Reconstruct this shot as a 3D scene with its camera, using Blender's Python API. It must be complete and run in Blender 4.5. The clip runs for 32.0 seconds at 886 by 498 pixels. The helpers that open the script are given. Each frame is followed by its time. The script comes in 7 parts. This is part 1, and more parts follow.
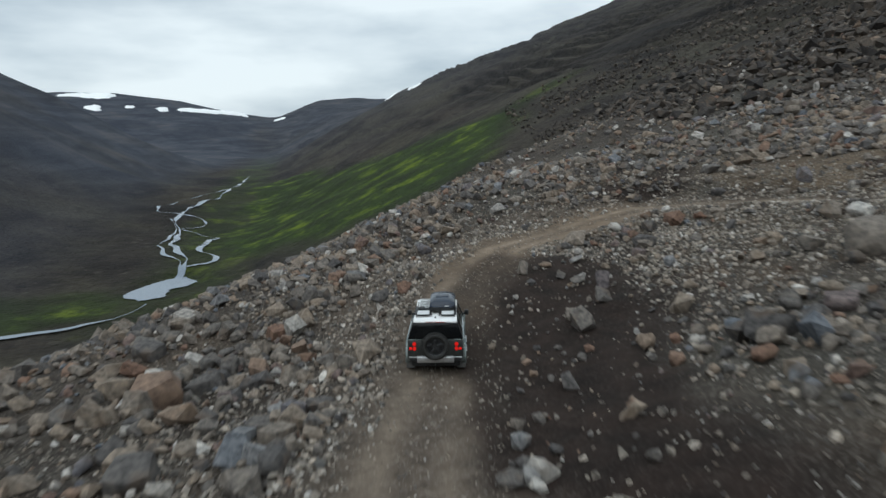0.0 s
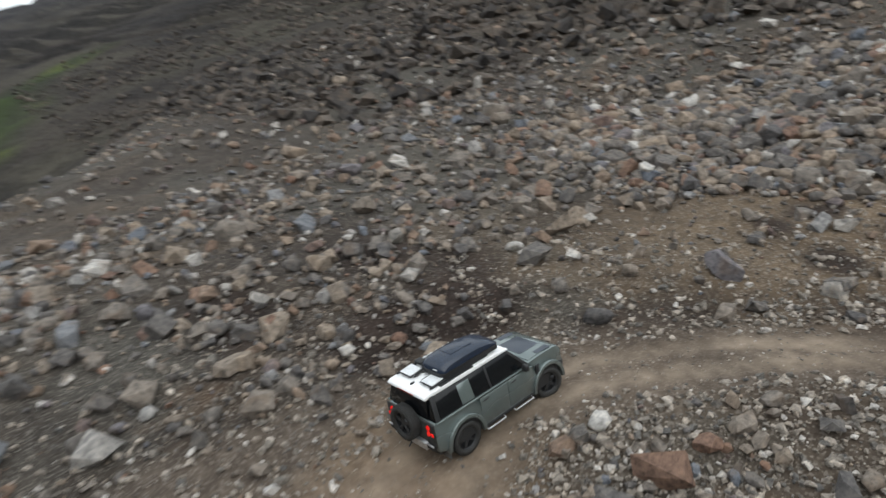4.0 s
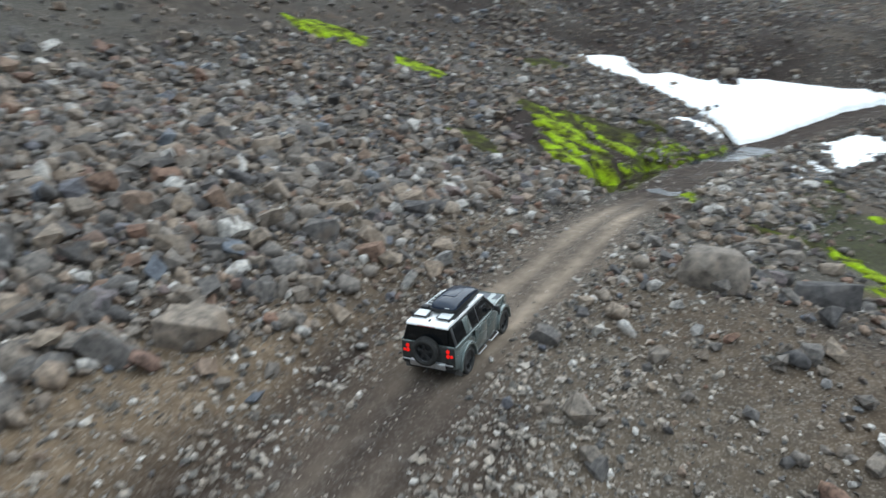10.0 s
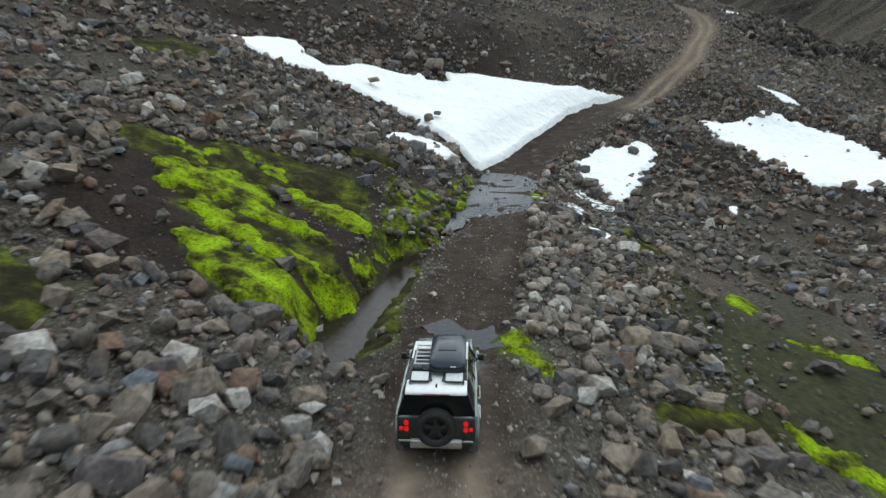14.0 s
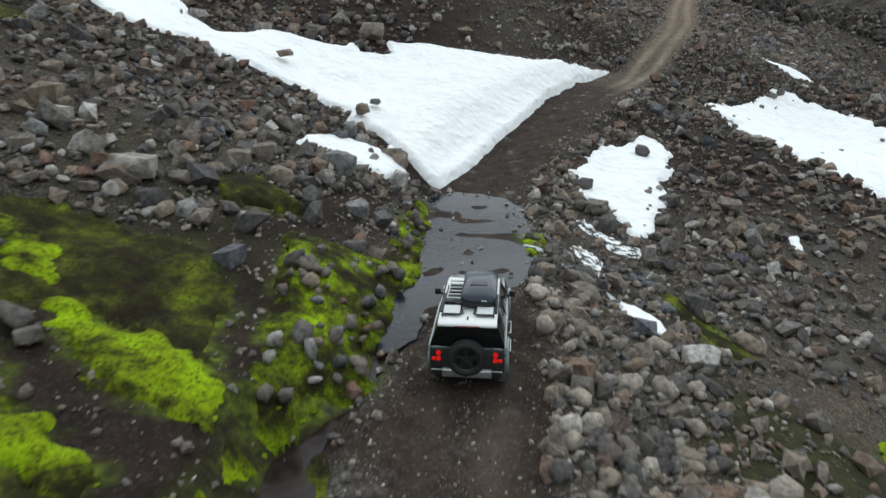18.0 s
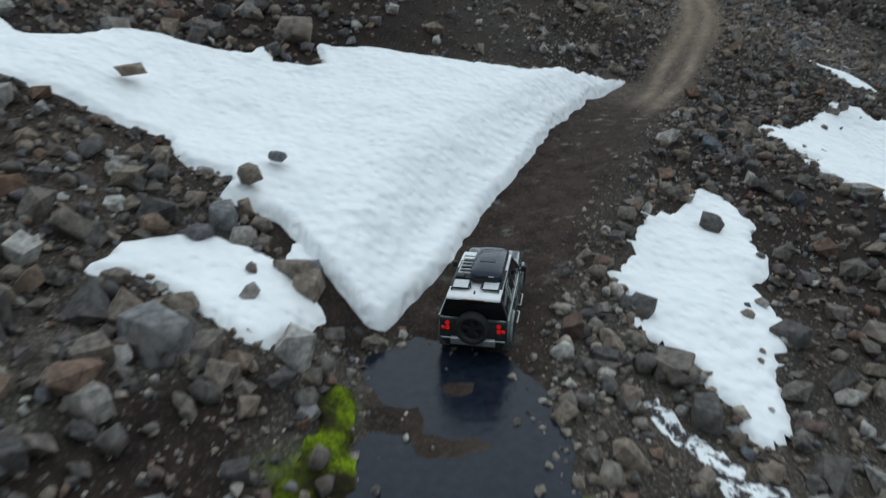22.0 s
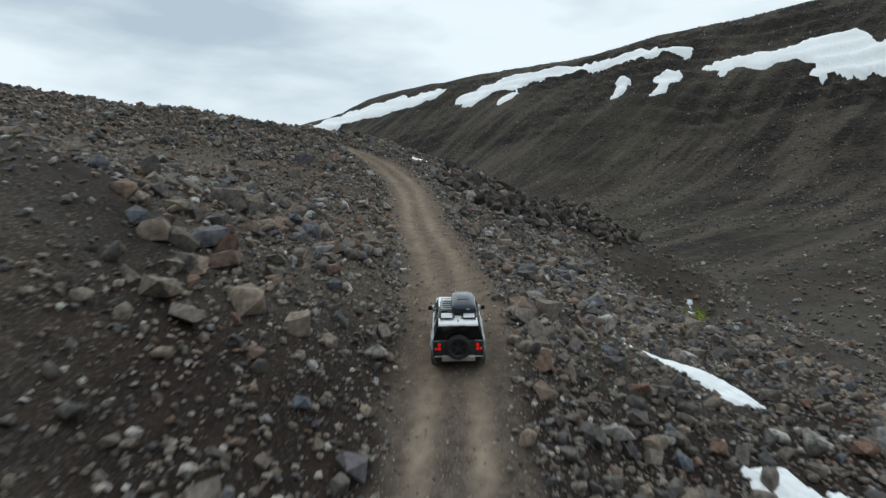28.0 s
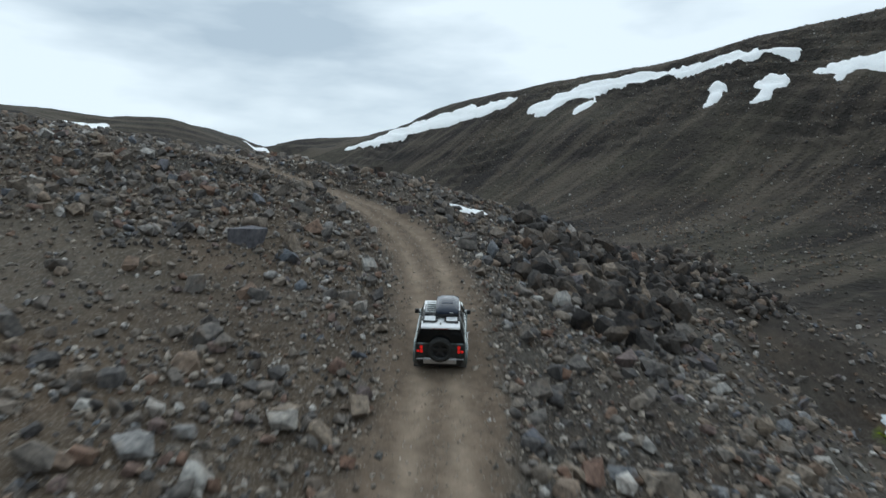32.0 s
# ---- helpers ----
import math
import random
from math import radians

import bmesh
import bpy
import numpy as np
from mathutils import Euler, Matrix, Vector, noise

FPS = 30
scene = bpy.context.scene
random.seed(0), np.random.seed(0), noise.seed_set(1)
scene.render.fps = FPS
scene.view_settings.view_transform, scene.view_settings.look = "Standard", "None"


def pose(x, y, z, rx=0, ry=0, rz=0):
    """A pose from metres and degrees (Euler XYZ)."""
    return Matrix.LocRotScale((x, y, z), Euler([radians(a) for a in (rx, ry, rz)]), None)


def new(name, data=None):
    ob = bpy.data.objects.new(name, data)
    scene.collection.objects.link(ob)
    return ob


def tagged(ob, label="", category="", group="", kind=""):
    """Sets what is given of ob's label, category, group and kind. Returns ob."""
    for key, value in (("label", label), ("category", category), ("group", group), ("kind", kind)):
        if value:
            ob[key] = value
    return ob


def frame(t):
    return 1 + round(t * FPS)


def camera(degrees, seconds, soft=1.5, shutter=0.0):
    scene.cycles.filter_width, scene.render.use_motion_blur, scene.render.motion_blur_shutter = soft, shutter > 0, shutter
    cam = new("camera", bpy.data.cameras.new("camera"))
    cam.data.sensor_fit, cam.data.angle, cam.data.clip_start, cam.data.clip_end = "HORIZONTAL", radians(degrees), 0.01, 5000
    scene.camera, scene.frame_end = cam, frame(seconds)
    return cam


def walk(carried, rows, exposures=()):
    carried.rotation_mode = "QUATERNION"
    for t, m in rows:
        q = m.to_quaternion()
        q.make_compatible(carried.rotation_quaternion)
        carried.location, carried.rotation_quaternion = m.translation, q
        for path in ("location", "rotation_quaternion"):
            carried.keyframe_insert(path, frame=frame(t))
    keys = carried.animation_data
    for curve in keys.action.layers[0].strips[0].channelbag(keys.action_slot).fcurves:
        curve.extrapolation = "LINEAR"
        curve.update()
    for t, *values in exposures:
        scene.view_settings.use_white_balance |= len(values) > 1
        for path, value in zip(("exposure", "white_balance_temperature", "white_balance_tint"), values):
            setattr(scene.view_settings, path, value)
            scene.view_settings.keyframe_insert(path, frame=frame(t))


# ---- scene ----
cam = camera(69.5, 32.0, soft=1.4, shutter=0.65)
METRES, EYE, TILT, LEAN, TURN = 197.0, 8.0, -11.0, 1.0, 0.0
ROWS = [
    (0.0, 0.0000, 0.0000, 0.0000, 0.00, 0.00, 0.00),
    (0.5, 0.0008, 0.0197, 0.0047, 1.06, 0.56, -0.14),
    (1.0, 0.0014, 0.0390, 0.0097, 1.36, 0.91, -0.19),
    (1.5, 0.0017, 0.0581, 0.0149, 0.09, 1.02, 0.09),
    (2.0, 0.0020, 0.0772, 0.0203, -5.02, 0.87, 1.13),
    (2.5, 0.0022, 0.0958, 0.0257, -11.83, 0.52, 2.54),
    (4.5, 0.0131, 0.1560, 0.0449, -48.32, -7.63, 8.65),
    (5.0, 0.0185, 0.1652, 0.0484, -58.94, -11.73, 9.84),
    (5.5, 0.0239, 0.1714, 0.0514, -70.07, -15.10, 10.73),
    (6.0, 0.0293, 0.1736, 0.0536, -77.80, -17.33, 11.09),
    (6.5, 0.0346, 0.1730, 0.0553, -83.70, -19.10, 11.19),
    (7.0, 0.0394, 0.1709, 0.0567, -89.76, -19.75, 11.19),
    (7.5, 0.0436, 0.1677, 0.0578, -96.94, -20.55, 11.05),
    (8.0, 0.0473, 0.1639, 0.0588, -105.10, -21.11, 10.76),
    (8.5, 0.0512, 0.1593, 0.0596, -114.00, -21.61, 10.27),
    (9.0, 0.0570, 0.1562, 0.0604, -125.33, -22.23, 9.43),
    (9.5, 0.0657, 0.1546, 0.0613, -139.21, -22.72, 7.98),
    (10.0, 0.0766, 0.1514, 0.0621, -150.43, -22.51, 6.43),
    (10.5, 0.0882, 0.1436, 0.0619, -158.80, -22.24, 5.10),
    (11.0, 0.0988, 0.1304, 0.0607, -164.84, -22.09, 4.04),
    (11.5, 0.1083, 0.1130, 0.0586, -169.79, -22.27, 3.16),
    (12.0, 0.1155, 0.0926, 0.0560, -173.94, -22.84, 2.36),
    (12.5, 0.1203, 0.0716, 0.0532, -177.03, -23.42, 1.77),
    (13.0, 0.1231, 0.0512, 0.0503, -178.73, -23.70, 1.47),
    (13.5, 0.1248, 0.0315, 0.0476, -179.36, -24.44, 1.32),
    (15.5, 0.1269, -0.0270, 0.0396, -180.52, -33.00, 0.92),
    (16.0, 0.1269, -0.0366, 0.0381, -181.35, -34.34, 0.76),
    (16.5, 0.1267, -0.0446, 0.0365, -182.17, -34.02, 0.56),
    (17.0, 0.1262, -0.0515, 0.0349, -182.85, -32.57, 0.42),
    (17.5, 0.1254, -0.0584, 0.0336, -183.40, -30.69, 0.28),
    (18.0, 0.1245, -0.0658, 0.0323, -184.06, -29.03, 0.13),
    (18.5, 0.1237, -0.0749, 0.0309, -184.96, -28.11, -0.03),
    (19.0, 0.1226, -0.0857, 0.0295, -185.71, -27.95, -0.18),
    (19.5, 0.1217, -0.0969, 0.0283, -186.37, -28.35, -0.28),
    (20.0, 0.1205, -0.1080, 0.0271, -186.65, -29.10, -0.32),
    (20.5, 0.1188, -0.1191, 0.0254, -186.29, -30.07, -0.31),
    (21.0, 0.1170, -0.1299, 0.0234, -185.60, -31.07, -0.18),
    (21.5, 0.1157, -0.1397, 0.0218, -185.43, -31.29, -0.17),
    (22.0, 0.1147, -0.1484, 0.0200, -186.46, -29.98, -0.36),
    (22.5, 0.1137, -0.1575, 0.0181, -188.65, -26.23, -0.70),
    (23.0, 0.1120, -0.1681, 0.0162, -190.91, -23.93, -1.02),
    (23.5, 0.1096, -0.1805, 0.0142, -193.70, -22.71, -1.41),
    (24.0, 0.1068, -0.1937, 0.0128, -196.40, -20.95, -1.88),
    (24.5, 0.1025, -0.2079, 0.0114, -199.18, -19.38, -2.30),
    (25.0, 0.0981, -0.2216, 0.0102, -202.29, -17.60, -2.83),
    (25.5, 0.0928, -0.2347, 0.0088, -205.07, -15.57, -3.18),
    (26.0, 0.0858, -0.2477, 0.0083, -208.22, -13.71, -3.67),
    (26.5, 0.0771, -0.2621, 0.0082, -209.65, -12.67, -3.90),
    (28.5, 0.0351, -0.3302, 0.0120, -211.24, -14.00, -4.25),
    (29.0, 0.0241, -0.3478, 0.0130, -211.20, -14.66, -4.30),
    (29.5, 0.0131, -0.3654, 0.0137, -210.68, -15.03, -4.30),
    (30.0, 0.0018, -0.3829, 0.0139, -209.74, -14.93, -4.25),
    (30.5, -0.0090, -0.4008, 0.0139, -208.83, -14.67, -4.18),
    (31.0, -0.0203, -0.4196, 0.0139, -207.43, -14.40, -4.05),
    (31.5, -0.0308, -0.4382, 0.0139, -205.97, -14.10, -3.87),
    (32.0, -0.0406, -0.4558, 0.0139, -204.86, -13.11, -3.72),
]
EXPOSURES = [(0.0, -0.35, 6100, 4), (2.5, -0.25, 6150, 4), (4.5, 0.35, 6450, 9), (7.0, 0.48, 6200, 8), (9.0, 0.62, 5950, 5), (11.0, 0.30, 5850, 4), (13.0, -0.07, 6000, 3), (16.0, -0.1, 6250, 4), (19.0, -0.2, 6200, 5), (22.0, -0.57, 5850, 3), (24.0, -0.92, 5600, 1), (26.0, -0.85, 5850, 2), (29.0, -0.18, 6150, 4), (32.0, -0.33, 5900, 3)]
walk(cam, [(t, pose(0, 0, EYE, TILT, LEAN, TURN) @ pose(METRES * x, METRES * y, METRES * z, 90 + pitch, roll, yaw)) for t, x, y, z, yaw, pitch, roll in ROWS], EXPOSURES)

# ---- sky and light: a bright overcast day ----
world = bpy.data.worlds.new("overcast_sky")
scene.world = world
world.use_nodes = True
wn, wl = world.node_tree.nodes, world.node_tree.links
wn.clear()
SUN_UP, SUN_ROUND = 48.0, 200.0
sky = wn.new("ShaderNodeTexSky")
sky.sky_type, sky.sun_disc = "NISHITA", False
sky.sun_elevation, sky.sun_rotation = radians(SUN_UP), radians(SUN_ROUND)
dim = wn.new("ShaderNodeMixRGB")
dim.blend_type, dim.inputs[0].default_value = "MULTIPLY", 1.0
dim.inputs[2].default_value = (0.10, 0.10, 0.10, 1)
wl.new(sky.outputs[0], dim.inputs[1])
where = wn.new("ShaderNodeTexCoord")
flat = wn.new("ShaderNodeMapping")
flat.inputs["Scale"].default_value = (1.4, 1.4, 5.0)
wl.new(where.outputs["Generated"], flat.inputs[0])
puffs = wn.new("ShaderNodeTexNoise")
puffs.inputs["Scale"].default_value, puffs.inputs["Detail"].default_value, puffs.inputs["Roughness"].default_value = 1.7, 5.0, 0.5
wl.new(flat.outputs[0], puffs.inputs["Vector"])
cloud = wn.new("ShaderNodeValToRGB")
cloud.color_ramp.elements[0].position, cloud.color_ramp.elements[0].color = 0.34, (0.72, 0.81, 0.90, 1)
cloud.color_ramp.elements[1].position, cloud.color_ramp.elements[1].color = 0.58, (1.32, 1.37, 1.40, 1)
wl.new(puffs.outputs[0], cloud.inputs[0])
veil = wn.new("ShaderNodeMixRGB")
veil.inputs[0].default_value = 0.90
wl.new(dim.outputs[0], veil.inputs[1])
wl.new(cloud.outputs[0], veil.inputs[2])
back = wn.new("ShaderNodeBackground")
back.inputs["Strength"].default_value = 0.90
wl.new(veil.outputs[0], back.inputs["Color"])
wout = wn.new("ShaderNodeOutputWorld")
wl.new(back.outputs[0], wout.inputs[0])

sun = new("sun", bpy.data.lights.new("sun", "SUN"))
sun.data.energy, sun.data.angle, sun.data.color = 1.5, radians(100), (1.0, 0.97, 0.93)
sun.matrix_world = pose(0, 0, 60, 90 - SUN_UP, 0, 180 - SUN_ROUND)

# ---- materials ----


def shader(name, rough=0.8, metal=0.0, colour=(0.5, 0.5, 0.5)):
    m = bpy.data.materials.new(name)
    m.use_nodes = True
    b = m.node_tree.nodes["Principled BSDF"]
    b.inputs["Roughness"].default_value, b.inputs["Metallic"].default_value = rough, metal
    b.inputs["Base Color"].default_value = (*colour, 1)
    return m, m.node_tree.nodes, m.node_tree.links, b


def node(nodes, kind, **values):
    n = nodes.new(kind)
    for key, v in values.items():
        n.inputs[key.replace("_", " ")].default_value = v
    return n


def ramp(nodes, links, source, *stops):
    r = nodes.new("ShaderNodeValToRGB")
    while len(r.color_ramp.elements) < len(stops):
        r.color_ramp.elements.new(0.5)
    for e, (p, c) in zip(r.color_ramp.elements, stops):
        e.position, e.color = p, (*c, 1) if len(c) == 3 else c
    links.new(source, r.inputs[0])
    return r.outputs[0]


def mixed(nodes, links, factor, a, b, kind="MIX"):
    m = nodes.new("ShaderNodeMixRGB")
    m.blend_type = kind
    for k, v in enumerate((factor, a, b)):
        if isinstance(v, (int, float)):
            m.inputs[k].default_value = v
        elif isinstance(v, tuple):
            m.inputs[k].default_value = (*v, 1)
        else:
            links.new(v, m.inputs[k])
    return m.outputs[0]


def relief(nodes, links, bsdf, height, strength, distance):
    b = nodes.new("ShaderNodeBump")
    b.inputs["Strength"].default_value, b.inputs["Distance"].default_value = strength, distance
    links.new(height, b.inputs["Height"])
    links.new(b.outputs[0], bsdf.inputs["Normal"])


def attribute(nodes, name):
    a = nodes.new("ShaderNodeAttribute")
    a.attribute_name = name
    return a.outputs["Fac"]


def plain(name, colour, rough=0.5, metal=0.0, grain=60.0, spread=0.12, bump=0.0, emit=0.0):
    """A surface of one colour with fine dusty grain."""
    m, n, l, b = shader(name, rough, metal)
    c = node(n, "ShaderNodeTexCoord")
    t = node(n, "ShaderNodeTexNoise", Scale=grain, Detail=4.0)
    l.new(c.outputs["Object"], t.inputs["Vector"])
    lo, hi = tuple(v * (1 - spread) for v in colour), tuple(min(1, v * (1 + spread)) for v in colour)
    col = ramp(n, l, t.outputs[0], (0.3, lo), (0.7, hi))
    l.new(col, b.inputs["Base Color"])
    if bump:
        relief(n, l, b, t.outputs[0], bump, 0.01)
    if emit:
        b.inputs["Emission Color"].default_value = (*colour, 1)
        b.inputs["Emission Strength"].default_value = emit
    return m


def ground_material():
    m, n, l, b = shader("stony_ground", 0.92)
    c = node(n, "ShaderNodeTexCoord").outputs["Object"]

    def noise_at(scale, detail=6.0, rough=0.55):
        t = node(n, "ShaderNodeTexNoise", Scale=scale, Detail=detail, Roughness=rough)
        l.new(c, t.inputs["Vector"])
        return t.outputs[0]

    def cells(scale, feature="F1", out=0):
        t = node(n, "ShaderNodeTexVoronoi", Scale=scale)
        t.feature = feature
        l.new(c, t.inputs["Vector"])
        return t.outputs[out]

    broad, mid, fine = noise_at(0.09), noise_at(0.9), noise_at(14.0)
    # soils: dark volcanic earth, brown gravel, tan silt
    soil = ramp(n, l, mid, (0.32, (0.015, 0.011, 0.009)), (0.48, (0.030, 0.023, 0.018)), (0.62, (0.056, 0.044, 0.034)))
    tan = ramp(n, l, mid, (0.3, (0.062, 0.047, 0.034)), (0.7, (0.120, 0.090, 0.063)))
    soil = mixed(n, l, ramp(n, l, broad, (0.47, (0, 0, 0)), (0.62, (0.8, 0.8, 0.8))), soil, tan)
    drab = ramp(n, l, fine, (0.3, (0.040, 0.042, 0.036)), (0.7, (0.120, 0.118, 0.102)))
    soil = mixed(n, l, ramp(n, l, noise_at(0.055, 5.0, 0.6), (0.48, (0, 0, 0)), (0.60, (0.65, 0.65, 0.65))), soil, drab)
    soil = mixed(n, l, ramp(n, l, noise_at(0.12, 6.0, 0.6), (0.60, (0, 0, 0)), (0.70, (0.7, 0.7, 0.7))), soil, (0.115, 0.066, 0.034))
    earth = ramp(n, l, mid, (0.3, (0.010, 0.0070, 0.0060)), (0.7, (0.031, 0.0205, 0.0165)))
    soil = mixed(n, l, attribute(n, "silt"), soil, ramp(n, l, noise_at(1.7), (0.3, (0.105, 0.074, 0.046)), (0.7, (0.270, 0.190, 0.116))))
    soil = mixed(n, l, attribute(n, "earth"), soil, earth)
    # pebbles bedded in it
    peb = cells(5.5, out=1)
    grey = node(n, "ShaderNodeSeparateColor")
    l.new(peb, grey.inputs[0])
    pebble = ramp(n, l, grey.outputs[0], (0.0, (0.060, 0.056, 0.054)), (0.55, (0.125, 0.114, 0.102)), (0.8, (0.19, 0.16, 0.13)), (1.0, (0.36, 0.34, 0.31)))
    body = ramp(n, l, cells(5.5), (0.10, (1, 1, 1)), (0.17, (0, 0, 0)))
    body = mixed(n, l, 1.0, body, ramp(n, l, grey.outputs[1], (0.45, (0, 0, 0)), (0.5, (1, 1, 1))), "MULTIPLY")
    small = cells(16.0, out=1)
    sg = node(n, "ShaderNodeSeparateColor")
    l.new(small, sg.inputs[0])
    grit = ramp(n, l, sg.outputs[0], (0.0, (0.020, 0.017, 0.015)), (0.7, (0.066, 0.056, 0.047)), (1.0, (0.25, 0.228, 0.203)))
    loose = mixed(n, l, 0.45, soil, grit)
    loose = mixed(n, l, body, loose, pebble)
    bare = mixed(n, l, 1.0, attribute(n, "earth"), (0.80, 0.80, 0.80), "MULTIPLY")
    loose = mixed(n, l, bare, loose, earth)
    # the track: packed silt with gravel, dark where wet
    packed = ramp(n, l, noise_at(2.2), (0.3, (0.058, 0.044, 0.034)), (0.5, (0.105, 0.082, 0.064)), (0.7, (0.165, 0.132, 0.103)))
    packed = mixed(n, l, 0.30, packed, grit)
    worn_track = ramp(n, l, noise_at(1.4), (0.3, (0.190, 0.150, 0.112)), (0.7, (0.370, 0.298, 0.228)))
    packed = mixed(n, l, attribute(n, "rut"), packed, worn_track)
    damp = ramp(n, l, noise_at(1.2), (0.35, (0.016, 0.010, 0.008)), (0.65, (0.048, 0.033, 0.025)))
    damp = mixed(n, l, 0.16, damp, grit)
    damp = mixed(n, l, mixed(n, l, 1.0, attribute(n, "rut"), (0.55, 0.55, 0.55), "MULTIPLY"), damp, ramp(n, l, noise_at(2.0), (0.35, (0.040, 0.031, 0.025)), (0.65, (0.110, 0.088, 0.070))))
    packed = mixed(n, l, mixed(n, l, 1.0, attribute(n, "silt"), (0.75, 0.75, 0.75), "MULTIPLY"), packed, ramp(n, l, noise_at(1.9), (0.3, (0.095, 0.068, 0.046)), (0.7, (0.270, 0.198, 0.138))))
    packed = mixed(n, l, mixed(n, l, 1.0, attribute(n, "rut"), (0.45, 0.45, 0.45), "MULTIPLY"), packed, worn_track)
    packed = mixed(n, l, attribute(n, "wet"), packed, damp)
    ground = mixed(n, l, attribute(n, "road"), loose, packed)
    # moss and thin grass
    lime = ramp(n, l, noise_at(3.5), (0.30, (0.030, 0.038, 0.010)), (0.46, (0.070, 0.095, 0.012)), (0.64, (0.20, 0.27, 0.02)))
    ground = mixed(n, l, attribute(n, "moss"), ground, lime)
    # far mountains: lava beds and scree
    bed = node(n, "ShaderNodeMapping")
    bed.inputs["Scale"].default_value = (0.006, 0.006, 0.09)
    l.new(c, bed.inputs[0])
    strata = node(n, "ShaderNodeTexNoise", Scale=1.0, Detail=8.0, Roughness=0.62)
    l.new(bed.outputs[0], strata.inputs["Vector"])
    rockface = ramp(n, l, strata.outputs[0], (0.36, (0.012, 0.011, 0.011)), (0.47, (0.030, 0.026, 0.023)), (0.60, (0.066, 0.055, 0.045)))
    turn = node(n, "ShaderNodeMapping")
    turn.inputs["Rotation"].default_value = (0, 0, radians(-22))
    turn.inputs["Scale"].default_value = (0.010, 0.085, 0.012)
    l.new(c, turn.inputs[0])
    gully = node(n, "ShaderNodeTexNoise", Scale=1.0, Detail=7.0, Roughness=0.6)
    l.new(turn.outputs[0], gully.inputs["Vector"])
    debris = ramp(n, l, cells(0.42), (0.12, (1, 1, 1)), (0.30, (0, 0, 0)))
    shade_of = node(n, "ShaderNodeSeparateColor")
    l.new(cells(0.42, out=1), shade_of.inputs[0])
    blocks = ramp(n, l, shade_of.outputs[0], (0.2, (0.010, 0.010, 0.010)), (0.7, (0.060, 0.053, 0.046)), (1.0, (0.150, 0.135, 0.118)))
    rockface = mixed(n, l, mixed(n, l, 1.0, debris, (0.75, 0.75, 0.75), "MULTIPLY"), rockface, blocks)
    far_grey = node(n, "ShaderNodeSeparateColor")
    l.new(cells(0.16, out=1), far_grey.inputs[0])
    far_blocks = ramp(n, l, far_grey.outputs[1], (0.0, (0.008, 0.008, 0.009)), (0.6, (0.040, 0.035, 0.031)), (1.0, (0.115, 0.100, 0.085)))
    rockface = mixed(n, l, ramp(n, l, cells(0.16), (0.15, (0.8, 0.8, 0.8)), (0.42, (0, 0, 0))), rockface, far_blocks)
    rockface = mixed(n, l, ramp(n, l, noise_at(0.03, 10.0, 0.72), (0.44, (0, 0, 0)), (0.58, (0.45, 0.45, 0.45))), rockface, (0.018, 0.016, 0.016))
    rockface = mixed(n, l, ramp(n, l, noise_at(0.7, 9.0, 0.75), (0.40, (0, 0, 0)), (0.62, (0.6, 0.6, 0.6))), rockface, (0.014, 0.013, 0.013))
    rockface = mixed(n, l, ramp(n, l, noise_at(0.014, 8.0, 0.65), (0.46, (0, 0, 0)), (0.60, (0.75, 0.75, 0.75))), rockface, ramp(n, l, noise_at(0.25, 8.0, 0.7), (0.35, (0.030, 0.029, 0.019)), (0.65, (0.092, 0.080, 0.062))))
    streak = mixed(n, l, 1.0, ramp(n, l, gully.outputs[0], (0.47, (0, 0, 0)), (0.60, (0.62, 0.62, 0.62))), attribute(n, "gully"), "MULTIPLY")
    rockface = mixed(n, l, streak, rockface, (0.118, 0.098, 0.077))
    ground = mixed(n, l, attribute(n, "far"), ground, rockface)
    herb = ramp(n, l, noise_at(0.05, 8.0, 0.68), (0.36, (0.020, 0.026, 0.012)), (0.54, (0.032, 0.050, 0.014)), (0.70, (0.140, 0.185, 0.018)))
    ground = mixed(n, l, attribute(n, "green"), ground, herb)
    turf = ramp(n, l, noise_at(2.5, 8.0, 0.7), (0.35, (0.016, 0.016, 0.009)), (0.65, (0.052, 0.056, 0.020)))
    ground = mixed(n, l, attribute(n, "turf"), ground, turf)
    # bare lava ledges, and the blue distance haze painted over the far valley
    face = ramp(n, l, noise_at(0.35, 9.0, 0.75), (0.40, (0.007, 0.007, 0.007)), (0.54, (0.020, 0.018, 0.017)), (0.68, (0.060, 0.052, 0.045)))
    ground = mixed(n, l, mixed(n, l, 1.0, attribute(n, "ledge"), (0.85, 0.85, 0.85), "MULTIPLY"), ground, face)
    # blue distance haze put into the base colour of the valley mountains
    haze_tint = ramp(n, l, noise_at(0.012, 10.0, 0.7), (0.36, (0.040, 0.048, 0.066)), (0.52, (0.070, 0.078, 0.098)), (0.66, (0.100, 0.100, 0.108)))
    haze_tint = mixed(n, l, ramp(n, l, strata.outputs[0], (0.44, (0.55, 0.55, 0.55)), (0.56, (0, 0, 0))), haze_tint, (0.030, 0.036, 0.052))
    blue = mixed(n, l, attribute(n, "haze_tint"), ground, haze_tint)
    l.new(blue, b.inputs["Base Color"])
    b.inputs["Specular IOR Level"].default_value = 0.12
    sheen = mixed(n, l, 1.0, ramp(n, l, noise_at(1.1, 8.0, 0.7), (0.56, (0, 0, 0)), (0.66, (1, 1, 1))), attribute(n, "wet"), "MULTIPLY")
    wetness = node(n, "ShaderNodeMapRange", To_Min=0.93, To_Max=0.42)
    l.new(sheen, wetness.inputs[0])
    l.new(wetness.outputs[0], b.inputs["Roughness"])
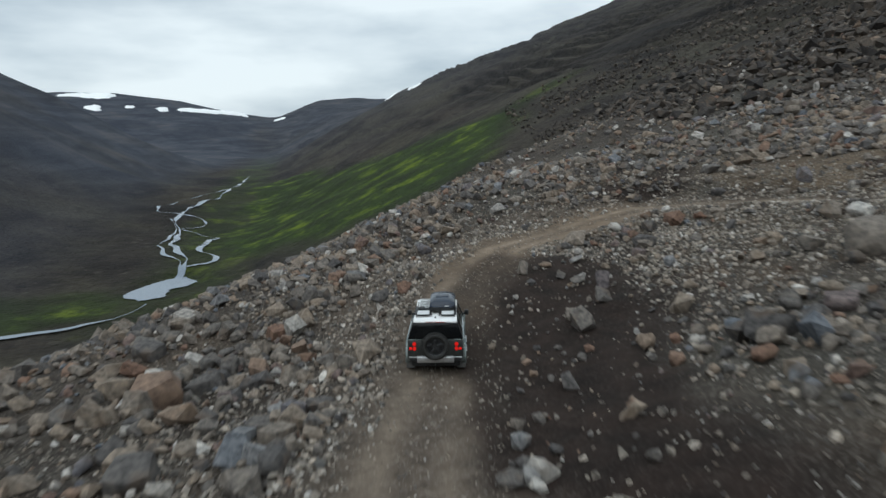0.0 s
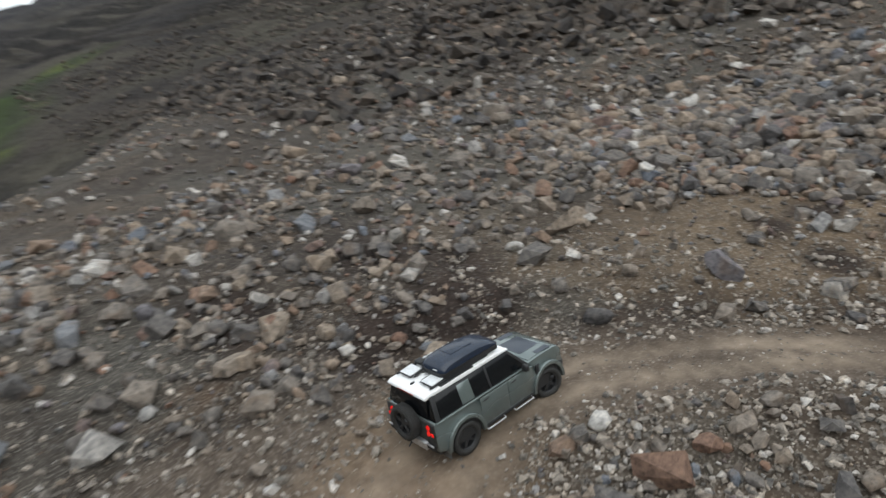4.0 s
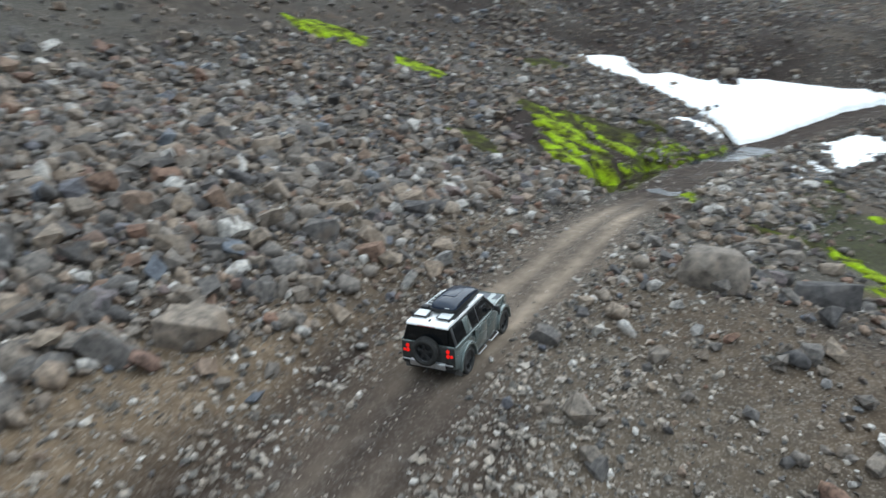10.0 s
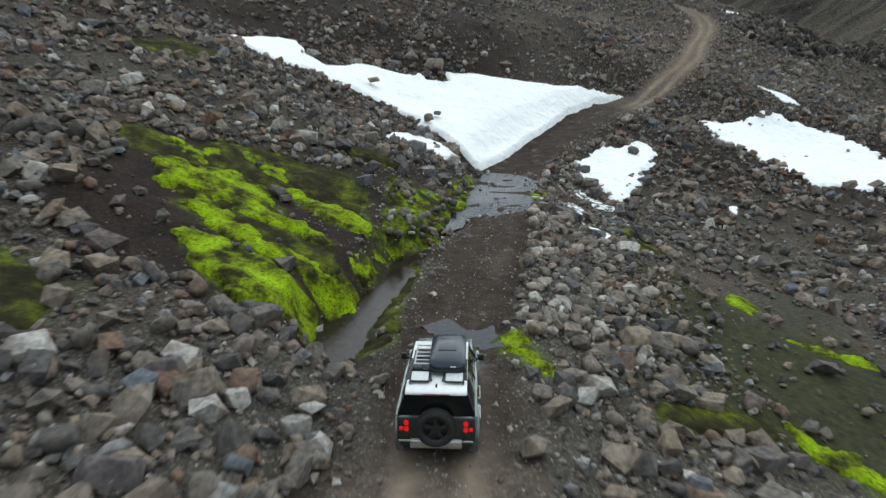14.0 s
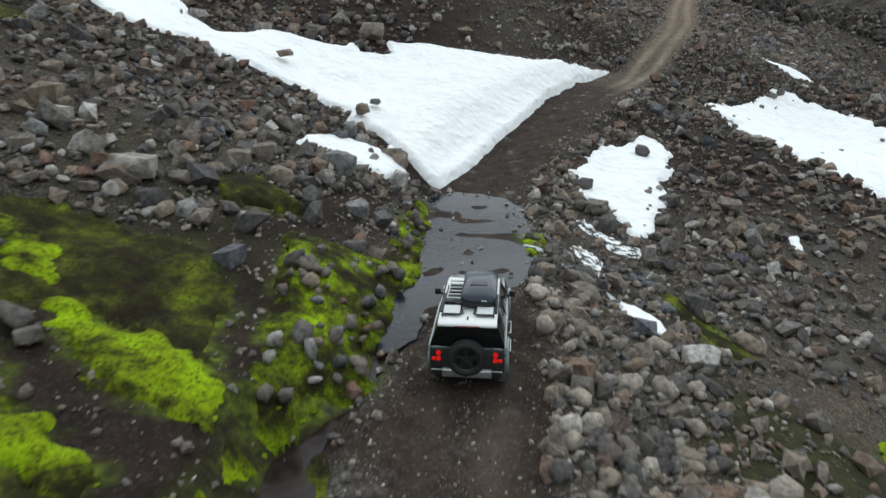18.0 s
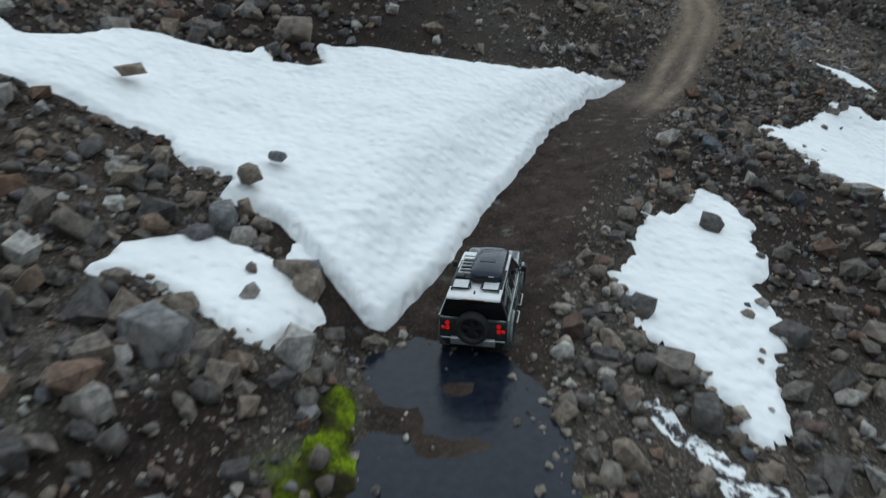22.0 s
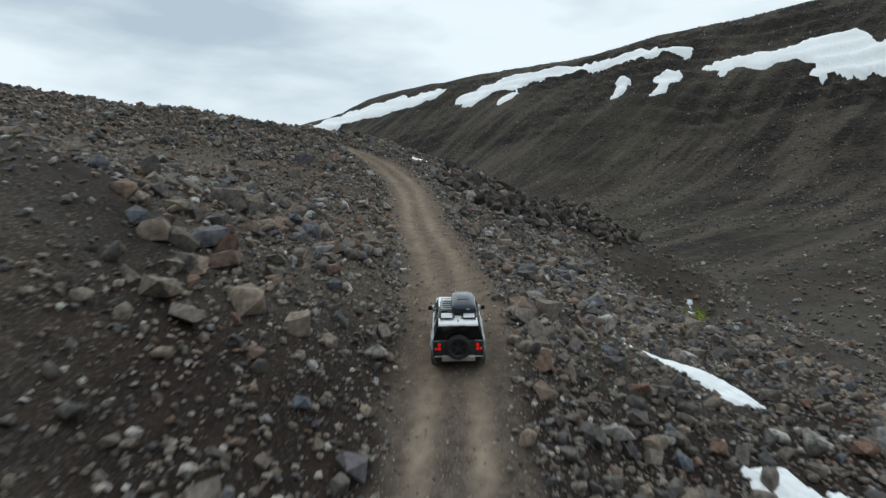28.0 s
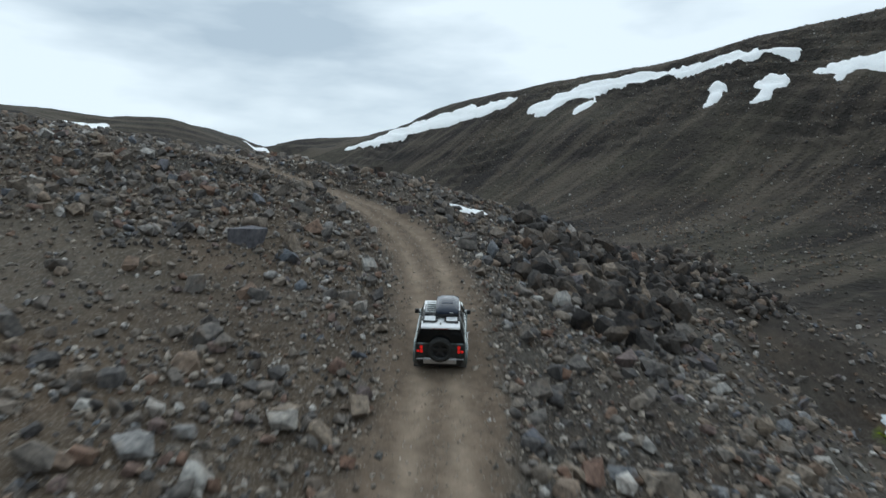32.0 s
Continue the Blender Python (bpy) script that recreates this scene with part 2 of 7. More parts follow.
    gloss = node(n, "ShaderNodeMapRange", To_Min=0.12, To_Max=0.34)
    l.new(sheen, gloss.inputs[0])
    l.new(gloss.outputs[0], b.inputs["Specular IOR Level"])
    bumps = mixed(n, l, 0.5, ramp(n, l, cells(5.5), (0.0, (1, 1, 1)), (0.2, (0, 0, 0))), fine)
    bumps = mixed(n, l, 0.5, bumps, ramp(n, l, cells(16.0), (0.0, (1, 1, 1)), (0.2, (0, 0, 0))))
    knobs = mixed(n, l, 0.5, noise_at(0.35, 9.0, 0.7), ramp(n, l, cells(0.42), (0.0, (1, 1, 1)), (0.5, (0, 0, 0))))
    broad_bump = node(n, "ShaderNodeBump", Strength=0.9, Distance=1.6)
    reach = node(n, "ShaderNodeMath")
    reach.operation = "MULTIPLY"
    l.new(knobs, reach.inputs[0])
    l.new(attribute(n, "far"), reach.inputs[1])
    l.new(reach.outputs[0], broad_bump.inputs["Height"])
    close_bump = node(n, "ShaderNodeBump", Strength=0.8, Distance=0.08)
    l.new(bumps, close_bump.inputs["Height"])
    l.new(broad_bump.outputs[0], close_bump.inputs["Normal"])
    l.new(close_bump.outputs[0], b.inputs["Normal"])
    return m


def stone_material(name, by_island, *stops):
    m, n, l, b = shader(name, 0.88)
    b.inputs["Specular IOR Level"].default_value = 0.2
    c = node(n, "ShaderNodeTexCoord").outputs["Object"]
    if by_island:
        pick = n.new("ShaderNodeNewGeometry").outputs["Random Per Island"]
    else:
        pick = n.new("ShaderNodeObjectInfo").outputs["Random"]
    tint = ramp(n, l, pick, *stops)
    t = node(n, "ShaderNodeTexNoise", Scale=5.0, Detail=9.0, Roughness=0.68)
    l.new(c, t.inputs["Vector"])
    worn = ramp(n, l, t.outputs[0], (0.34, (0.42, 0.42, 0.43)), (0.50, (0.95, 0.95, 0.95)), (0.68, (1.50, 1.45, 1.38)))
    col = mixed(n, l, 1.0, tint, worn, "MULTIPLY")
    v = node(n, "ShaderNodeTexNoise", Scale=1.3, Detail=3.0)
    l.new(c, v.inputs["Vector"])
    col = mixed(n, l, ramp(n, l, v.outputs[0], (0.56, (0, 0, 0)), (0.66, (0.45, 0.45, 0.45))), col, (0.135, 0.095, 0.066))
    l.new(col, b.inputs["Base Color"])
    f = node(n, "ShaderNodeTexNoise", Scale=22.0, Detail=8.0, Roughness=0.7)
    l.new(c, f.inputs["Vector"])
    relief(n, l, b, mixed(n, l, 0.45, t.outputs[0], f.outputs[0]), 0.9, 0.07)
    return m


def snow_material(name, dirty):
    m, n, l, b = shader(name, 0.75)
    c = node(n, "ShaderNodeTexCoord").outputs["Object"]
    t = node(n, "ShaderNodeTexNoise", Scale=0.8, Detail=7.0, Roughness=0.6)
    l.new(c, t.inputs["Vector"])
    col = ramp(n, l, t.outputs[0], (0.30, (0.84, 0.87, 0.89)), (0.55, (0.93, 0.945, 0.95)))
    g = node(n, "ShaderNodeTexNoise", Scale=9.0, Detail=6.0, Roughness=0.75)
    l.new(c, g.inputs["Vector"])
    col = mixed(n, l, ramp(n, l, g.outputs[0], (0.62, (0, 0, 0)), (0.78, (0.35, 0.35, 0.35))), col, (0.45, 0.42, 0.38))
    if dirty:
        w = node(n, "ShaderNodeTexNoise", Scale=2.6, Detail=8.0, Roughness=0.72)
        l.new(c, w.inputs["Vector"])
        col = mixed(n, l, ramp(n, l, w.outputs[0], (0.47, (1, 1, 1)), (0.52, (0, 0, 0))), col, (0.030, 0.025, 0.023))
    l.new(col, b.inputs["Base Color"])
    d = node(n, "ShaderNodeTexVoronoi", Scale=2.3)
    d.feature = "SMOOTH_F1"
    l.new(c, d.inputs["Vector"])
    relief(n, l, b, mixed(n, l, 0.3, d.outputs[0], t.outputs[0]), 0.9, 0.26)
    b.inputs["Subsurface Weight"].default_value = 0.0
    return m


def water_material(name, colour, rough):
    m, n, l, b = shader(name, rough, 0.0, colour)
    b.inputs["IOR"].default_value = 1.33
    b.inputs["Specular IOR Level"].default_value = 0.34
    c = node(n, "ShaderNodeTexCoord").outputs["Object"]
    t = node(n, "ShaderNodeTexNoise", Scale=4.0, Detail=6.0, Roughness=0.6)
    l.new(c, t.inputs["Vector"])
    relief(n, l, b, t.outputs[0], 0.5, 0.03)
    col = ramp(n, l, t.outputs[0], (0.35, tuple(v * 0.7 for v in colour)), (0.65, tuple(v * 1.3 for v in colour)))
    l.new(col, b.inputs["Base Color"])
    return m


GREY = [(0.0, (0.090, 0.086, 0.086)), (0.28, (0.148, 0.135, 0.124)), (0.50, (0.200, 0.173, 0.147)), (0.72, (0.255, 0.208, 0.163)), (0.82, (0.185, 0.116, 0.086)), (0.89, (0.128, 0.142, 0.165)), (0.94, (0.32, 0.30, 0.275)), (1.0, (0.50, 0.48, 0.45))]
GROUND = ground_material()
SCREE = stone_material("scree_stone", True, *GREY)
PEBBLE = stone_material("pale_stone", True, (0.0, (0.10, 0.098, 0.095)), (0.3, (0.20, 0.18, 0.155)), (0.6, (0.30, 0.265, 0.225)), (0.85, (0.38, 0.335, 0.285)), (1.0, (0.54, 0.52, 0.49)))
CRAGSTONE = stone_material("dark_lava", True, (0.0, (0.035, 0.033, 0.033)), (0.6, (0.070, 0.062, 0.056)), (1.0, (0.125, 0.105, 0.088)))
BOULDER = stone_material("boulder_stone", False, *GREY[:-1], (1.0, (0.30, 0.275, 0.245)))
SNOW, DIRTY_SNOW = snow_material("old_snow", False), snow_material("dirty_snow", True)
POOL = water_material("pool_water", (0.024, 0.017, 0.015), 0.10)
# blue and brightness of reflected sky are put into these two base colours
RIVER = water_material("river_water", (0.20, 0.24, 0.29), 0.15)
FORD = water_material("ford_water", (0.012, 0.016, 0.026), 0.08)
FOAM = plain("white_water", (0.55, 0.60, 0.63), 0.4, 0.0, 12.0, 0.2, 0.5)


def moss_material():
    m, n, l, b = shader("moss", 0.95)
    b.inputs["Specular IOR Level"].default_value = 0.1
    pick = n.new("ShaderNodeNewGeometry").outputs["Random Per Island"]
    tint = ramp(n, l, pick, (0.0, (0.17, 0.22, 0.010)), (0.3, (0.27, 0.40, 0.010)), (0.8, (0.35, 0.53, 0.014)), (1.0, (0.30, 0.36, 0.02)))
    c = node(n, "ShaderNodeTexCoord").outputs["Object"]
    t = node(n, "ShaderNodeTexNoise", Scale=18.0, Detail=6.0, Roughness=0.75)
    l.new(c, t.inputs["Vector"])
    l.new(mixed(n, l, 1.0, tint, ramp(n, l, t.outputs[0], (0.3, (0.5, 0.5, 0.5)), (0.6, (1.1, 1.1, 1.1))), "MULTIPLY"), b.inputs["Base Color"])
    relief(n, l, b, t.outputs[0], 0.9, 0.08)
    return m


MOSS = moss_material()


def carpet_material(name, *stops):
    m, n, l, b = shader(name, 0.95)
    b.inputs["Specular IOR Level"].default_value = 0.1
    c = node(n, "ShaderNodeTexCoord").outputs["Object"]
    t = node(n, "ShaderNodeTexNoise", Scale=0.95, Detail=8.0, Roughness=0.66)
    f = node(n, "ShaderNodeTexNoise", Scale=11.0, Detail=6.0, Roughness=0.7)
    v = node(n, "ShaderNodeTexVoronoi", Scale=5.0)
    for q in (t, f, v):
        l.new(c, q.inputs["Vector"])
    col = ramp(n, l, t.outputs[0], *stops)
    col = mixed(n, l, 1.0, col, ramp(n, l, f.outputs[0], (0.32, (0.50, 0.46, 0.45)), (0.50, (1.0, 1.0, 1.0)), (0.66, (1.18, 1.12, 1.0))), "MULTIPLY")
    # small dark holes between the cushions
    gap = mixed(n, l, 1.0, ramp(n, l, v.outputs[0], (0.42, (0, 0, 0)), (0.62, (0.75, 0.75, 0.75))), ramp(n, l, f.outputs[0], (0.40, (1, 1, 1)), (0.52, (0, 0, 0))), "MULTIPLY")
    l.new(mixed(n, l, gap, col, (0.030, 0.034, 0.008)), b.inputs["Base Color"])
    relief(n, l, b, mixed(n, l, 0.5, f.outputs[0], v.outputs[0]), 0.8, 0.07)
    return m


MOSS_CARPET = carpet_material("moss_carpet", (0.38, (0.024, 0.024, 0.009)), (0.44, (0.075, 0.090, 0.009)), (0.51, (0.175, 0.240, 0.007)), (0.60, (0.250, 0.385, 0.007)), (0.72, (0.320, 0.500, 0.010)))
DULL_MOSS = carpet_material("stony_moss", (0.40, (0.022, 0.018, 0.011)), (0.47, (0.045, 0.050, 0.010)), (0.54, (0.110, 0.150, 0.008)), (0.62, (0.215, 0.320, 0.008)), (0.72, (0.300, 0.450, 0.010)))
TURF = carpet_material("olive_turf", (0.36, (0.016, 0.013, 0.009)), (0.48, (0.032, 0.030, 0.012)), (0.57, (0.066, 0.074, 0.013)), (0.68, (0.135, 0.170, 0.014)))

# ---- the lie of the land ----
# knolls and hollows of the hillside: centre x, y, spread, height
KNOLLS = [
    (17.4, -86.6, 14, 2.7), (22.3, 5.1, 9, 1.4), (-78.5, -158.7, 9, 1.6), (-15.5, -102, 9, 1), (41.2, 17.7, 9, 1.3),
    (9.7, 55.5, 9, 1.7), (-9.9, -78.5, 6.5, 1.2), (49.2, 35.2, 6.5, 1.5), (47.5, -13.8, 9, 0.7), (12.8, 7.9, 6.5, 1.6),
    (31, 67.1, 6.5, 1.1), (-82.7, -155.9, 6.5, 2.2), (-9.9, 35.2, 6.5, 0.4), (40.1, -1.2, 6.5, 0.3), (17.4, 26.1, 6.5, 0.7),
    (17.4, -23.9, 6.5, 0.4), (-23.6, -110.4, 6.5, 0.7), (21.9, -74, 6.5, 1.3), (9.7, -95.7, 9, 1.7),
    (34, -36, 5, 0.7), (30, -63.5, 5, 0.45), (-15, -90.5, 7, 0.5), (-80, -152, 12, 1.0), (3.4, -149, 12, 1.5), (21.6, -115, 12, 0.9),
    (15, -81, 5, 0.6), (7.6, -87, 5, 0.45), (67, 157, 25, 2.8), (16, -170, 18, 2.4),
    (17.5, 3.5, 2.5, 0.4), (2.8, 31.5, 3.5, 0.5), (-5, 33, 2.5, 0.4), (-16, -90, 3.5, 0.5), (-2, -93.5, 3.5, 0.4),
]
HOLLOWS = [
    (22.3, -45.3, 9, -2), (-78.5, -127.2, 9, -2.1), (3.7, -69.4, 6.5, -1.2), (3.4, -32.7, 9, -1.7), (17.4, -145.4, 14, -3.4),
    (31, -14.8, 6.5, -0.5), (9.7, 24, 9, -0.9), (31, -60.3, 6.5, -1.4), (-14.5, -64.9, 6.5, -2.2), (28.6, 96.8, 22, -1.5),
    (-48.4, -134.2, 22, -0.9), (-73.6, -124, 6.5, -2.5), (31, 35.2, 6.5, -0.5), (-78.5, -139.8, 9, -2.1), (12.8, -55.8, 6.5, -0.2),
    (-23.6, -87.6, 6.5, -1), (44.7, 53.4, 6.5, -1.1), (12.8, -10.3, 6.5, -0.4), (31, -23.9, 6.5, -0.4), (26.5, 21.6, 6.5, -0.3),
    (-72.2, -127.2, 9, -2.5), (5, -150, 16, -1.6),
    (15.6, -8, 5, -0.4), (46.8, -60.4, 5, -1.2), (15.5, -20.4, 4.5, -0.6), (-10.3, -71.6, 5, -1.0), (-27.5, -100.5, 8, -1.3),
    (-46.6, -103.6, 10, -3.0), (-69, -136.5, 11, -2.6), (-68, -122, 11, -1.3), (-68.6, -162, 12, -0.7), (40, -136, 12, -1.2), (-57, -112, 8, -2.6), (-50, -96, 9, -1.5),
    (23.2, 9.0, 4.6, -0.85), (-6, 41.5, 3.5, -0.35),
]
# the spare wheel's way: seconds, x, y
DRIVE_UP = [
    (0, -0.37, 19.77), (0.5, -0.29, 24.61), (1, 0.30, 28.08), (1.5, 1.30, 31.18), (2, 2.69, 34.68),
    (2.5, 4.29, 37.41), (4.5, 11.70, 40.81), (5, 13.63, 40.56), (5.5, 15.14, 39.86), (6, 16.56, 38.88),
    (6.5, 18.07, 37.65), (7, 19.47, 36.00), (7.5, 20.86, 33.85), (8, 22.13, 31.06), (8.5, 23.23, 27.61),
    (9, 23.86, 23.85), (9.5, 24.30, 20.10), (10, 24.71, 16.21), (10.5, 24.95, 12.35), (11, 24.91, 8.81),
    (11.5, 24.76, 5.72), (12, 24.69, 3.02), (12.5, 24.84, 0.07), (13, 25.05, -3.17), (13.5, 25.22, -6.26),
]
DRIVE_ON = [
    (15.5, 24.86, -14.45), (16, 24.71, -16.54), (16.5, 24.35, -18.66), (17, 23.97, -20.90), (17.5, 23.56, -23.15),
    (18, 23.12, -25.27), (18.5, 22.77, -27.15), (19, 22.51, -28.90), (19.5, 22.38, -30.62), (20, 22.30, -32.38),
    (20.5, 22.10, -34.40), (21, 21.67, -36.88), (21.5, 21.06, -39.81), (22, 20.27, -42.96), (22.5, 19.20, -46.03),
    (23, 17.81, -48.94), (23.5, 16.25, -51.67), (24, 14.57, -54.36), (24.5, 12.52, -57.39), (25, 9.96, -61.07),
    (25.5, 6.98, -65.31), (26, 4.11, -69.33), (26.5, 1.90, -72.26), (28.5, -4.77, -82.32), (29, -6.96, -86.18),
    (29.5, -9.02, -90.05), (30, -10.72, -93.75), (30.5, -12.07, -97.20), (31, -13.41, -100.49), (31.5, -15.02, -103.94),
    (32, -16.80, -107.52),
]
DRIVE = DRIVE_UP + DRIVE_ON

HILL = (1.527, 0.1289, -0.0767, 0.002361, -0.000157, 0.00119)


def softplus(v, k=6.0):
    return k * np.logaddexp(0, np.asarray(v, float) / k)


def softmax(a, b, k=5.0):
    return k * np.logaddexp(a / k, b / k)


def softmin(a, b, k=5.0):
    return -softmax(-a, -b, k)


def smooth(v, a, b):
    u = np.clip((np.asarray(v, float) - a) / (b - a), 0, 1)
    return u * u * (3 - 2 * u)


def lattice(ix, iy, seed):
    n = (ix.astype(np.int64) * 374761393 + iy.astype(np.int64) * 668265263 + seed * 1442695041) & 0x7FFFFFFF
    n = ((n ^ (n >> 13)) * 1274126177) & 0x7FFFFFFF
    return ((n ^ (n >> 16)) & 0xFFFF) / 32767.5 - 1.0


def ripple(x, y, size, seed=0):
    """Smooth noise from -1 to 1 over the plan, with waves about that many metres long."""
    x, y = np.asarray(x, float) / size, np.asarray(y, float) / size
    ix, iy = np.floor(x), np.floor(y)
    fx, fy = x - ix, y - iy
    fx, fy = fx * fx * (3 - 2 * fx), fy * fy * (3 - 2 * fy)
    a, b = lattice(ix, iy, seed), lattice(ix + 1, iy, seed)
    c, d = lattice(ix, iy + 1, seed), lattice(ix + 1, iy + 1, seed)
    return (a * (1 - fx) + b * fx) * (1 - fy) + (c * (1 - fx) + d * fx) * fy


def hillside(x, y):
    X, Y = np.clip(x, -25, 70), np.clip(y, -140, 95)
    z = HILL[0] + HILL[1] * X + HILL[2] * Y + HILL[3] * X * X + HILL[4] * X * Y + HILL[5] * Y * Y
    z = z + 0.32 * softplus(x - 70) - 0.05 * softplus(y - 95) + 0.11 * softplus(-140 - y) - 0.30 * softplus(-25 - x, 4)
    z = softmin(z, 120 + 0.03 * np.maximum(x, 0), 15)
    brink = (x + 17) * -0.914 + (y - 34) * 0.406
    return z - 0.55 * softplus(brink, 4)


def valley(x, y):
    v, u = (x + 96) * -0.242 + (y - 210) * 0.970, (x + 96) * 0.970 + (y - 210) * 0.242
    floor = -50 - 0.012 * np.clip(v, -50, 900) + smooth(v, 1700, 2500) * (200 - 107 * smooth(u, -730, 240))
    east = softmin(0.50 * softplus(u - 24, 8), 115 + 0.42 * np.maximum(u - 190, 0) * (1 - smooth(v, 450, 1300)) - 25 * smooth(v, 1500, 2400), 14)
    west = softmin(0.60 * softplus(-u - 75, 14), 205 + 0.1 * np.maximum(-u - 400, 0), 20) * (1 - 0.95 * smooth(v + 0.3 * u, 700, 1100))
    return floor + east + west


def gorge(x, y):
    w = -0.95 * x - 0.31 * y
    wall = -1 + 0.16 * softplus(w - 127, 12) + 0.58 * softplus(w - 302, 14) - 0.64 * softplus(w - 470, 18) - 0.05 * softplus(-y - 430, 60)
    return softmax(wall, -2 + 0.10 * np.clip(-y - 125, -250, 500), 4)


FAR_HILLS = [(-10, -850, 110, 25), (-40, -690, 70, 15), (-135, -860, 60, 24), (40, -140, 26, -2.6), (55, -185, 30, -4.5), (75, -300, 60, -10), (-298, -685, 45, 8), (-325, -618, 45, 8), (-338, -546, 45, 8), (-8, 960, 110, 18), (60, -780, 60, -7), (-212, -832, 40, -15), (-270, -790, 45, -8)]


def land(x, y):
    x, y = np.asarray(x, float), np.asarray(y, float)
    north = 1 / (1 + np.exp(np.clip(-(y + 10) / 25, -50, 50)))
    z = softmax(hillside(x, y), valley(x, y) * north + gorge(x, y) * (1 - north), 3)
    for cx, cy, r, h in KNOLLS + HOLLOWS + FAR_HILLS:
        z = z + h * np.exp(-((x - cx) ** 2 + (y - cy) ** 2) / (2 * r * r))
    return z


def glide(points, step):
    """A smooth line through the points, cut into steps of equal length."""
    p = np.array(points, float)
    p = np.vstack([2 * p[0] - p[1], p, 2 * p[-1] - p[-2]])
    out = []
    for a, b, c, d in zip(p, p[1:], p[2:], p[3:]):
        for u in np.linspace(0, 1, 24, endpoint=False):
            out.append(0.5 * (2 * b + (c - a) * u + (2 * a - 5 * b + 4 * c - d) * u * u + (3 * b - a - 3 * c + d) * u ** 3))
    out = np.array(out + [p[-2]])
    along = np.concatenate([[0], np.cumsum(np.hypot(*np.diff(out, axis=0).T))])
    s = np.arange(0, along[-1], step)
    return np.stack([np.interp(s, along, out[:, k]) for k in range(2)], 1)


BEFORE = [(-34.0, -16.0), (-20.0, -8.0), (-8.0, 0.0), (-2.0, 8.0), (-0.7, 14.0)]
AFTER = [(-20.0, -114.5), (-22.3, -121.0), (-23.4, -126.5), (-22.6, -131.2), (-20.0, -134.6), (-14.0, -139.0), (-8.0, -146.0)]
TRACK = glide(BEFORE + [(x, y) for t, x, y in DRIVE] + AFTER, 0.5)
rise = land(TRACK[:, 0], TRACK[:, 1])
kernel = np.exp(-np.linspace(-2, 2, 33) ** 2)
TRACK_Z = np.convolve(np.pad(rise, 16, mode="edge"), kernel / kernel.sum(), "valid") - 0.12


def track_at(x, y, reach=30.0):
    """Distance from the track's middle (past reach: reach) and the track's height there."""
    shape = np.shape(x)
    x, y = np.ravel(x).astype(float), np.ravel(y).astype(float)
    dist, high = np.full(len(x), reach), np.zeros(len(x))
    todo = np.where((x > -60) & (x < 60) & (y > -180) & (y < 75))[0]
    for k in range(0, len(todo), 20000):
        i = todo[k:k + 20000]
        d = np.hypot(x[i, None] - TRACK[None, :, 0], y[i, None] - TRACK[None, :, 1])
        j = d.argmin(1)
        dist[i], high[i] = np.minimum(d[np.arange(len(i)), j], reach), TRACK_Z[j]
    return dist.reshape(shape), high.reshape(shape)


def inside(x, y, outline):
    """Metres inside an outline (minus: outside)."""
    shape = np.shape(x)
    x, y = np.ravel(x).astype(float), np.ravel(y).astype(float)
    best, odd = np.full(len(x), 1e9), np.zeros(len(x), bool)
    pts = np.array(outline, float)
    for (ax, ay), (bx, by) in zip(pts, np.roll(pts, -1, 0)):
        dx, dy = bx - ax, by - ay
        u = np.clip(((x - ax) * dx + (y - ay) * dy) / (dx * dx + dy * dy + 1e-9), 0, 1)
        best = np.minimum(best, np.hypot(x - ax - u * dx, y - ay - u * dy))
        if ay != by:
            odd ^= ((ay > y) != (by > y)) & (x < (bx - ax) * (y - ay) / (by - ay) + ax)
    return np.where(odd, best, -best).reshape(shape)


# outlines in plan
SNOWFIELD = [(22.5, -44.6), (22.1, -45.3), (21.5, -46.4), (20.4, -48.3), (19.4, -50.6), (17.7, -53.6), (15.9, -56.6), (13.0, -61.5), (9.0, -67.8), (5.8, -71.6), (3.9, -73.9),
             (6.6, -71.5), (9.8, -69.0), (14.2, -65.7), (16.9, -65.0), (18.8, -64.8), (21.5, -64.5), (23.9, -64.5), (25.5, -64.0), (25.0, -62.0), (25.7, -61.3), (27.3, -61.1), (27.9, -62.6), (28.6, -61.1), (30.6, -60.5), (32.4, -60.9),
             (34.1, -60.4), (34.8, -57.6), (36.4, -56.5), (38.1, -57.8), (40.2, -62.0), (43.4, -60.0), (45.0, -56.4), (40.8, -51.5), (38.6, -52.0), (37.0, -53.6), (35.0, -51.3), (33.0, -51.7), (31.2, -51.4), (29.8, -51.4), (29.5, -50.7), (28.8, -49.7), (27.8, -49.8), (27.3, -49.3), (27.5, -48.5), (26.6, -48.2), (25.8, -47.9), (25.4, -47.4), (24.9, -46.7), (24.3, -46.1), (23.5, -45.2), (23.1, -44.6)]
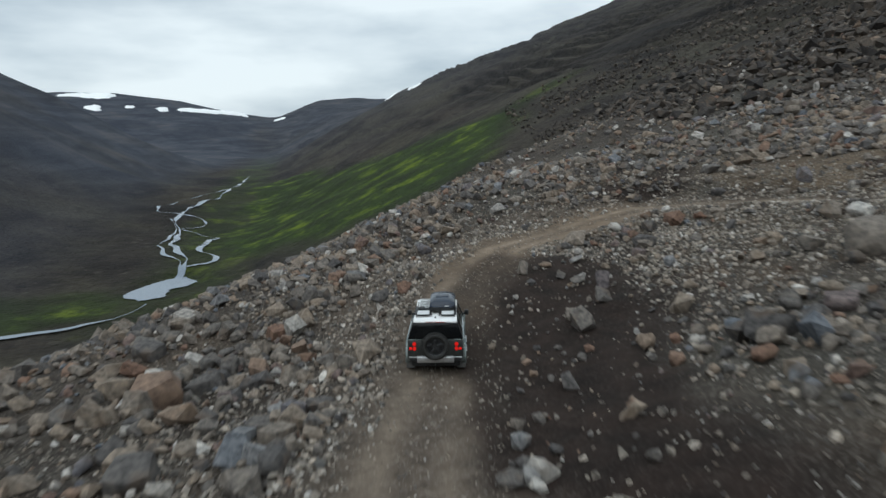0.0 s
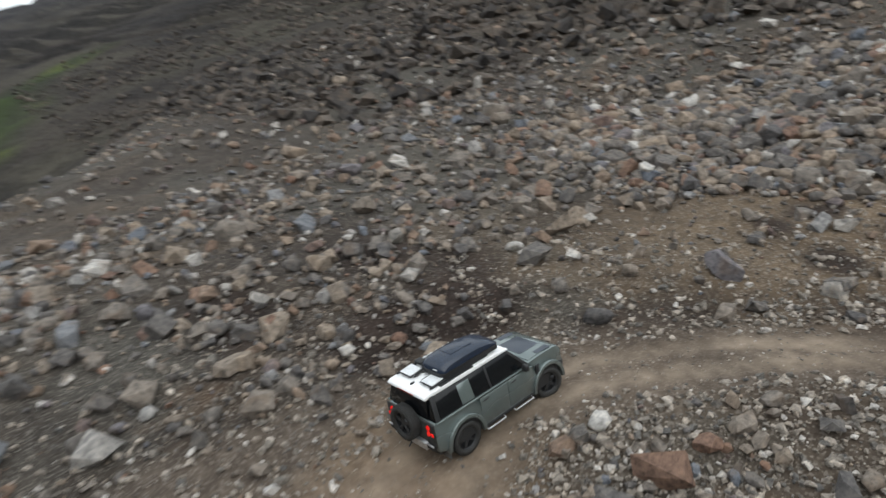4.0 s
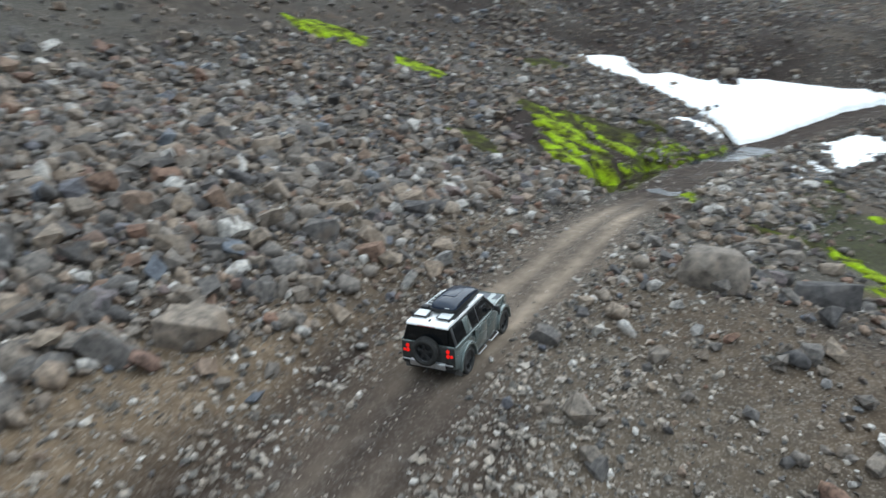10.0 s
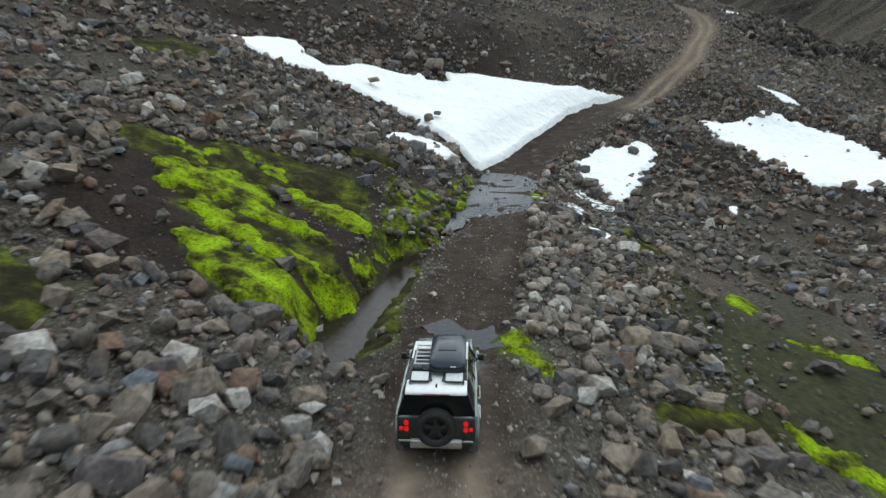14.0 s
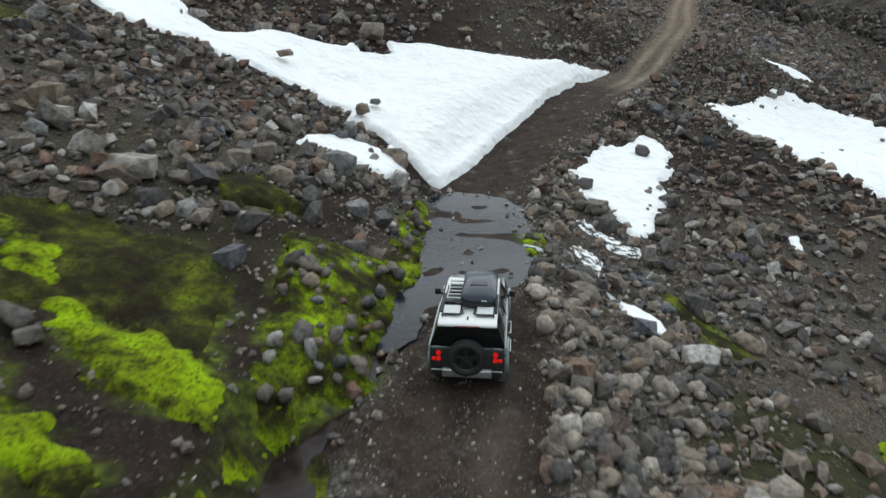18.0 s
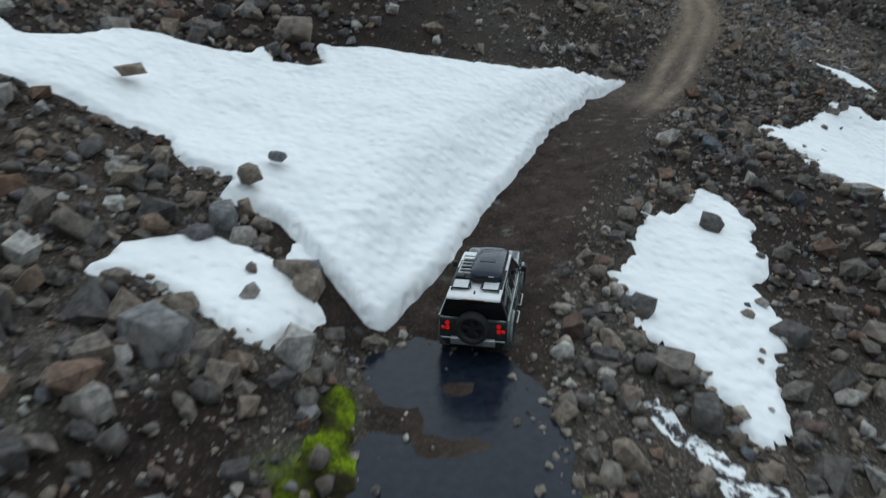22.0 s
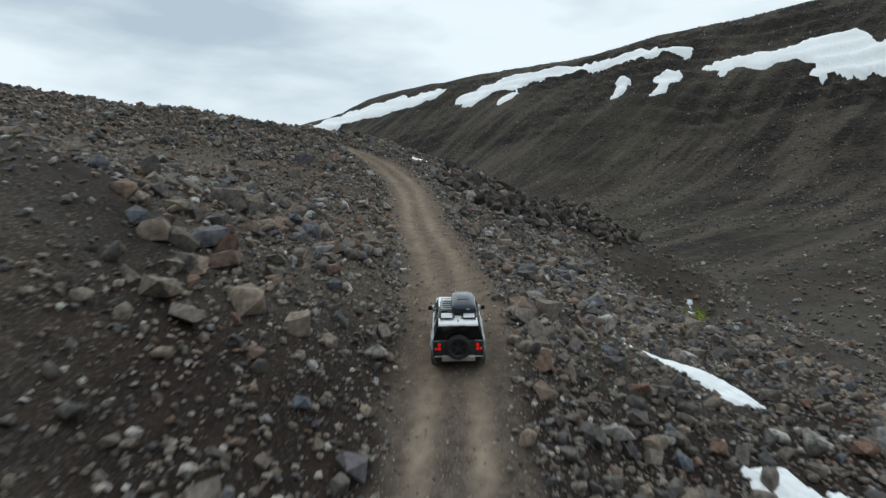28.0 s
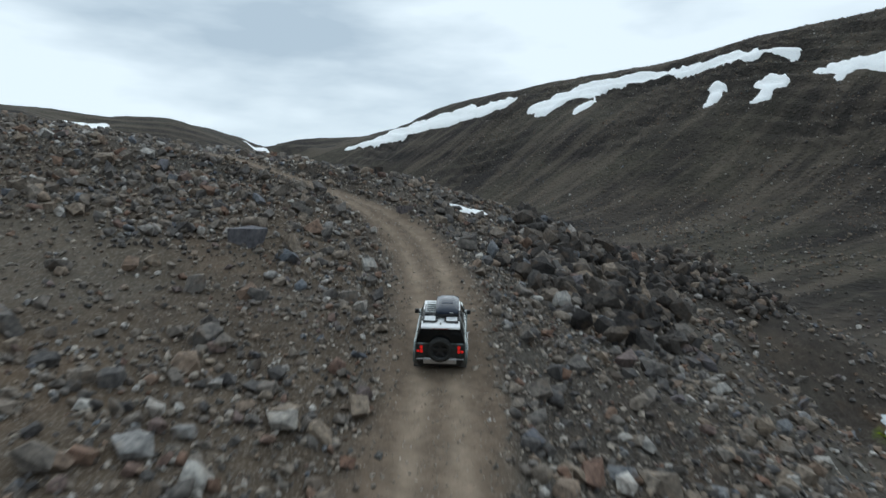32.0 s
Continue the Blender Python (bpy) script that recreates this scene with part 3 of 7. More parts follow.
SNOW_PATCHES = [
    (SNOWFIELD, 0.92, 0.13, "deep old snowfield with a cut edge beside the dirt track"),
    ([(29.5, -43.2), (28.9, -45.2), (27.3, -46.0), (26.1, -45.5), (25.2, -44.8), (24.4, -44.3), (24.5, -42.9), (25.2, -41.5), (26.2, -41.8), (27.5, -43.1), (28.6, -43.7)], 0.35, 0.28, "small white snow patch among brown boulders"),
    ([(13.0, -50.7), (10.3, -53.0), (7.5, -55.6), (6.7, -54.3), (7.3, -51.5), (8.0, -49.0), (9.1, -47.3), (9.8, -45.0), (11.0, -43.4), (11.7, -41.8), (12.2, -40.7), (13.6, -40.2), (13.3, -41.2), (13.3, -42.1), (13.8, -43.2), (14.7, -43.8), (14.6, -45.4), (14.5, -47.3)], 0.3, 0.42, "long snow patch below the track with stones on it"),
    ([(-2.8, -66.2), (-6.1, -70.0), (-10.0, -72.2), (-14.5, -74.0), (-18.0, -71.3), (-20.2, -66.6), (-20.0, -58.5), (-16.3, -53.4), (-10.0, -49.4), (-5.3, -49.0), (-4.0, -55.4), (-2.0, -60.7), (-2.5, -63.4)], 0.35, 0.75, "wide snow patch on the stony slope below the track"),
    ([(-14.6, -82.6), (-16.7, -80.9), (-18.2, -79.4), (-18.8, -77.0), (-16.5, -77.4), (-15.8, -79.7)], 0.2, 0.2, "narrow snow strip in a stony gully"),
    ([(16.7, -32.8), (16.1, -32.6), (15.6, -31.7), (15.5, -30.5), (16.5, -30.5), (17.0, -31.5)], 0.2, 0.15, "thin snow remnant beside a little stream"),
    ([(4.2, -42.5), (3.5, -42.7), (4.1, -40.9), (4.9, -40.6)], 0.15, 0.15, "small snow remnant among stones"),
    ([(-31.0, -136.3), (-35.5, -138.2), (-35.0, -136.8), (-31.2, -134.6)], 0.2, 0.2, "small snow remnant beside the upper track"),
    ([(25.2, -45.9), (25.1, -46.9), (24.8, -46.4), (24.6, -45.9)], 0.15, 0.22, "crumbled snow remnant beside a tan boulder"),
    ([(15.9, -41.8), (15.4, -42.1), (14.6, -40.5), (14.4, -39.3), (13.6, -38.8), (12.8, -39.0), (13.9, -38.0), (14.7, -38.3), (15.1, -39.2), (15.7, -40.1), (16.2, -40.8)], 0.06, 0.42, "dirty melting snow between the boulders"),
    ([(17.2, -38.6), (16.5, -38.9), (16.0, -38.4), (15.8, -37.7), (16.3, -36.5), (16.7, -35.3), (17.1, -35.9), (17.1, -36.9), (17.5, -37.4)], 0.06, 0.42, "dirty melting snow between the boulders"),
]
# bare wet ground: the way along the snow's cut edge, the gap with its painted shadow, the peat above the moss
SNOW_SIDE = [(23.0, -45.4), (22.2, -47.3), (20.5, -50.8), (18.0, -55.5), (14.1, -61.8), (5.6, -73.8), (2.9, -72.9), (8.8, -61.2), (13.5, -53.6), (16.9, -48.6), (19.3, -44.6), (21.0, -44.0)]
SHADED_GAP = [(26.6, -48.3), (25.7, -48.4), (25.0, -47.5), (23.8, -46.5), (23.0, -45.4), (22.6, -44.4), (23.5, -43.6), (24.3, -43.5), (24.5, -44.5), (25.5, -44.5), (26.3, -45.8), (25.4, -46.1), (26.1, -47.5)]
PEAT = [(30.2, -34.7), (29.4, -35.7), (27.9, -38.2), (26.4, -40.0), (24.7, -41.3), (25.3, -38.9), (25.7, -36.4), (25.8, -33.5), (27.6, -32.2), (29.0, -32.0)]
# moss: outline, thickness, whether it is bright moss (else olive turf)
GORGE_MOSS = [
    ([(-79.4, -129.4), (-80.8, -128.4), (-81.6, -126.2), (-80.2, -124.6), (-79.2, -127.0)], 0.3, True),
    ([(-62.4, -116.4), (-63.4, -114.0), (-60.4, -111.7), (-58.2, -112.0), (-59.6, -114.2)], 0.25, True),
    ([(-58.0, -106.5), (-56.6, -103.2), (-52.0, -98.4), (-49.4, -97.4), (-51.6, -101.0), (-55.0, -105.0)], 0.2, False),
]
MOSS_BANKS = [
    ([(34.6, -17.7), (34.3, -18.0), (33.3, -18.2), (32.5, -17.8), (31.4, -17.7), (30.7, -17.0), (30.3, -17.2), (29.8, -17.5), (29.8, -16.9), (29.7, -16.1), (29.7, -15.5), (30.1, -15.2), (31.2, -14.9), (31.8, -14.4), (32.5, -15.3), (33.5, -16.5)], 0.42, True),
    ([(35.7, -20.3), (35.5, -20.6), (35.0, -21.2), (34.1, -20.8), (33.5, -20.0), (32.6, -19.5), (32.0, -19.0), (31.4, -19.3), (30.2, -18.7), (29.6, -18.4), (28.6, -19.4), (28.7, -18.5), (29.4, -17.8), (29.9, -17.8), (30.5, -17.8), (31.3, -18.2), (32.4, -18.5), (33.2, -18.8), (34.3, -19.3), (35.0, -19.9)], 0.40, True),
    ([(37.6, -23.4), (37.3, -23.8), (36.3, -23.7), (35.3, -25.3), (34.0, -24.4), (33.0, -23.4), (32.4, -22.5), (31.1, -21.6), (29.8, -21.0), (30.0, -20.4), (30.5, -20.6), (31.5, -21.1), (32.4, -20.9), (33.3, -21.1), (34.0, -21.8), (34.9, -21.8), (35.6, -21.4), (36.4, -21.2)], 0.34, True),
    ([(36.0, -21.2), (34.8, -21.6), (34.0, -21.6), (33.2, -20.9), (32.3, -20.7), (31.5, -20.9), (30.5, -20.5), (29.8, -20.4), (29.4, -19.2), (29.5, -18.6), (30.2, -18.8), (31.4, -19.3), (32.0, -19.1), (32.7, -19.6), (33.5, -20.1), (34.1, -20.9), (35.0, -21.3)], 0.16, False),
    ([(32.5, -25.7), (31.7, -25.4), (30.4, -25.0), (29.0, -24.3), (28.4, -23.5), (28.5, -22.6), (29.4, -22.9), (30.7, -23.4), (31.6, -24.3)], 0.36, True),
    ([(35.5, -27.7), (34.4, -28.5), (33.2, -27.5), (32.7, -26.1), (33.6, -26.0), (34.6, -26.4)], 0.28, True),
    ([(33.8, -29.2), (32.3, -29.1), (30.4, -28.1), (29.2, -27.7), (29.0, -26.6), (30.1, -26.1), (31.5, -26.0), (32.6, -26.2)], 0.20, False),
    ([(38.0, -25.9), (37.2, -25.5), (36.3, -27.4), (35.8, -26.5), (36.4, -25.0), (37.1, -24.7)], 0.28, True),
    ([(28.1, -31.6), (26.6, -31.9), (25.2, -32.9), (24.9, -33.6), (24.45, -34.2), (24.75, -35.2), (24.3, -35.9), (24.6, -37.2), (24.7, -38.4), (24.2, -39.2), (23.8, -40.6), (23.6, -41.4), (23.4, -38.9), (24.1, -35.4), (24.2, -33.6), (24.9, -30.6), (25.4, -28.1), (25.7, -25.9), (26.7, -24.9), (27.2, -24.1), (27.6, -23.7), (27.9, -23.5), (27.8, -25.2), (28.1, -26.1), (27.9, -28.3)], 0.30, True),
    ([(28.8, -20.7), (28.4, -21.4), (27.9, -21.4), (28.1, -20.7), (28.4, -20.2), (28.7, -20.1)], 0.25, True),
    ([(28.3, -22.9), (27.7, -23.0), (28.0, -22.1), (28.3, -22.0)], 0.22, True),
    ([(26.6, -23.3), (26.3, -22.5), (26.6, -20.1), (27.0, -18.5), (27.2, -17.2), (26.9, -16.3), (27.3, -16.3), (27.4, -17.0), (27.3, -18.0), (27.1, -19.6), (26.7, -20.7), (26.7, -22.4)], 0.16, False),
    ([(27.7, -15.9), (27.1, -15.8), (26.9, -15.3), (27.3, -14.7), (28.0, -15.0)], 0.18, False),
    ([(23.1, -15.8), (22.6, -15.9), (22.1, -14.9), (21.7, -13.4), (22.3, -13.4), (23.1, -14.9)], 0.2, True),
    ([(53.2, -22.4), (50.4, -24.4), (47.0, -23.6), (45.8, -21.8), (46.7, -20.6), (50.0, -20.4)], 0.25, True),
    ([(63.9, -19.6), (61.8, -22.4), (57.3, -25.0), (55.5, -21.7), (59.4, -17.9)], 0.25, True),
    ([(48.0, -41.5), (45.5, -44.5), (42.7, -46.4), (42.2, -43.1), (45.2, -41.2)], 0.15, False),
    ([(13.8, -14.3), (12.3, -13.3), (11.2, -12.0), (10.2, -10.8), (9.6, -9.4), (9.9, -8.6), (10.8, -9.6), (11.6, -11.0), (12.6, -12.2), (13.8, -13.0)], 0.2, True),
    ([(11.6, -9.8), (10.8, -8.8), (10.0, -7.6), (10.2, -6.6), (11.0, -7.4), (11.8, -8.8)], 0.2, True),
    ([(9.2, -11.6), (8.4, -10.4), (7.8, -9.0), (8.4, -9.0), (9.4, -10.6)], 0.15, False),
    ([(18.6, -13.9), (17.0, -14.3), (14.5, -14.9), (14.5, -13.9), (16.6, -12.9), (18.6, -12.6)], 0.2, False),
    ([(10.3, -22.4), (8.4, -21.4), (6.0, -20.5), (4.1, -19.7), (2.6, -19.3), (3.2, -18.9), (5.6, -19.6), (7.7, -20.4), (9.6, -21.2)], 0.15, True),
    ([(13.9, -35.6), (13.5, -33.7), (12.9, -32.2), (12.2, -30.6), (12.8, -29.8), (13.6, -31.0), (14.2, -32.6), (14.4, -34.0)], 0.16, False),
    ([(11.0, -26.3), (10.0, -26.7), (9.6, -25.4), (10.7, -24.3), (11.3, -25.3)], 0.2, True),
    ([(39.9, -10.9), (39.1, -12.3), (38.0, -13.0), (35.7, -12.2), (35.1, -9.9), (36.2, -9.8), (37.7, -10.0), (39.0, -10.0)], 0.14, False),
    ([(40.5, -25.9), (38.2, -26.0), (37.4, -23.7), (39.2, -23.4)], 0.14, False),
    ([(19.4, -37.3), (18.7, -37.5), (18.5, -36.6), (19.3, -36.0)], 0.2, True),
    ([(19.8, -35.3), (19.3, -35.0), (19.2, -34.1), (19.9, -34.1)], 0.2, True),
    ([(37.8, -24.0), (36.6, -28.2), (33.8, -29.6), (30.4, -28.8), (29.4, -27.7), (29.2, -25.4), (29.0, -24.5), (30.4, -25.2), (32.5, -25.9), (33.4, -24.8), (34.0, -24.8), (35.3, -25.6), (36.4, -24.0)], 0.16, False),
    ([(31.1, -33.8), (30.6, -34.8), (29.7, -34.9), (28.7, -34.6), (27.9, -34.1), (28.7, -33.4), (29.5, -33.0), (30.4, -32.6)], 0.65, False),
] + GORGE_MOSS
MOSS_BEDS = [bank[0] for bank in MOSS_BANKS]
POOL_OUTLINE = [(29.6, -13.4), (29.7, -15.0), (29.8, -16.4), (29.8, -17.2), (29.4, -17.9), (28.7, -18.5), (28.4, -20.0), (28.0, -21.1), (27.6, -23.3), (26.6, -24.9), (25.6, -25.9), (25.2, -28.1), (24.8, -30.0), (24.5, -31.2), (24.5, -30.0), (25.0, -28.0), (25.7, -25.4), (26.4, -23.6), (26.5, -22.1), (26.6, -20.4), (26.9, -19.3), (27.3, -18.0), (27.4, -16.9), (27.4, -16.1), (28.1, -15.0), (28.4, -13.4)]
FORD_OUTLINE = [(23.2, -43.6), (21.8, -44.2), (20.4, -43.9), (19.2, -43.2), (18.8, -41.5), (18.8, -39.7), (19.0, -37.6), (19.3, -35.4), (19.8, -33.4), (20.6, -31.6), (21.8, -31.0), (22.6, -30.4), (23.6, -29.6), (24.4, -28.0), (25.2, -27.4), (25.2, -30.0), (24.8, -32.2), (24.3, -34.4), (23.9, -37.0), (23.5, -39.4), (23.3, -41.6)]
PUDDLE_OUTLINE = [(26.2, -16.6), (25.0, -17.1), (24.2, -16.6), (23.4, -16.5), (23.0, -15.2), (24.0, -14.7), (25.0, -15.4), (25.6, -16.0)]
WATERS = [(POOL_OUTLINE, "still dark pool beside the track", 0.22), (FORD_OUTLINE, "shallow water running over the dirt track", 0.03), (PUDDLE_OUTLINE, "puddle across the wheel ruts", 0.03)]
STREAM_BED = [(19.6, -36.0), (18.2, -34.6), (17.2, -33.4), (16.4, -31.8), (15.6, -30.2), (14.4, -28.6), (13.0, -27.0), (11.0, -25.5)]


def spaced(lo, hi, step, far):
    """Grid lines: even in the middle, wider outwards, fine enough for the facing slopes."""
    mid = list(np.arange(lo, hi, step))
    gap, run = step, 0.0
    a, b = [], []
    while run < far:
        gap = min(gap * 1.025, 4.0) if run < 420 else gap * 1.07
        run += gap
        a.append(lo - run), b.append(mid[-1] + run)
    return np.array(a[::-1] + mid + b)


GX, GY = spaced(-42, 62, 0.5, 4300), spaced(-150, 84, 0.5, 4300)
PX, PY = np.meshgrid(GX, GY)


ON_WAY = (TRACK[:, 1] < 0) & (TRACK[:, 0] > 15)
FALL = np.argsort(TRACK[ON_WAY, 1])


def track_level(y):
    """Height of the track where it passes that y, on its southward leg."""
    return np.interp(y, TRACK[ON_WAY, 1][FALL], TRACK_Z[ON_WAY][FALL])


POND_OUTLINE = [(-114, 223), (-113, 232), (-109, 242), (-103, 246), (-96, 238), (-97, 231), (-101, 226), (-99, 217), (-105, 211), (-111, 215)]
POND_LEVEL = -49.3


def ledge_band(x, y, z):
    """Where lava beds crop out, 0 to 1: the head of the gorge's far wall and the crest north of the bend."""
    w = -0.95 * x - 0.31 * y
    south = smooth(w, 335, 375) * (1 - smooth(w, 455, 480)) * (1 - smooth(y, -120, -60))
    north = smooth(z, 30, 44) * smooth(y, 130, 220) * (1 - smooth(y, 1200, 1700)) * smooth(x, -40, 20)
    return np.clip(np.maximum(south, north) * (0.55 + 0.75 * ripple(x, y, 55, 50)), 0, 1)


def shaped(x, y):
    """Height of the ground with the track cut in and its roughness."""
    z = land(x, y)
    d, tz = track_at(x, y)
    close = 1 - smooth(d, 1.7, 5.0)
    z = z * (1 - close) + tz * close
    z = z - 0.05 * np.exp(-((d - 0.78) / 0.30) ** 2) + 0.09 * np.exp(-((d - 2.2) / 0.4) ** 2)
    away = np.hypot(x - 15, y + 30)
    rough = smooth(d, 1.5, 5.0)
    for outline, label, depth in WATERS:
        rough = rough * (1 - smooth(inside(x, y, outline), -2.2, -0.4))
    z = z + rough * (0.20 * ripple(x, y, 4.2, 1) + 0.13 * ripple(x, y, 1.7, 2) + 0.28 * ripple(x, y, 11.0, 3))
    z = z + (1 - rough) * 0.025 * ripple(x, y, 1.3, 4)
    for outline, label, depth in WATERS:
        m = inside(x, y, outline) + 0.25 * ripple(x, y, 1.1, 8)
        bed = track_level(y) - depth - (0.10 if depth > 0.1 else 0.035) + (0.05 if depth > 0.1 else 0.07) * ripple(x, y, 1.1, 9)
        k = smooth(m, -0.7, 0.3)
        z = np.where(m > -0.7, z * (1 - k) + np.minimum(bed, z + 0.02) * k, z)
    far = smooth(away, 130, 500)
    # lava beds that stand out as ledges on the upper slopes
    ledge = ledge_band(x, y, z)
    level = z / 8.0 + 0.9 * ripple(x, y, 70, 51)
    level = level - np.floor(level)
    z = z + ledge * (8.0 * (smooth(level, 0.60, 0.98) - level) + 1.6 * ripple(x, y, 14, 52) + 0.7 * ripple(x, y, 6.5, 53))
    z = z + far * (5.0 * ripple(x, y, 90.0, 5) + 11.0 * ripple(x, y, 260.0, 6) + 1.8 * ripple(x, y, 33.0, 7))
    m = inside(x, y, POND_OUTLINE)
    z = np.where(m > -12, z * (1 - smooth(m, -9, -1)) + (POND_LEVEL - 0.4) * smooth(m, -9, -1), z)
    return z


PZ = shaped(PX, PY)


def ground_z(x, y):
    """Height of the ground sheet as built."""
    x, y = np.asarray(x, float), np.asarray(y, float)
    i = np.clip(np.searchsorted(GX, x) - 1, 0, len(GX) - 2)
    j = np.clip(np.searchsorted(GY, y) - 1, 0, len(GY) - 2)
    u, v = (x - GX[i]) / (GX[i + 1] - GX[i]), (y - GY[j]) / (GY[j + 1] - GY[j])
    return (PZ[j, i] * (1 - u) + PZ[j, i + 1] * u) * (1 - v) + (PZ[j + 1, i] * (1 - u) + PZ[j + 1, i + 1] * u) * v


def mesh_from(name, verts, faces, material, smooth_shaded=True):
    """A mesh from arrays of corners and of equal-sided faces."""
    me = bpy.data.meshes.new(name)
    verts, faces = np.asarray(verts, np.float32), np.asarray(faces, np.int32)
    n, k = faces.shape
    me.vertices.add(len(verts))
    me.vertices.foreach_set("co", verts.ravel())
    me.loops.add(n * k)
    me.loops.foreach_set("vertex_index", faces.ravel())
    me.polygons.add(n)
    me.polygons.foreach_set("loop_start", np.arange(0, n * k, k, dtype=np.int32))
    me.polygons.foreach_set("use_smooth", np.full(n, smooth_shaded))
    me.update(calc_edges=True)
    me.materials.append(material)
    return me


def grid_faces(rows, cols, keep=None):
    i = np.arange(rows * cols).reshape(rows, cols)
    f = np.stack([i[:-1, :-1], i[:-1, 1:], i[1:, 1:], i[1:, :-1]], -1).reshape(-1, 4)
    return f if keep is None else f[keep[f].all(1)]


def field(me, name, values):
    a = me.attributes.new(name, "FLOAT", "POINT")
    a.data.foreach_set("value", np.ascontiguousarray(values, np.float32).ravel())


ground_mesh = mesh_from("ground", np.stack([PX, PY, PZ], -1).reshape(-1, 3), grid_faces(len(GY), len(GX)), GROUND)
TD, _ = track_at(PX, PY)
edge_noise = 0.5 * ripple(PX, PY, 1.6, 11) + 0.3 * ripple(PX, PY, 0.7, 12)
field(ground_mesh, "rut", np.clip((0.9 - 0.5 * (1 - smooth(PX, 4, 8)) * smooth(PY, 2, 8) * (1 - smooth(PY, 30, 38)) - 0.6 * smooth(inside(PX, PY, SNOW_SIDE), -1.0, 0.3) * smooth(PY, -70, -62)) * np.exp(-((TD - 0.80 + 0.2 * ripple(PX, PY, 5, 19)) / 0.34) ** 2) * (0.75 + 0.4 * ripple(PX, PY, 3, 18)), 0, 1))
along_wet = smooth(PY, -71, -62) * (1 - smooth(PY, -13, -7)) * (PX < 32) * (1 - smooth(TD, 2.0, 3.6))
for outline, label, level in WATERS:
    along_wet = np.maximum(along_wet, smooth(inside(PX, PY, outline), -1.6, 0.0))
along_wet = np.maximum(along_wet, 0.6 * smooth(PX, 17, 20) * smooth(PY, 13, 19) * (1 - smooth(PY, 30, 38)) * (1 - smooth(TD, 1.4, 2.4)) * smooth(ripple(PX, PY, 4.0, 42), -0.8, 0.2))
beside_snow = smooth(inside(PX, PY, SNOW_SIDE), -0.5, 0.15) * smooth(PY, -72, -64)
# shadow in the wet gap by the snow, put into the ground colour
gap_shade = smooth(inside(PX, PY, SHADED_GAP), -0.5, 0.1)
along_wet = np.maximum(along_wet, np.maximum(1.2 * beside_snow, gap_shade))
field(ground_mesh, "wet", np.clip(along_wet + 0.25 * ripple(PX, PY, 2.5, 13) * (along_wet > 0.05), 0, 1))
moss = np.zeros_like(PX)
for bed in MOSS_BEDS:
    moss = np.maximum(moss, smooth(inside(PX, PY, bed) + 0.30 * ripple(PX, PY, 1.1, 14) + 0.2 * ripple(PX, PY, 0.6, 15), -0.30, 0.35))
field(ground_mesh, "moss", moss)
away = np.hypot(PX - 10, PY + 30)
earth = smooth(PX, 0.5, 3) * (1 - smooth(PX, 5.0, 8.0 + 7.0 * smooth(PY, 17, 24))) * smooth(PY, 0, 6) * (1 - smooth(PY, 30, 38)) * smooth(ripple(PX, PY, 8, 26), -0.7, 0.1)
earth = np.maximum(earth, (1 - smooth(PY, -52, -38)) * smooth(PY + 34 * smooth(PX, 4, 14), -90, -74) * smooth(ripple(PX, PY, 14, 16), -0.9, 0.1) * 0.9)
WAY_X = np.interp(PY, TRACK[::-1][TRACK[::-1, 0] > 15][:, 1], TRACK[::-1][TRACK[::-1, 0] > 15][:, 0])
ditch = np.exp(-((TD - 2.5 + 0.4 * ripple(PX, PY, 4, 27)) / 0.65) ** 2) * (PX > WAY_X) * smooth(PY, -12, -6) * (1 - smooth(PY, 20, 30))
earth = np.maximum(earth, 0.95 * ditch)
MOSS_GROUND = [(27.6, -13.5), (38.5, -16), (39, -27), (33, -29), (27.5, -33), (25.2, -31), (26.2, -24), (28.0, -19)]
earth = np.maximum(earth, 1.0 * smooth(inside(PX, PY, MOSS_GROUND), -1.0, 0.5))
DARK_SOIL = [(0.3, 11.7), (0.3, 15.2), (0.2, 18.7), (-1.3, 21.5), (-1.5, 24.1), (-1.0, 27.1), (-0.2, 30.0), (0.6, 33.2), (1.6, 35.0), (3.0, 35.6), (5.0, 34.8), (8.4, 30.8), (7.7, 21.3), (6.1, 14.2), (4.8, 11.2), (3.4, 10.6), (1.2, 11.6)]
dark_soil = smooth(inside(PX, PY, DARK_SOIL) + 0.5 * ripple(PX, PY, 1.6, 29), -0.5, 0.7)
earth = np.maximum(earth, dark_soil * (1 - 0.45 * (1 - smooth(TD, 1.4, 2.2)) * smooth(PY, 23, 27)))
brown_way = smooth(PX, 15, 18) * smooth(PY, 10, 18) * (1 - smooth(TD, 3.0, 4.5)) * smooth(ripple(PX, PY, 2.5, 34), -0.9, 0.2)
earth = np.maximum(earth, 0.6 * brown_way)
earth = np.maximum(earth, 0.9 * smooth(PX, 6, 9) * (1 - smooth(PX, 16, 20)) * smooth(PY, 42, 44) * (1 - smooth(PY, 50, 56)) * smooth(ripple(PX, PY, 3, 30), -0.5, 0.3))
earth = np.maximum(earth, np.maximum(gap_shade, 0.95 * smooth(inside(PX, PY, PEAT) + 0.4 * ripple(PX, PY, 1.5, 38), -0.6, 0.5)))
for cx, cy, reach in ((29.1, 39.7, 1.0), (28.4, 36.0, 1.0), (25.6, 37.6, 1.1), (30.2, 32.1, 0.9), (27.0, 40.5, 0.9)):
    earth = np.maximum(earth, 0.85 * (1 - smooth(np.hypot(PX - cx, PY - cy) + 0.4 * ripple(PX, PY, 0.8, 41), 0.4 * reach, 1.3 * reach)))
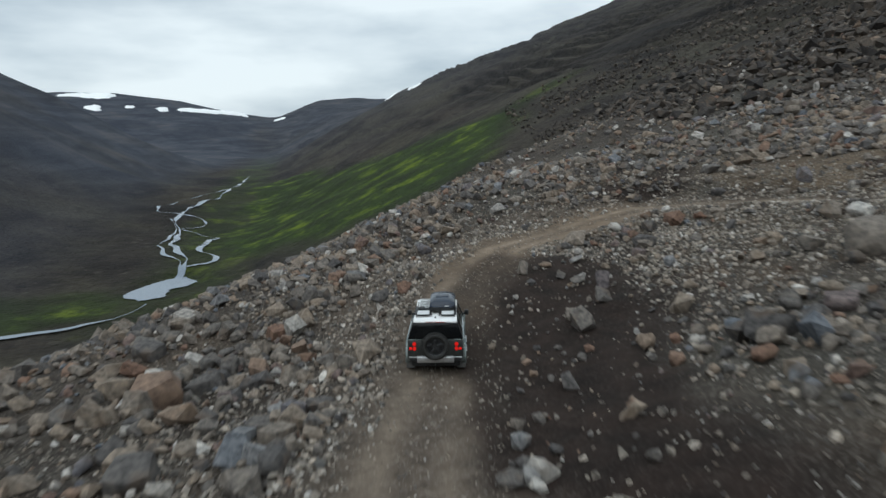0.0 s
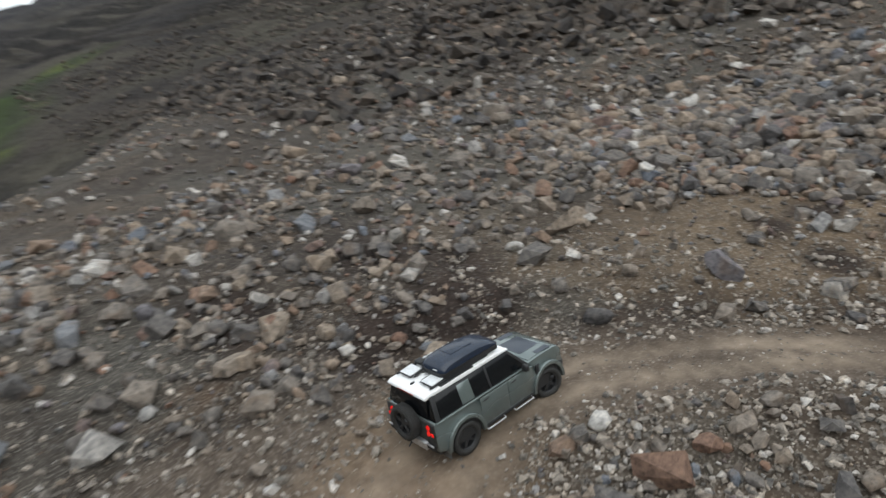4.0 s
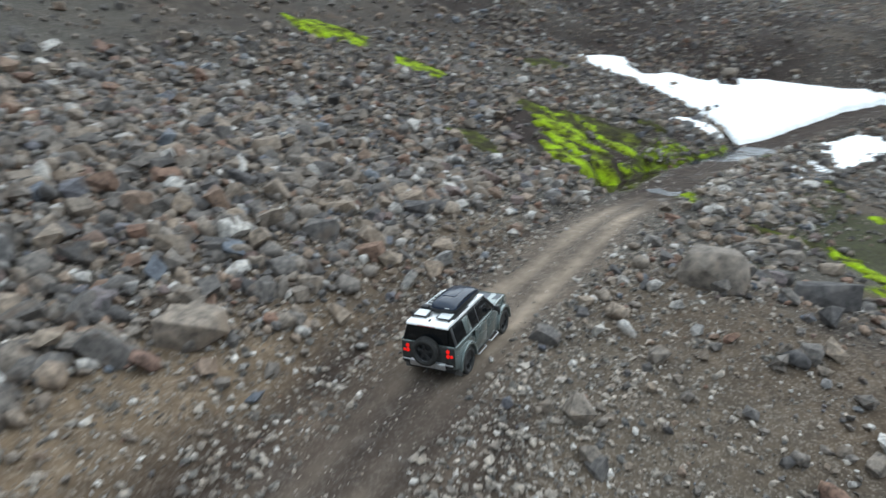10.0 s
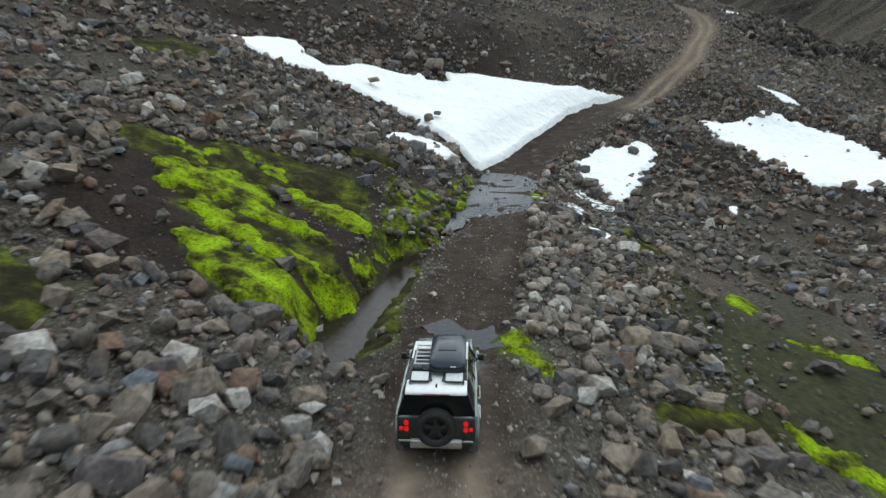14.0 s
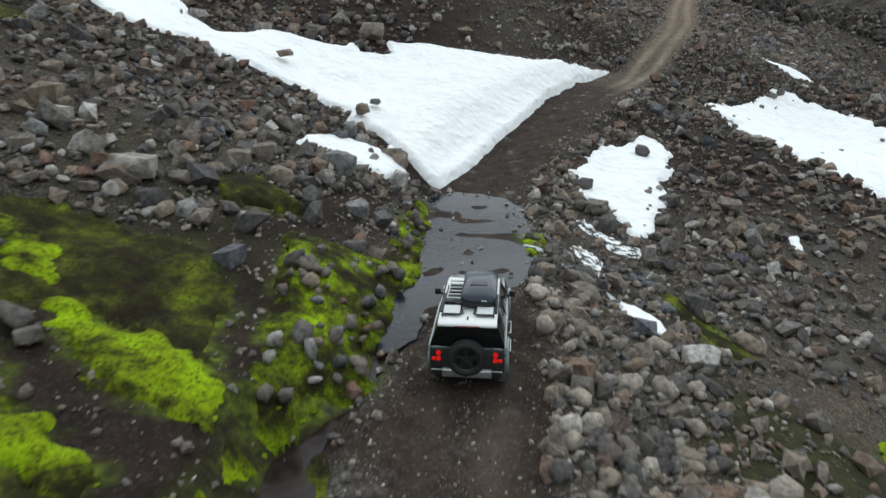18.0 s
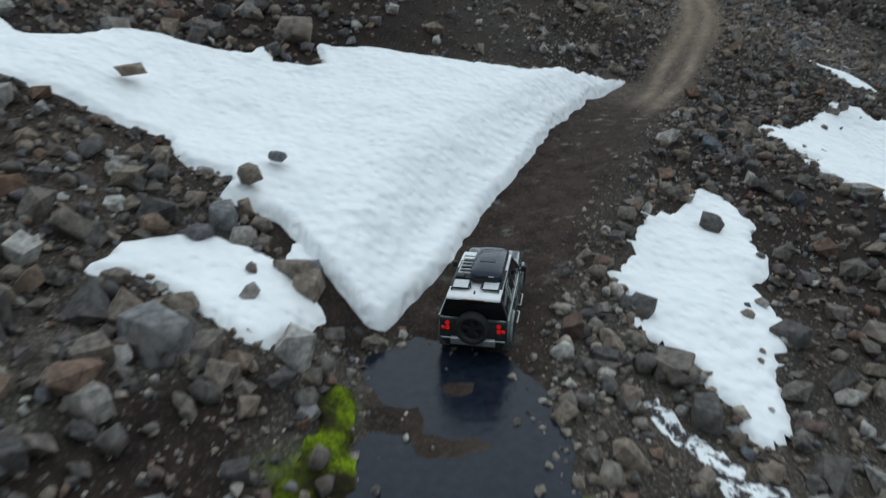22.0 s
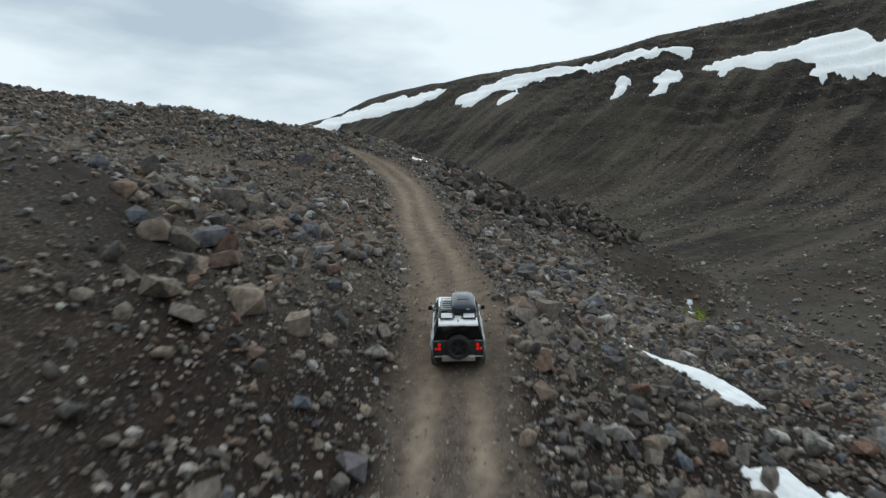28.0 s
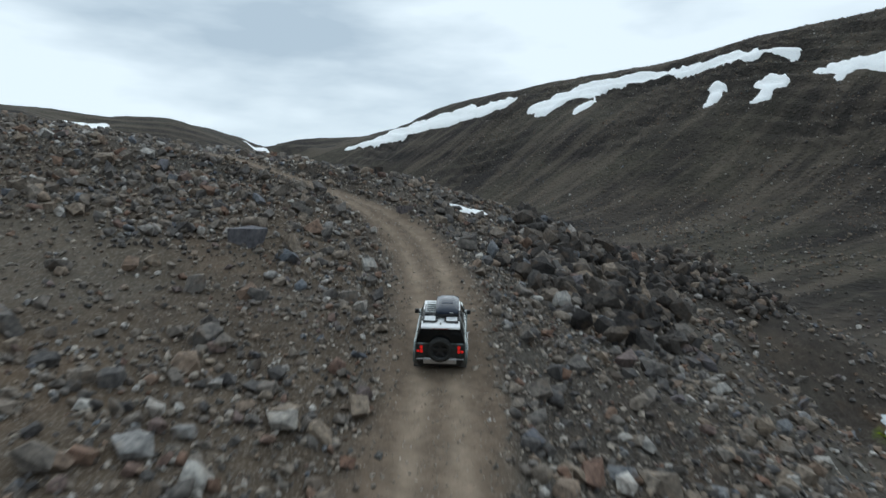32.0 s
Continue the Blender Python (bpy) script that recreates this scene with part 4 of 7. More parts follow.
BROWN_BANK = [(34.6, 48.6), (33.0, 44.2), (29.4, 41.3), (27.4, 38.8), (25.0, 37.0), (23.0, 36.1), (21.0, 38.0), (19.6, 41.0), (17.6, 44.6), (22.0, 50.0)]
earth = np.maximum(earth, 0.25 * smooth(inside(PX, PY, BROWN_BANK) + 1.6 * ripple(PX, PY, 2.6, 44), -1.5, 2.0) * (1 - smooth(PX, 20, 24) * (1 - smooth(PY, 43, 46))))
field(ground_mesh, "earth", np.clip(earth, 0, 1))
APRON = [(-5.6, 27.0), (-4.5, 31.8), (-2.8, 35.2), (-0.8, 39.6), (1.6, 42.3), (4.6, 44.6), (7.6, 44.5), (11.2, 44.0), (14.8, 43.1), (17.2, 40.6), (14.5, 39.0), (8.0, 39.0), (4.0, 36.0), (1.5, 32.0), (-1.0, 27.0), (-1.8, 22.0), (-3.4, 22.0)]
apron = smooth(inside(PX, PY, APRON) + edge_noise, -0.8, 0.5)
field(ground_mesh, "road", np.maximum(0.8 * apron * (1 - dark_soil), np.maximum(1 - smooth(TD + edge_noise, 1.6, 2.75), smooth(inside(PX, PY, SNOW_SIDE), -0.5, 0.15)) * (1 - 0.85 * dark_soil) * (1 - 0.45 * brown_way)))
silt = 0.35 * smooth(PX, 14, 20) * smooth(PY, 8, 16) * (1 - smooth(TD, 11, 16)) * smooth(TD, 3, 5) * smooth(ripple(PX, PY, 7, 25), -0.25, 0.45)
silt = np.maximum(silt, smooth(PY, 20, 27) * (1 - smooth(TD, 2.4, 3.2)) * (PX > -1) * (1 - 0.75 * smooth(PX, 10, 15)) * (0.75 + 0.3 * ripple(PX, PY, 3, 28)))
OCHRE = [(32.5, 42.1), (33.7, 40.1), (33.2, 36.6), (33.5, 33.5), (33.7, 28.5), (32.2, 21.5), (29.4, 17.2), (27.3, 9.2), (26.5, 11.9), (27.1, 17.4), (27.5, 22.0), (27.8, 25.8), (28.9, 29.5), (28.4, 32.4), (28.7, 35.3), (29.8, 36.8), (28.0, 38.6), (30.0, 40.8)]
silt = np.maximum(0.9 * silt, smooth(inside(PX, PY, OCHRE) + 0.7 * ripple(PX, PY, 2.2, 39) + 0.4 * ripple(PX, PY, 0.9, 40), -0.7, 0.5))
silt = np.maximum(silt, 0.6 * (1 - smooth(PY, -84, -74)) * smooth(PY, -200, -180) * (1 - smooth(TD + 0.5 * edge_noise, 1.7, 2.6)))
TAN_BANK = [(18.0, 45.0), (24.0, 48.0), (28.0, 47.5), (31.5, 42.0), (32.0, 36.0), (31.8, 31.0), (30.2, 26.0), (29.5, 20.0), (27.5, 15.0), (26.0, 20.0), (25.5, 28.0), (24.2, 33.0), (22.0, 37.0), (20.0, 40.5)]
RED_BANK = [(26.2, 2.0), (29.0, 0.0), (34.0, 4.0), (36.0, 12.0), (34.0, 18.0), (29.0, 19.0), (26.6, 17.0), (26.4, 9.0)]
GREY_BANK = [(22.6, 12.0), (22.4, 3.0), (18.0, 5.5), (12.0, 5.5), (10.5, 9.0), (13.0, 14.0), (18.0, 16.0), (20.0, 28.0), (22.0, 26.0)]
HIGH_SLOPE = [(-6, -84), (-10, -92), (-13, -100), (-18, -108), (-21, -118), (-18, -130), (6, -140), (14, -118), (8, -98), (6, -84)]
for outline, much, grain in ((TAN_BANK, 0.72, 2.0), (RED_BANK, 0.55, 2.4), (GREY_BANK, 0.40, 2.2), (HIGH_SLOPE, 0.32, 6.0)):
    silt = np.maximum(silt, much * smooth(inside(PX, PY, outline) + 0.9 * ripple(PX, PY, grain, 46) + 0.6 * ripple(PX, PY, 0.45 * grain, 47), -1.1, 0.9))
field(ground_mesh, "silt", np.clip(silt, 0, 1))
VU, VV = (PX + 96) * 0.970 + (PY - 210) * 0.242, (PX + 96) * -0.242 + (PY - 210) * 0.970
GREEN_BANK = [(42, 300), (60, 350), (28, 345), (5, 372), (-15, 400), (-54, 470), (-93, 520), (-140, 620), (-165, 600), (-134, 408), (-116, 315), (-92, 258), (-67, 262), (-43, 245), (-22, 235), (0, 228), (20, 236), (36, 268)]
green = smooth(inside(PX, PY, GREEN_BANK) + 16 * ripple(PX, PY, 45, 17), -14, 16)
green = np.maximum(green, 0.55 * (1 - smooth(np.abs(VU - 6) + 10 * ripple(PX, PY, 40, 20), 10, 34)) * smooth(VV, -60, 0) * (1 - smooth(VV, 1000, 1600)))
LOW_TURF = [(-160, 200), (-139, 219), (-122, 223), (-105, 206), (-103, 194), (-117, 182), (-127, 170), (-150, 175)]
green = np.maximum(green, 0.8 * smooth(inside(PX, PY, LOW_TURF) + 5 * ripple(PX, PY, 18, 56), -6, 6))
field(ground_mesh, "green", green)
turf = smooth(PX, 4, 9) * (1 - smooth(PX, 17, 20)) * smooth(PY, -36, -28) * (1 - smooth(PY, -7, -2)) * smooth(ripple(PX, PY, 5, 23), -0.5, 0.3)
turf = np.maximum(turf, smooth(PX, 27, 29) * (1 - smooth(PX, 36, 40)) * 0.4 * smooth(PY, -40, -36) * (1 - smooth(PY, -30, -26)) * smooth(ripple(PX, PY, 4, 24), -0.3, 0.3))
field(ground_mesh, "turf", 0.85 * turf * smooth(TD, 3.0, 4.5))
field(ground_mesh, "gully", smooth(-PY, 50, 140))
field(ground_mesh, "far", smooth(away, 110, 230))
slope = np.hypot(*np.gradient(PZ, GY, GX))
field(ground_mesh, "ledge", np.clip(ledge_band(PX, PY, PZ) * (0.25 + 1.0 * smooth(slope, 0.62, 1.0)), 0, 1))
# painted haze thickens up the valley and on its west slope
field(ground_mesh, "haze_tint", np.clip(smooth(VV, 150, 1500) * (0.75 + 0.2 * ripple(PX, PY, 220, 54)) + 0.75 * smooth(-VU, 30, 100) * smooth(VV, -160, 20) * (0.7 + 0.4 * ripple(PX, PY, 60, 55)), 0, 0.9))
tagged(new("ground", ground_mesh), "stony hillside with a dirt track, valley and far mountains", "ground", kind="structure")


# ---- snow, water ----
def sheet(outline, step, ragged, seed, margin):
    """A grid cut to an outline, its rim drawn onto the outline: x, y, metres inside, faces."""
    pts = np.array(outline, float)
    (x0, y0), (x1, y1) = pts.min(0) - margin - 3 * step, pts.max(0) + margin + 3 * step
    gx, gy = np.meshgrid(np.arange(x0, x1, step), np.arange(y0, y1, step))

    def depth(x, y):
        return inside(x, y, outline) + margin + ragged * (ripple(x, y, 9 * step, seed) + 0.8 * ripple(x, y, 3.6 * step, seed + 1) + 0.5 * ripple(x, y, 1.7 * step, seed + 2))

    d = depth(gx, gy)
    for k in range(2):
        h = 0.3 * step
        nx, ny = depth(gx + h, gy) - depth(gx - h, gy), depth(gx, gy + h) - depth(gx, gy - h)
        size = np.hypot(nx, ny) + 1e-6
        rim = (d < 0) & (d > -1.3 * step) if k == 0 else rim
        move = np.where(rim, np.clip(-depth(gx, gy), -step, 1.3 * step), 0)
        gx, gy = gx + move * nx / size, gy + move * ny / size
    keep = ((d >= 0) | rim).ravel()
    faces = grid_faces(*gx.shape, keep)
    touched = (d >= 0).ravel()[faces].any(1)
    faces = faces[touched]
    used = np.unique(faces)
    slot = np.zeros(gx.size, int)
    slot[used] = np.arange(len(used))
    return gx.ravel()[used], gy.ravel()[used], np.where(rim, 0.0, np.maximum(d, 0)).ravel()[used], slot[faces]


for k, (outline, thick, edge, label) in enumerate(SNOW_PATCHES):
    x, y, d, faces = sheet(outline, 0.21, edge, 40 + 5 * k, 0.06 if k == 0 else 0.12)
    if k == 0:
        thick = 0.40 + 0.52 * (1 - smooth(track_at(x, y)[0], 4.0, 12.0))
    z = ground_z(x, y) - 0.12 + thick * (0.60 * smooth(d, -0.02, 0.22) + 0.40 * smooth(d, 0, 6.0)) + 0.12 * smooth(d, 0, 0.3)
    z = z + (0.05 * ripple(x, y, 0.8, 31 + k) + 0.04 * ripple(x, y, 2.0, 32 + k)) * smooth(d, 0.1, 0.8)
    tagged(new("snow_patch", mesh_from("snow_patch", np.stack([x, y, z], 1), faces, DIRTY_SNOW if "dirty" in label else SNOW)), label, "snow", "old snow patches")
FAR_SNOW = [
    ([(-202, -752), (-222, -734), (-240, -713), (-266, -656), (-283, -616), (-297, -553), (-281, -547), (-273, -566), (-263, -593), (-252, -618), (-233, -654), (-214, -694)], 1.8, 2.2),
    ([(-287, -528), (-297, -512), (-317, -500), (-331, -487), (-342, -446), (-347, -393), (-350, -355), (-352, -336), (-343, -334), (-334, -362), (-331, -406), (-320, -441), (-308, -459), (-288, -448), (-276, -456), (-287, -467), (-300, -463), (-301, -481), (-286, -486), (-271, -486), (-281, -509)], 1.8, 2.2),
    ([(-331, -313), (-341, -299), (-348, -280), (-356, -262), (-367, -235), (-339, -212), (-334, -223), (-331, -228), (-329, -235), (-325, -242), (-330, -252), (-331, -262), (-323, -273), (-329, -287), (-322, -294)], 1.8, 2.2),
    ([(-310, -368), (-316, -364), (-315, -353), (-305, -351), (-298, -355)], 1.4, 1.4),
    ([(-317, -342), (-324, -333), (-323, -320), (-314, -316), (-310, -320), (-302, -318), (-302, -326), (-311, -330)], 1.4, 1.4),
    ([(-1410, 2371), (-1349, 2452), (-1229, 2481), (-1217, 2404), (-1281, 2345)], 6.0, 8.0),
    ([(-1223, 2215), (-1215, 2276), (-1171, 2260), (-1170, 2198)], 6.0, 7.0),
    ([(-1118, 2281), (-1085, 2297), (-1068, 2267), (-1100, 2252)], 6.0, 6.0),
    ([(-1023, 2331), (-993, 2366), (-978, 2318), (-1002, 2297)], 6.0, 6.0),
    ([(-961, 2363), (-884, 2452), (-770, 2510), (-740, 2470), (-856, 2388), (-938, 2338)], 6.0, 6.0),
    ([(-650, 2490), (-600, 2520), (-590, 2480), (-640, 2455)], 6.0, 6.0),
    ([(-88, 985), (-76, 1000), (-66, 985), (-78, 962)], 2.0, 3.0),
    ([(-61, 980), (-40, 940), (-25, 921), (-24, 890), (-40, 905), (-51, 925)], 2.0, 3.0),
    ([(58, -606), (43, -648), (18, -662), (22, -636), (39, -604)], 1.6, 3.0),
    ([(-108, -806), (-126, -822), (-146, -826), (-132, -796), (-110, -766)], 1.6, 3.0),
]
for k, (outline, thick, step) in enumerate(FAR_SNOW):
    x, y, d, faces = sheet(outline, step, 1.7 * step, 140 + 5 * k, 0.0)
    z = ground_z(x, y) - 0.6 * thick + 1.6 * thick * smooth(d, 0, 1.5 * step)
    tagged(new("snow_patch", mesh_from("snow_patch", np.stack([x, y, z], 1), faces, SNOW)), "old snow lying under a far mountain ridge", "snow", "snow on far ridges")

for k, (outline, label, depth) in enumerate(WATERS):
    x, y, d, faces = sheet(outline, 0.25, 0.10 if depth > 0.1 else 0.30, 90 + 5 * k, 0.22 if depth > 0.1 else 0.0)
    tagged(new("water_1", mesh_from("water", np.stack([x, y, track_level(y) - depth], 1), faces, POOL if depth > 0.1 else FORD)), label, "water", kind="structure")


def ribbon(name, line, width, material, label, lift, seed):
    mid = glide(line, 0.25)
    way = np.gradient(mid, axis=0)
    side = np.stack([-way[:, 1], way[:, 0]], 1) / np.hypot(way[:, 0], way[:, 1])[:, None]
    mid = mid + side * 0.22 * ripple(mid[:, 0], mid[:, 1], 0.9, seed)[:, None]
    broad = width * np.clip(0.55 + 0.9 * ripple(mid[:, 0], mid[:, 1], 0.8, seed + 1) + 0.5 * ripple(mid[:, 0], mid[:, 1], 0.35, seed + 3), 0.05, 1.4)
    rows = np.stack([mid + side * (broad * o)[:, None] for o in (-1, -0.4, 0.4, 1)], 1)
    z = ground_z(rows[..., 0], rows[..., 1]) + lift * np.array([-1.0, 1.0, 1.0, -1.0])[None] + 0.06 * ripple(rows[..., 0], rows[..., 1], 0.4, seed + 2) - 0.14 * (1 - smooth(broad / width, 0.1, 0.4))[:, None]
    return tagged(new(name, mesh_from(name, np.concatenate([rows, z[..., None]], -1).reshape(-1, 3), grid_faces(len(mid), 4), material)), label, "stream", kind="structure")


ribbon("water_3", STREAM_BED[:4], 0.16, FOAM, "white stream tumbling down between boulders", 0.06, 200)
ribbon("water_4", [(-82.0, -130.5), (-79.4, -127.8), (-74.0, -123.0), (-66.5, -117.6), (-61.8, -114.6), (-59.4, -112.1), (-57.6, -110.0), (-56.0, -107.7)], 0.5, FOAM, "white stream falling in the gorge", 0.22, 210)

for k, (bed, thick, bright) in enumerate(MOSS_BANKS):
    x, y, d, faces = sheet(bed, 0.12, 0.26 if bright else 0.22, 300 + 5 * k, 0.20 if len(bed) > 8 else 0.08)
    swell = smooth(d, 0, 0.16) * 0.55 + smooth(d, 0, 0.9) * 0.45
    z = ground_z(x, y) - 0.06 + 0.06 * smooth(d, 0, 0.1) + thick * swell * (0.8 + 0.3 * ripple(x, y, 1.9, 303)) + smooth(d, 0, 0.3) * (0.06 * ripple(x, y, 0.8, 301) + 0.04 * ripple(x, y, 0.33, 302))
    words = "lime-green moss bank swelling over wet peaty ground" if bright else "olive-brown turf on wet peaty ground"
    tagged(new("moss_bed" if bright else "turf", mesh_from("moss_bed", np.stack([x, y, z], 1), faces, (DULL_MOSS if k == 8 or bed[0][0] < -50 else MOSS_CARPET) if bright else TURF)), words, "moss" if bright else "turf", "moss banks")
ribbon("water_6", [(34.6, -18.1), (33.8, -18.45), (33.2, -18.45), (32.3, -18.15), (31.2, -17.85), (30.4, -17.5), (29.6, -17.5)], 0.13, POOL, "dark rill between two moss banks", 0.05, 220)

# the river on the valley floor
RIVER_LINES = [
    ([(-102, 236), (-107, 257), (-124, 289), (-139, 321), (-150, 361), (-166, 389), (-176, 431), (-180, 476), (-176, 496), (-182, 546), (-204, 630), (-218, 702), (-222, 738)], 2.2),
    ([(-105, 253), (-96, 261), (-113, 288), (-123, 324), (-119, 328), (-139, 352), (-150, 361)], 1.7),
    ([(-150, 361), (-143, 373), (-151, 398), (-177, 414), (-189, 418), (-199, 457), (-190, 486), (-182, 546)], 1.5),
    ([(-104, 246), (-112, 262), (-131, 287), (-146, 330), (-152, 362), (-172, 392)], 1.1),
    ([(-101, 206), (-104, 190), (-116, 176), (-130, 168)], 1.6),
]
for line, width in RIVER_LINES:
    mid = glide(line, 4.0)
    way = np.gradient(mid, axis=0)
    side = np.stack([-way[:, 1], way[:, 0]], 1) / np.hypot(way[:, 0], way[:, 1])[:, None]
    broad = width * np.clip(0.40 + 0.75 * ripple(mid[:, 0], mid[:, 1], 14, 70), 0.10, 1.2)
    mid = mid + side * (2.2 * ripple(mid[:, 0], mid[:, 1], 17, 71))[:, None]
    rows = np.stack([mid - side * broad[:, None], mid, mid + side * broad[:, None]], 1)
    z = ground_z(rows[..., 0], rows[..., 1])
    z = np.repeat(z.max(1, keepdims=True), 3, 1) + 0.5
    tagged(new("water_2", mesh_from("river", np.concatenate([rows, z[..., None]], -1).reshape(-1, 3), grid_faces(len(mid), 3), RIVER)), "pale braided river on the valley floor", "river", kind="structure")
x, y, d, faces = sheet(POND_OUTLINE, 0.9, 1.2, 260, 0.3)
tagged(new("water_5", mesh_from("pond", np.stack([x, y, np.full(len(x), POND_LEVEL)], 1), faces, RIVER)), "pale pond where the river widens", "river", kind="structure")


# ---- the vehicle ----
def part(name, bm, material, parent, label=""):
    """Links a bmesh as one mesh object under a thing or a part."""
    for v in bm.verts:
        v.co.z = float(np.interp(v.co.z, (0, 0.5, 1.0, 1.2, 1.85, 1.96, 2.5), (0, 0.5, 1.035, 1.25, 1.845, 1.945, 2.47)))
    me = bpy.data.meshes.new(name)
    bm.to_mesh(me)
    bm.free()
    me.materials.append(material)
    ob = new(name, me)
    ob.parent = parent
    return tagged(ob, label)


def soften(bm, width, angle=35.0, segments=2):
    """Bevels the sharp edges and shades the rest smooth."""
    bmesh.ops.recalc_face_normals(bm, faces=bm.faces)
    sharp = [e for e in bm.edges if len(e.link_faces) == 2 and e.calc_face_angle(0) > radians(angle)]
    if width and sharp:
        bmesh.ops.bevel(bm, geom=sharp, offset=width, segments=segments, profile=0.5, affect="EDGES", clamp_overlap=True)
    for f in bm.faces:
        f.smooth = True
    for e in bm.edges:
        if len(e.link_faces) == 2 and e.calc_face_angle(0) > radians(50):
            e.smooth = False
    return bm


def block(x0, x1, y0, y1, z0, z1, bevel=0.01, segments=2):
    bm = bmesh.new()
    bmesh.ops.create_cube(bm, size=1.0, matrix=Matrix.Translation(((x0 + x1) / 2, (y0 + y1) / 2, (z0 + z1) / 2)) @ Matrix.Diagonal((x1 - x0, y1 - y0, z1 - z0, 1)))
    return soften(bm, bevel, segments=segments)


def prism(outline, x0, x1, bevel=0.01, taper=None):
    """An outline in y and z drawn out from x0 to x1; taper(x, y, z) may move the corners."""
    bm = bmesh.new()
    a = [bm.verts.new((x0, y, z)) for y, z in outline]
    b = [bm.verts.new((x1, y, z)) for y, z in outline]
    bm.faces.new(a), bm.faces.new(b[::-1])
    for k in range(len(a)):
        j = (k + 1) % len(a)
        bm.faces.new((a[k], b[k], b[j], a[j]))
    if taper:
        for v in bm.verts:
            v.co = taper(*v.co)
    return soften(bm, bevel)


def tube(a, b, radius, sides=10):
    a, b = Vector(a), Vector(b)
    bm = bmesh.new()
    m = Matrix.Translation((a + b) / 2) @ (b - a).to_track_quat("Z", "Y").to_matrix().to_4x4()
    bmesh.ops.create_cone(bm, cap_ends=True, segments=sides, radius1=radius, radius2=radius, depth=(b - a).length, matrix=m)
    return soften(bm, 0.0)


def spun(profile, sides=40):
    """A profile of (x, radius) turned about the x axis."""
    bm = bmesh.new()
    rings = []
    for k in range(sides):
        a = 2 * math.pi * k / sides
        rings.append([bm.verts.new((x, r * math.cos(a), r * math.sin(a))) for x, r in profile])
    for k in range(sides):
        p, q = rings[k], rings[(k + 1) % sides]
        for j in range(len(profile) - 1):
            bm.faces.new((p[j], q[j], q[j + 1], p[j + 1]))
    bmesh.ops.remove_doubles(bm, verts=bm.verts, dist=1e-5)
    return soften(bm, 0.0)


def paint_material():
    m, n, l, b = shader("sage_green_paint", 0.26, 0.45)
    c = node(n, "ShaderNodeTexCoord").outputs["Object"]
    t = node(n, "ShaderNodeTexNoise", Scale=2.2, Detail=7.0, Roughness=0.65)
    l.new(c, t.inputs["Vector"])
    sep = n.new("ShaderNodeSeparateXYZ")
    l.new(c, sep.inputs[0])
    # darker grey and duller towards the bottom of the body
    low = ramp(n, l, sep.outputs[2], (0.45, (0.65, 0.65, 0.65)), (0.95, (0.05, 0.05, 0.05)))
    low_tone = mixed(n, l, 1.0, low, ramp(n, l, t.outputs[0], (0.3, (0.35, 0.35, 0.35)), (0.6, (1, 1, 1))), "MULTIPLY")
    col = mixed(n, l, low_tone, (0.150, 0.185, 0.180), (0.070, 0.071, 0.065))
    l.new(col, b.inputs["Base Color"])
    r = node(n, "ShaderNodeMapRange", To_Min=0.22, To_Max=0.75)
    l.new(low_tone, r.inputs[0])
    l.new(r.outputs[0], b.inputs["Roughness"])
    b.inputs["Coat Weight"].default_value = 0.8
    b.inputs["Coat Roughness"].default_value = 0.12
    return m


PAINT = paint_material()
WHITE = plain("white_roof_paint", (0.80, 0.81, 0.81), 0.3, 0.0, 8.0, 0.05)
BLACK = plain("black_plastic", (0.016, 0.017, 0.018), 0.55, 0.0, 40.0, 0.3, 0.2)
DECAL = plain("matt_black_bonnet_film", (0.040, 0.050, 0.066), 0.34, 0.0, 30.0, 0.2)
BOXSKIN = plain("dark_blue_grey_box", (0.018, 0.027, 0.046), 0.22, 0.0, 25.0, 0.2, 0.1)
RUBBER = plain("dusty_tyre_rubber", (0.020, 0.020, 0.019), 0.75, 0.0, 18.0, 0.4, 0.5)
FLAP = plain("dusty_grey_rubber", (0.10, 0.098, 0.095), 0.85, 0.0, 14.0, 0.3)
RIM = plain("black_alloy", (0.050, 0.052, 0.055), 0.40, 0.6, 30.0, 0.3)
STEEL = plain("scuffed_silver_metal", (0.50, 0.51, 0.52), 0.38, 0.8, 20.0, 0.2)
DARK_REAR = plain("dark_rear_paint", (0.032, 0.034, 0.032), 0.55, 0.2, 9.0, 0.4)
PALE = plain("pale_grey_board", (0.62, 0.64, 0.65), 0.5, 0.0, 14.0, 0.1)
RED = plain("red_lamp_glass", (0.62, 0.010, 0.008), 0.25, 0.0, 80.0, 0.3, 0.0, 0.5)
DARKRED = plain("dull_red_lens", (0.22, 0.01, 0.01), 0.2, 0.0, 80.0, 0.3)


def glass_material():
    m, n, l, b = shader("dark_tinted_glass", 0.04, 0.0, (0.006, 0.007, 0.008))
    b.inputs["Specular IOR Level"].default_value = 0.3
    c = node(n, "ShaderNodeTexCoord").outputs["Object"]
    t = node(n, "ShaderNodeTexNoise", Scale=3.0, Detail=5.0)
    l.new(c, t.inputs["Vector"])
    r = node(n, "ShaderNodeMapRange", To_Min=0.03, To_Max=0.2)
    l.new(t.outputs[0], r.inputs[0])
    l.new(r.outputs[0], b.inputs["Roughness"])
    return m


GLASS = glass_material()
WHEEL_R, BASE = 0.43, 3.02
car = tagged(new("off_road_vehicle"), "sage-green off-road car with white roof and roof box", "car")


def arch(cy, r, count=14):
    return [(cy + r * math.cos(a), 0.40 + r * math.sin(a)) for a in np.linspace(0, math.pi, count)]


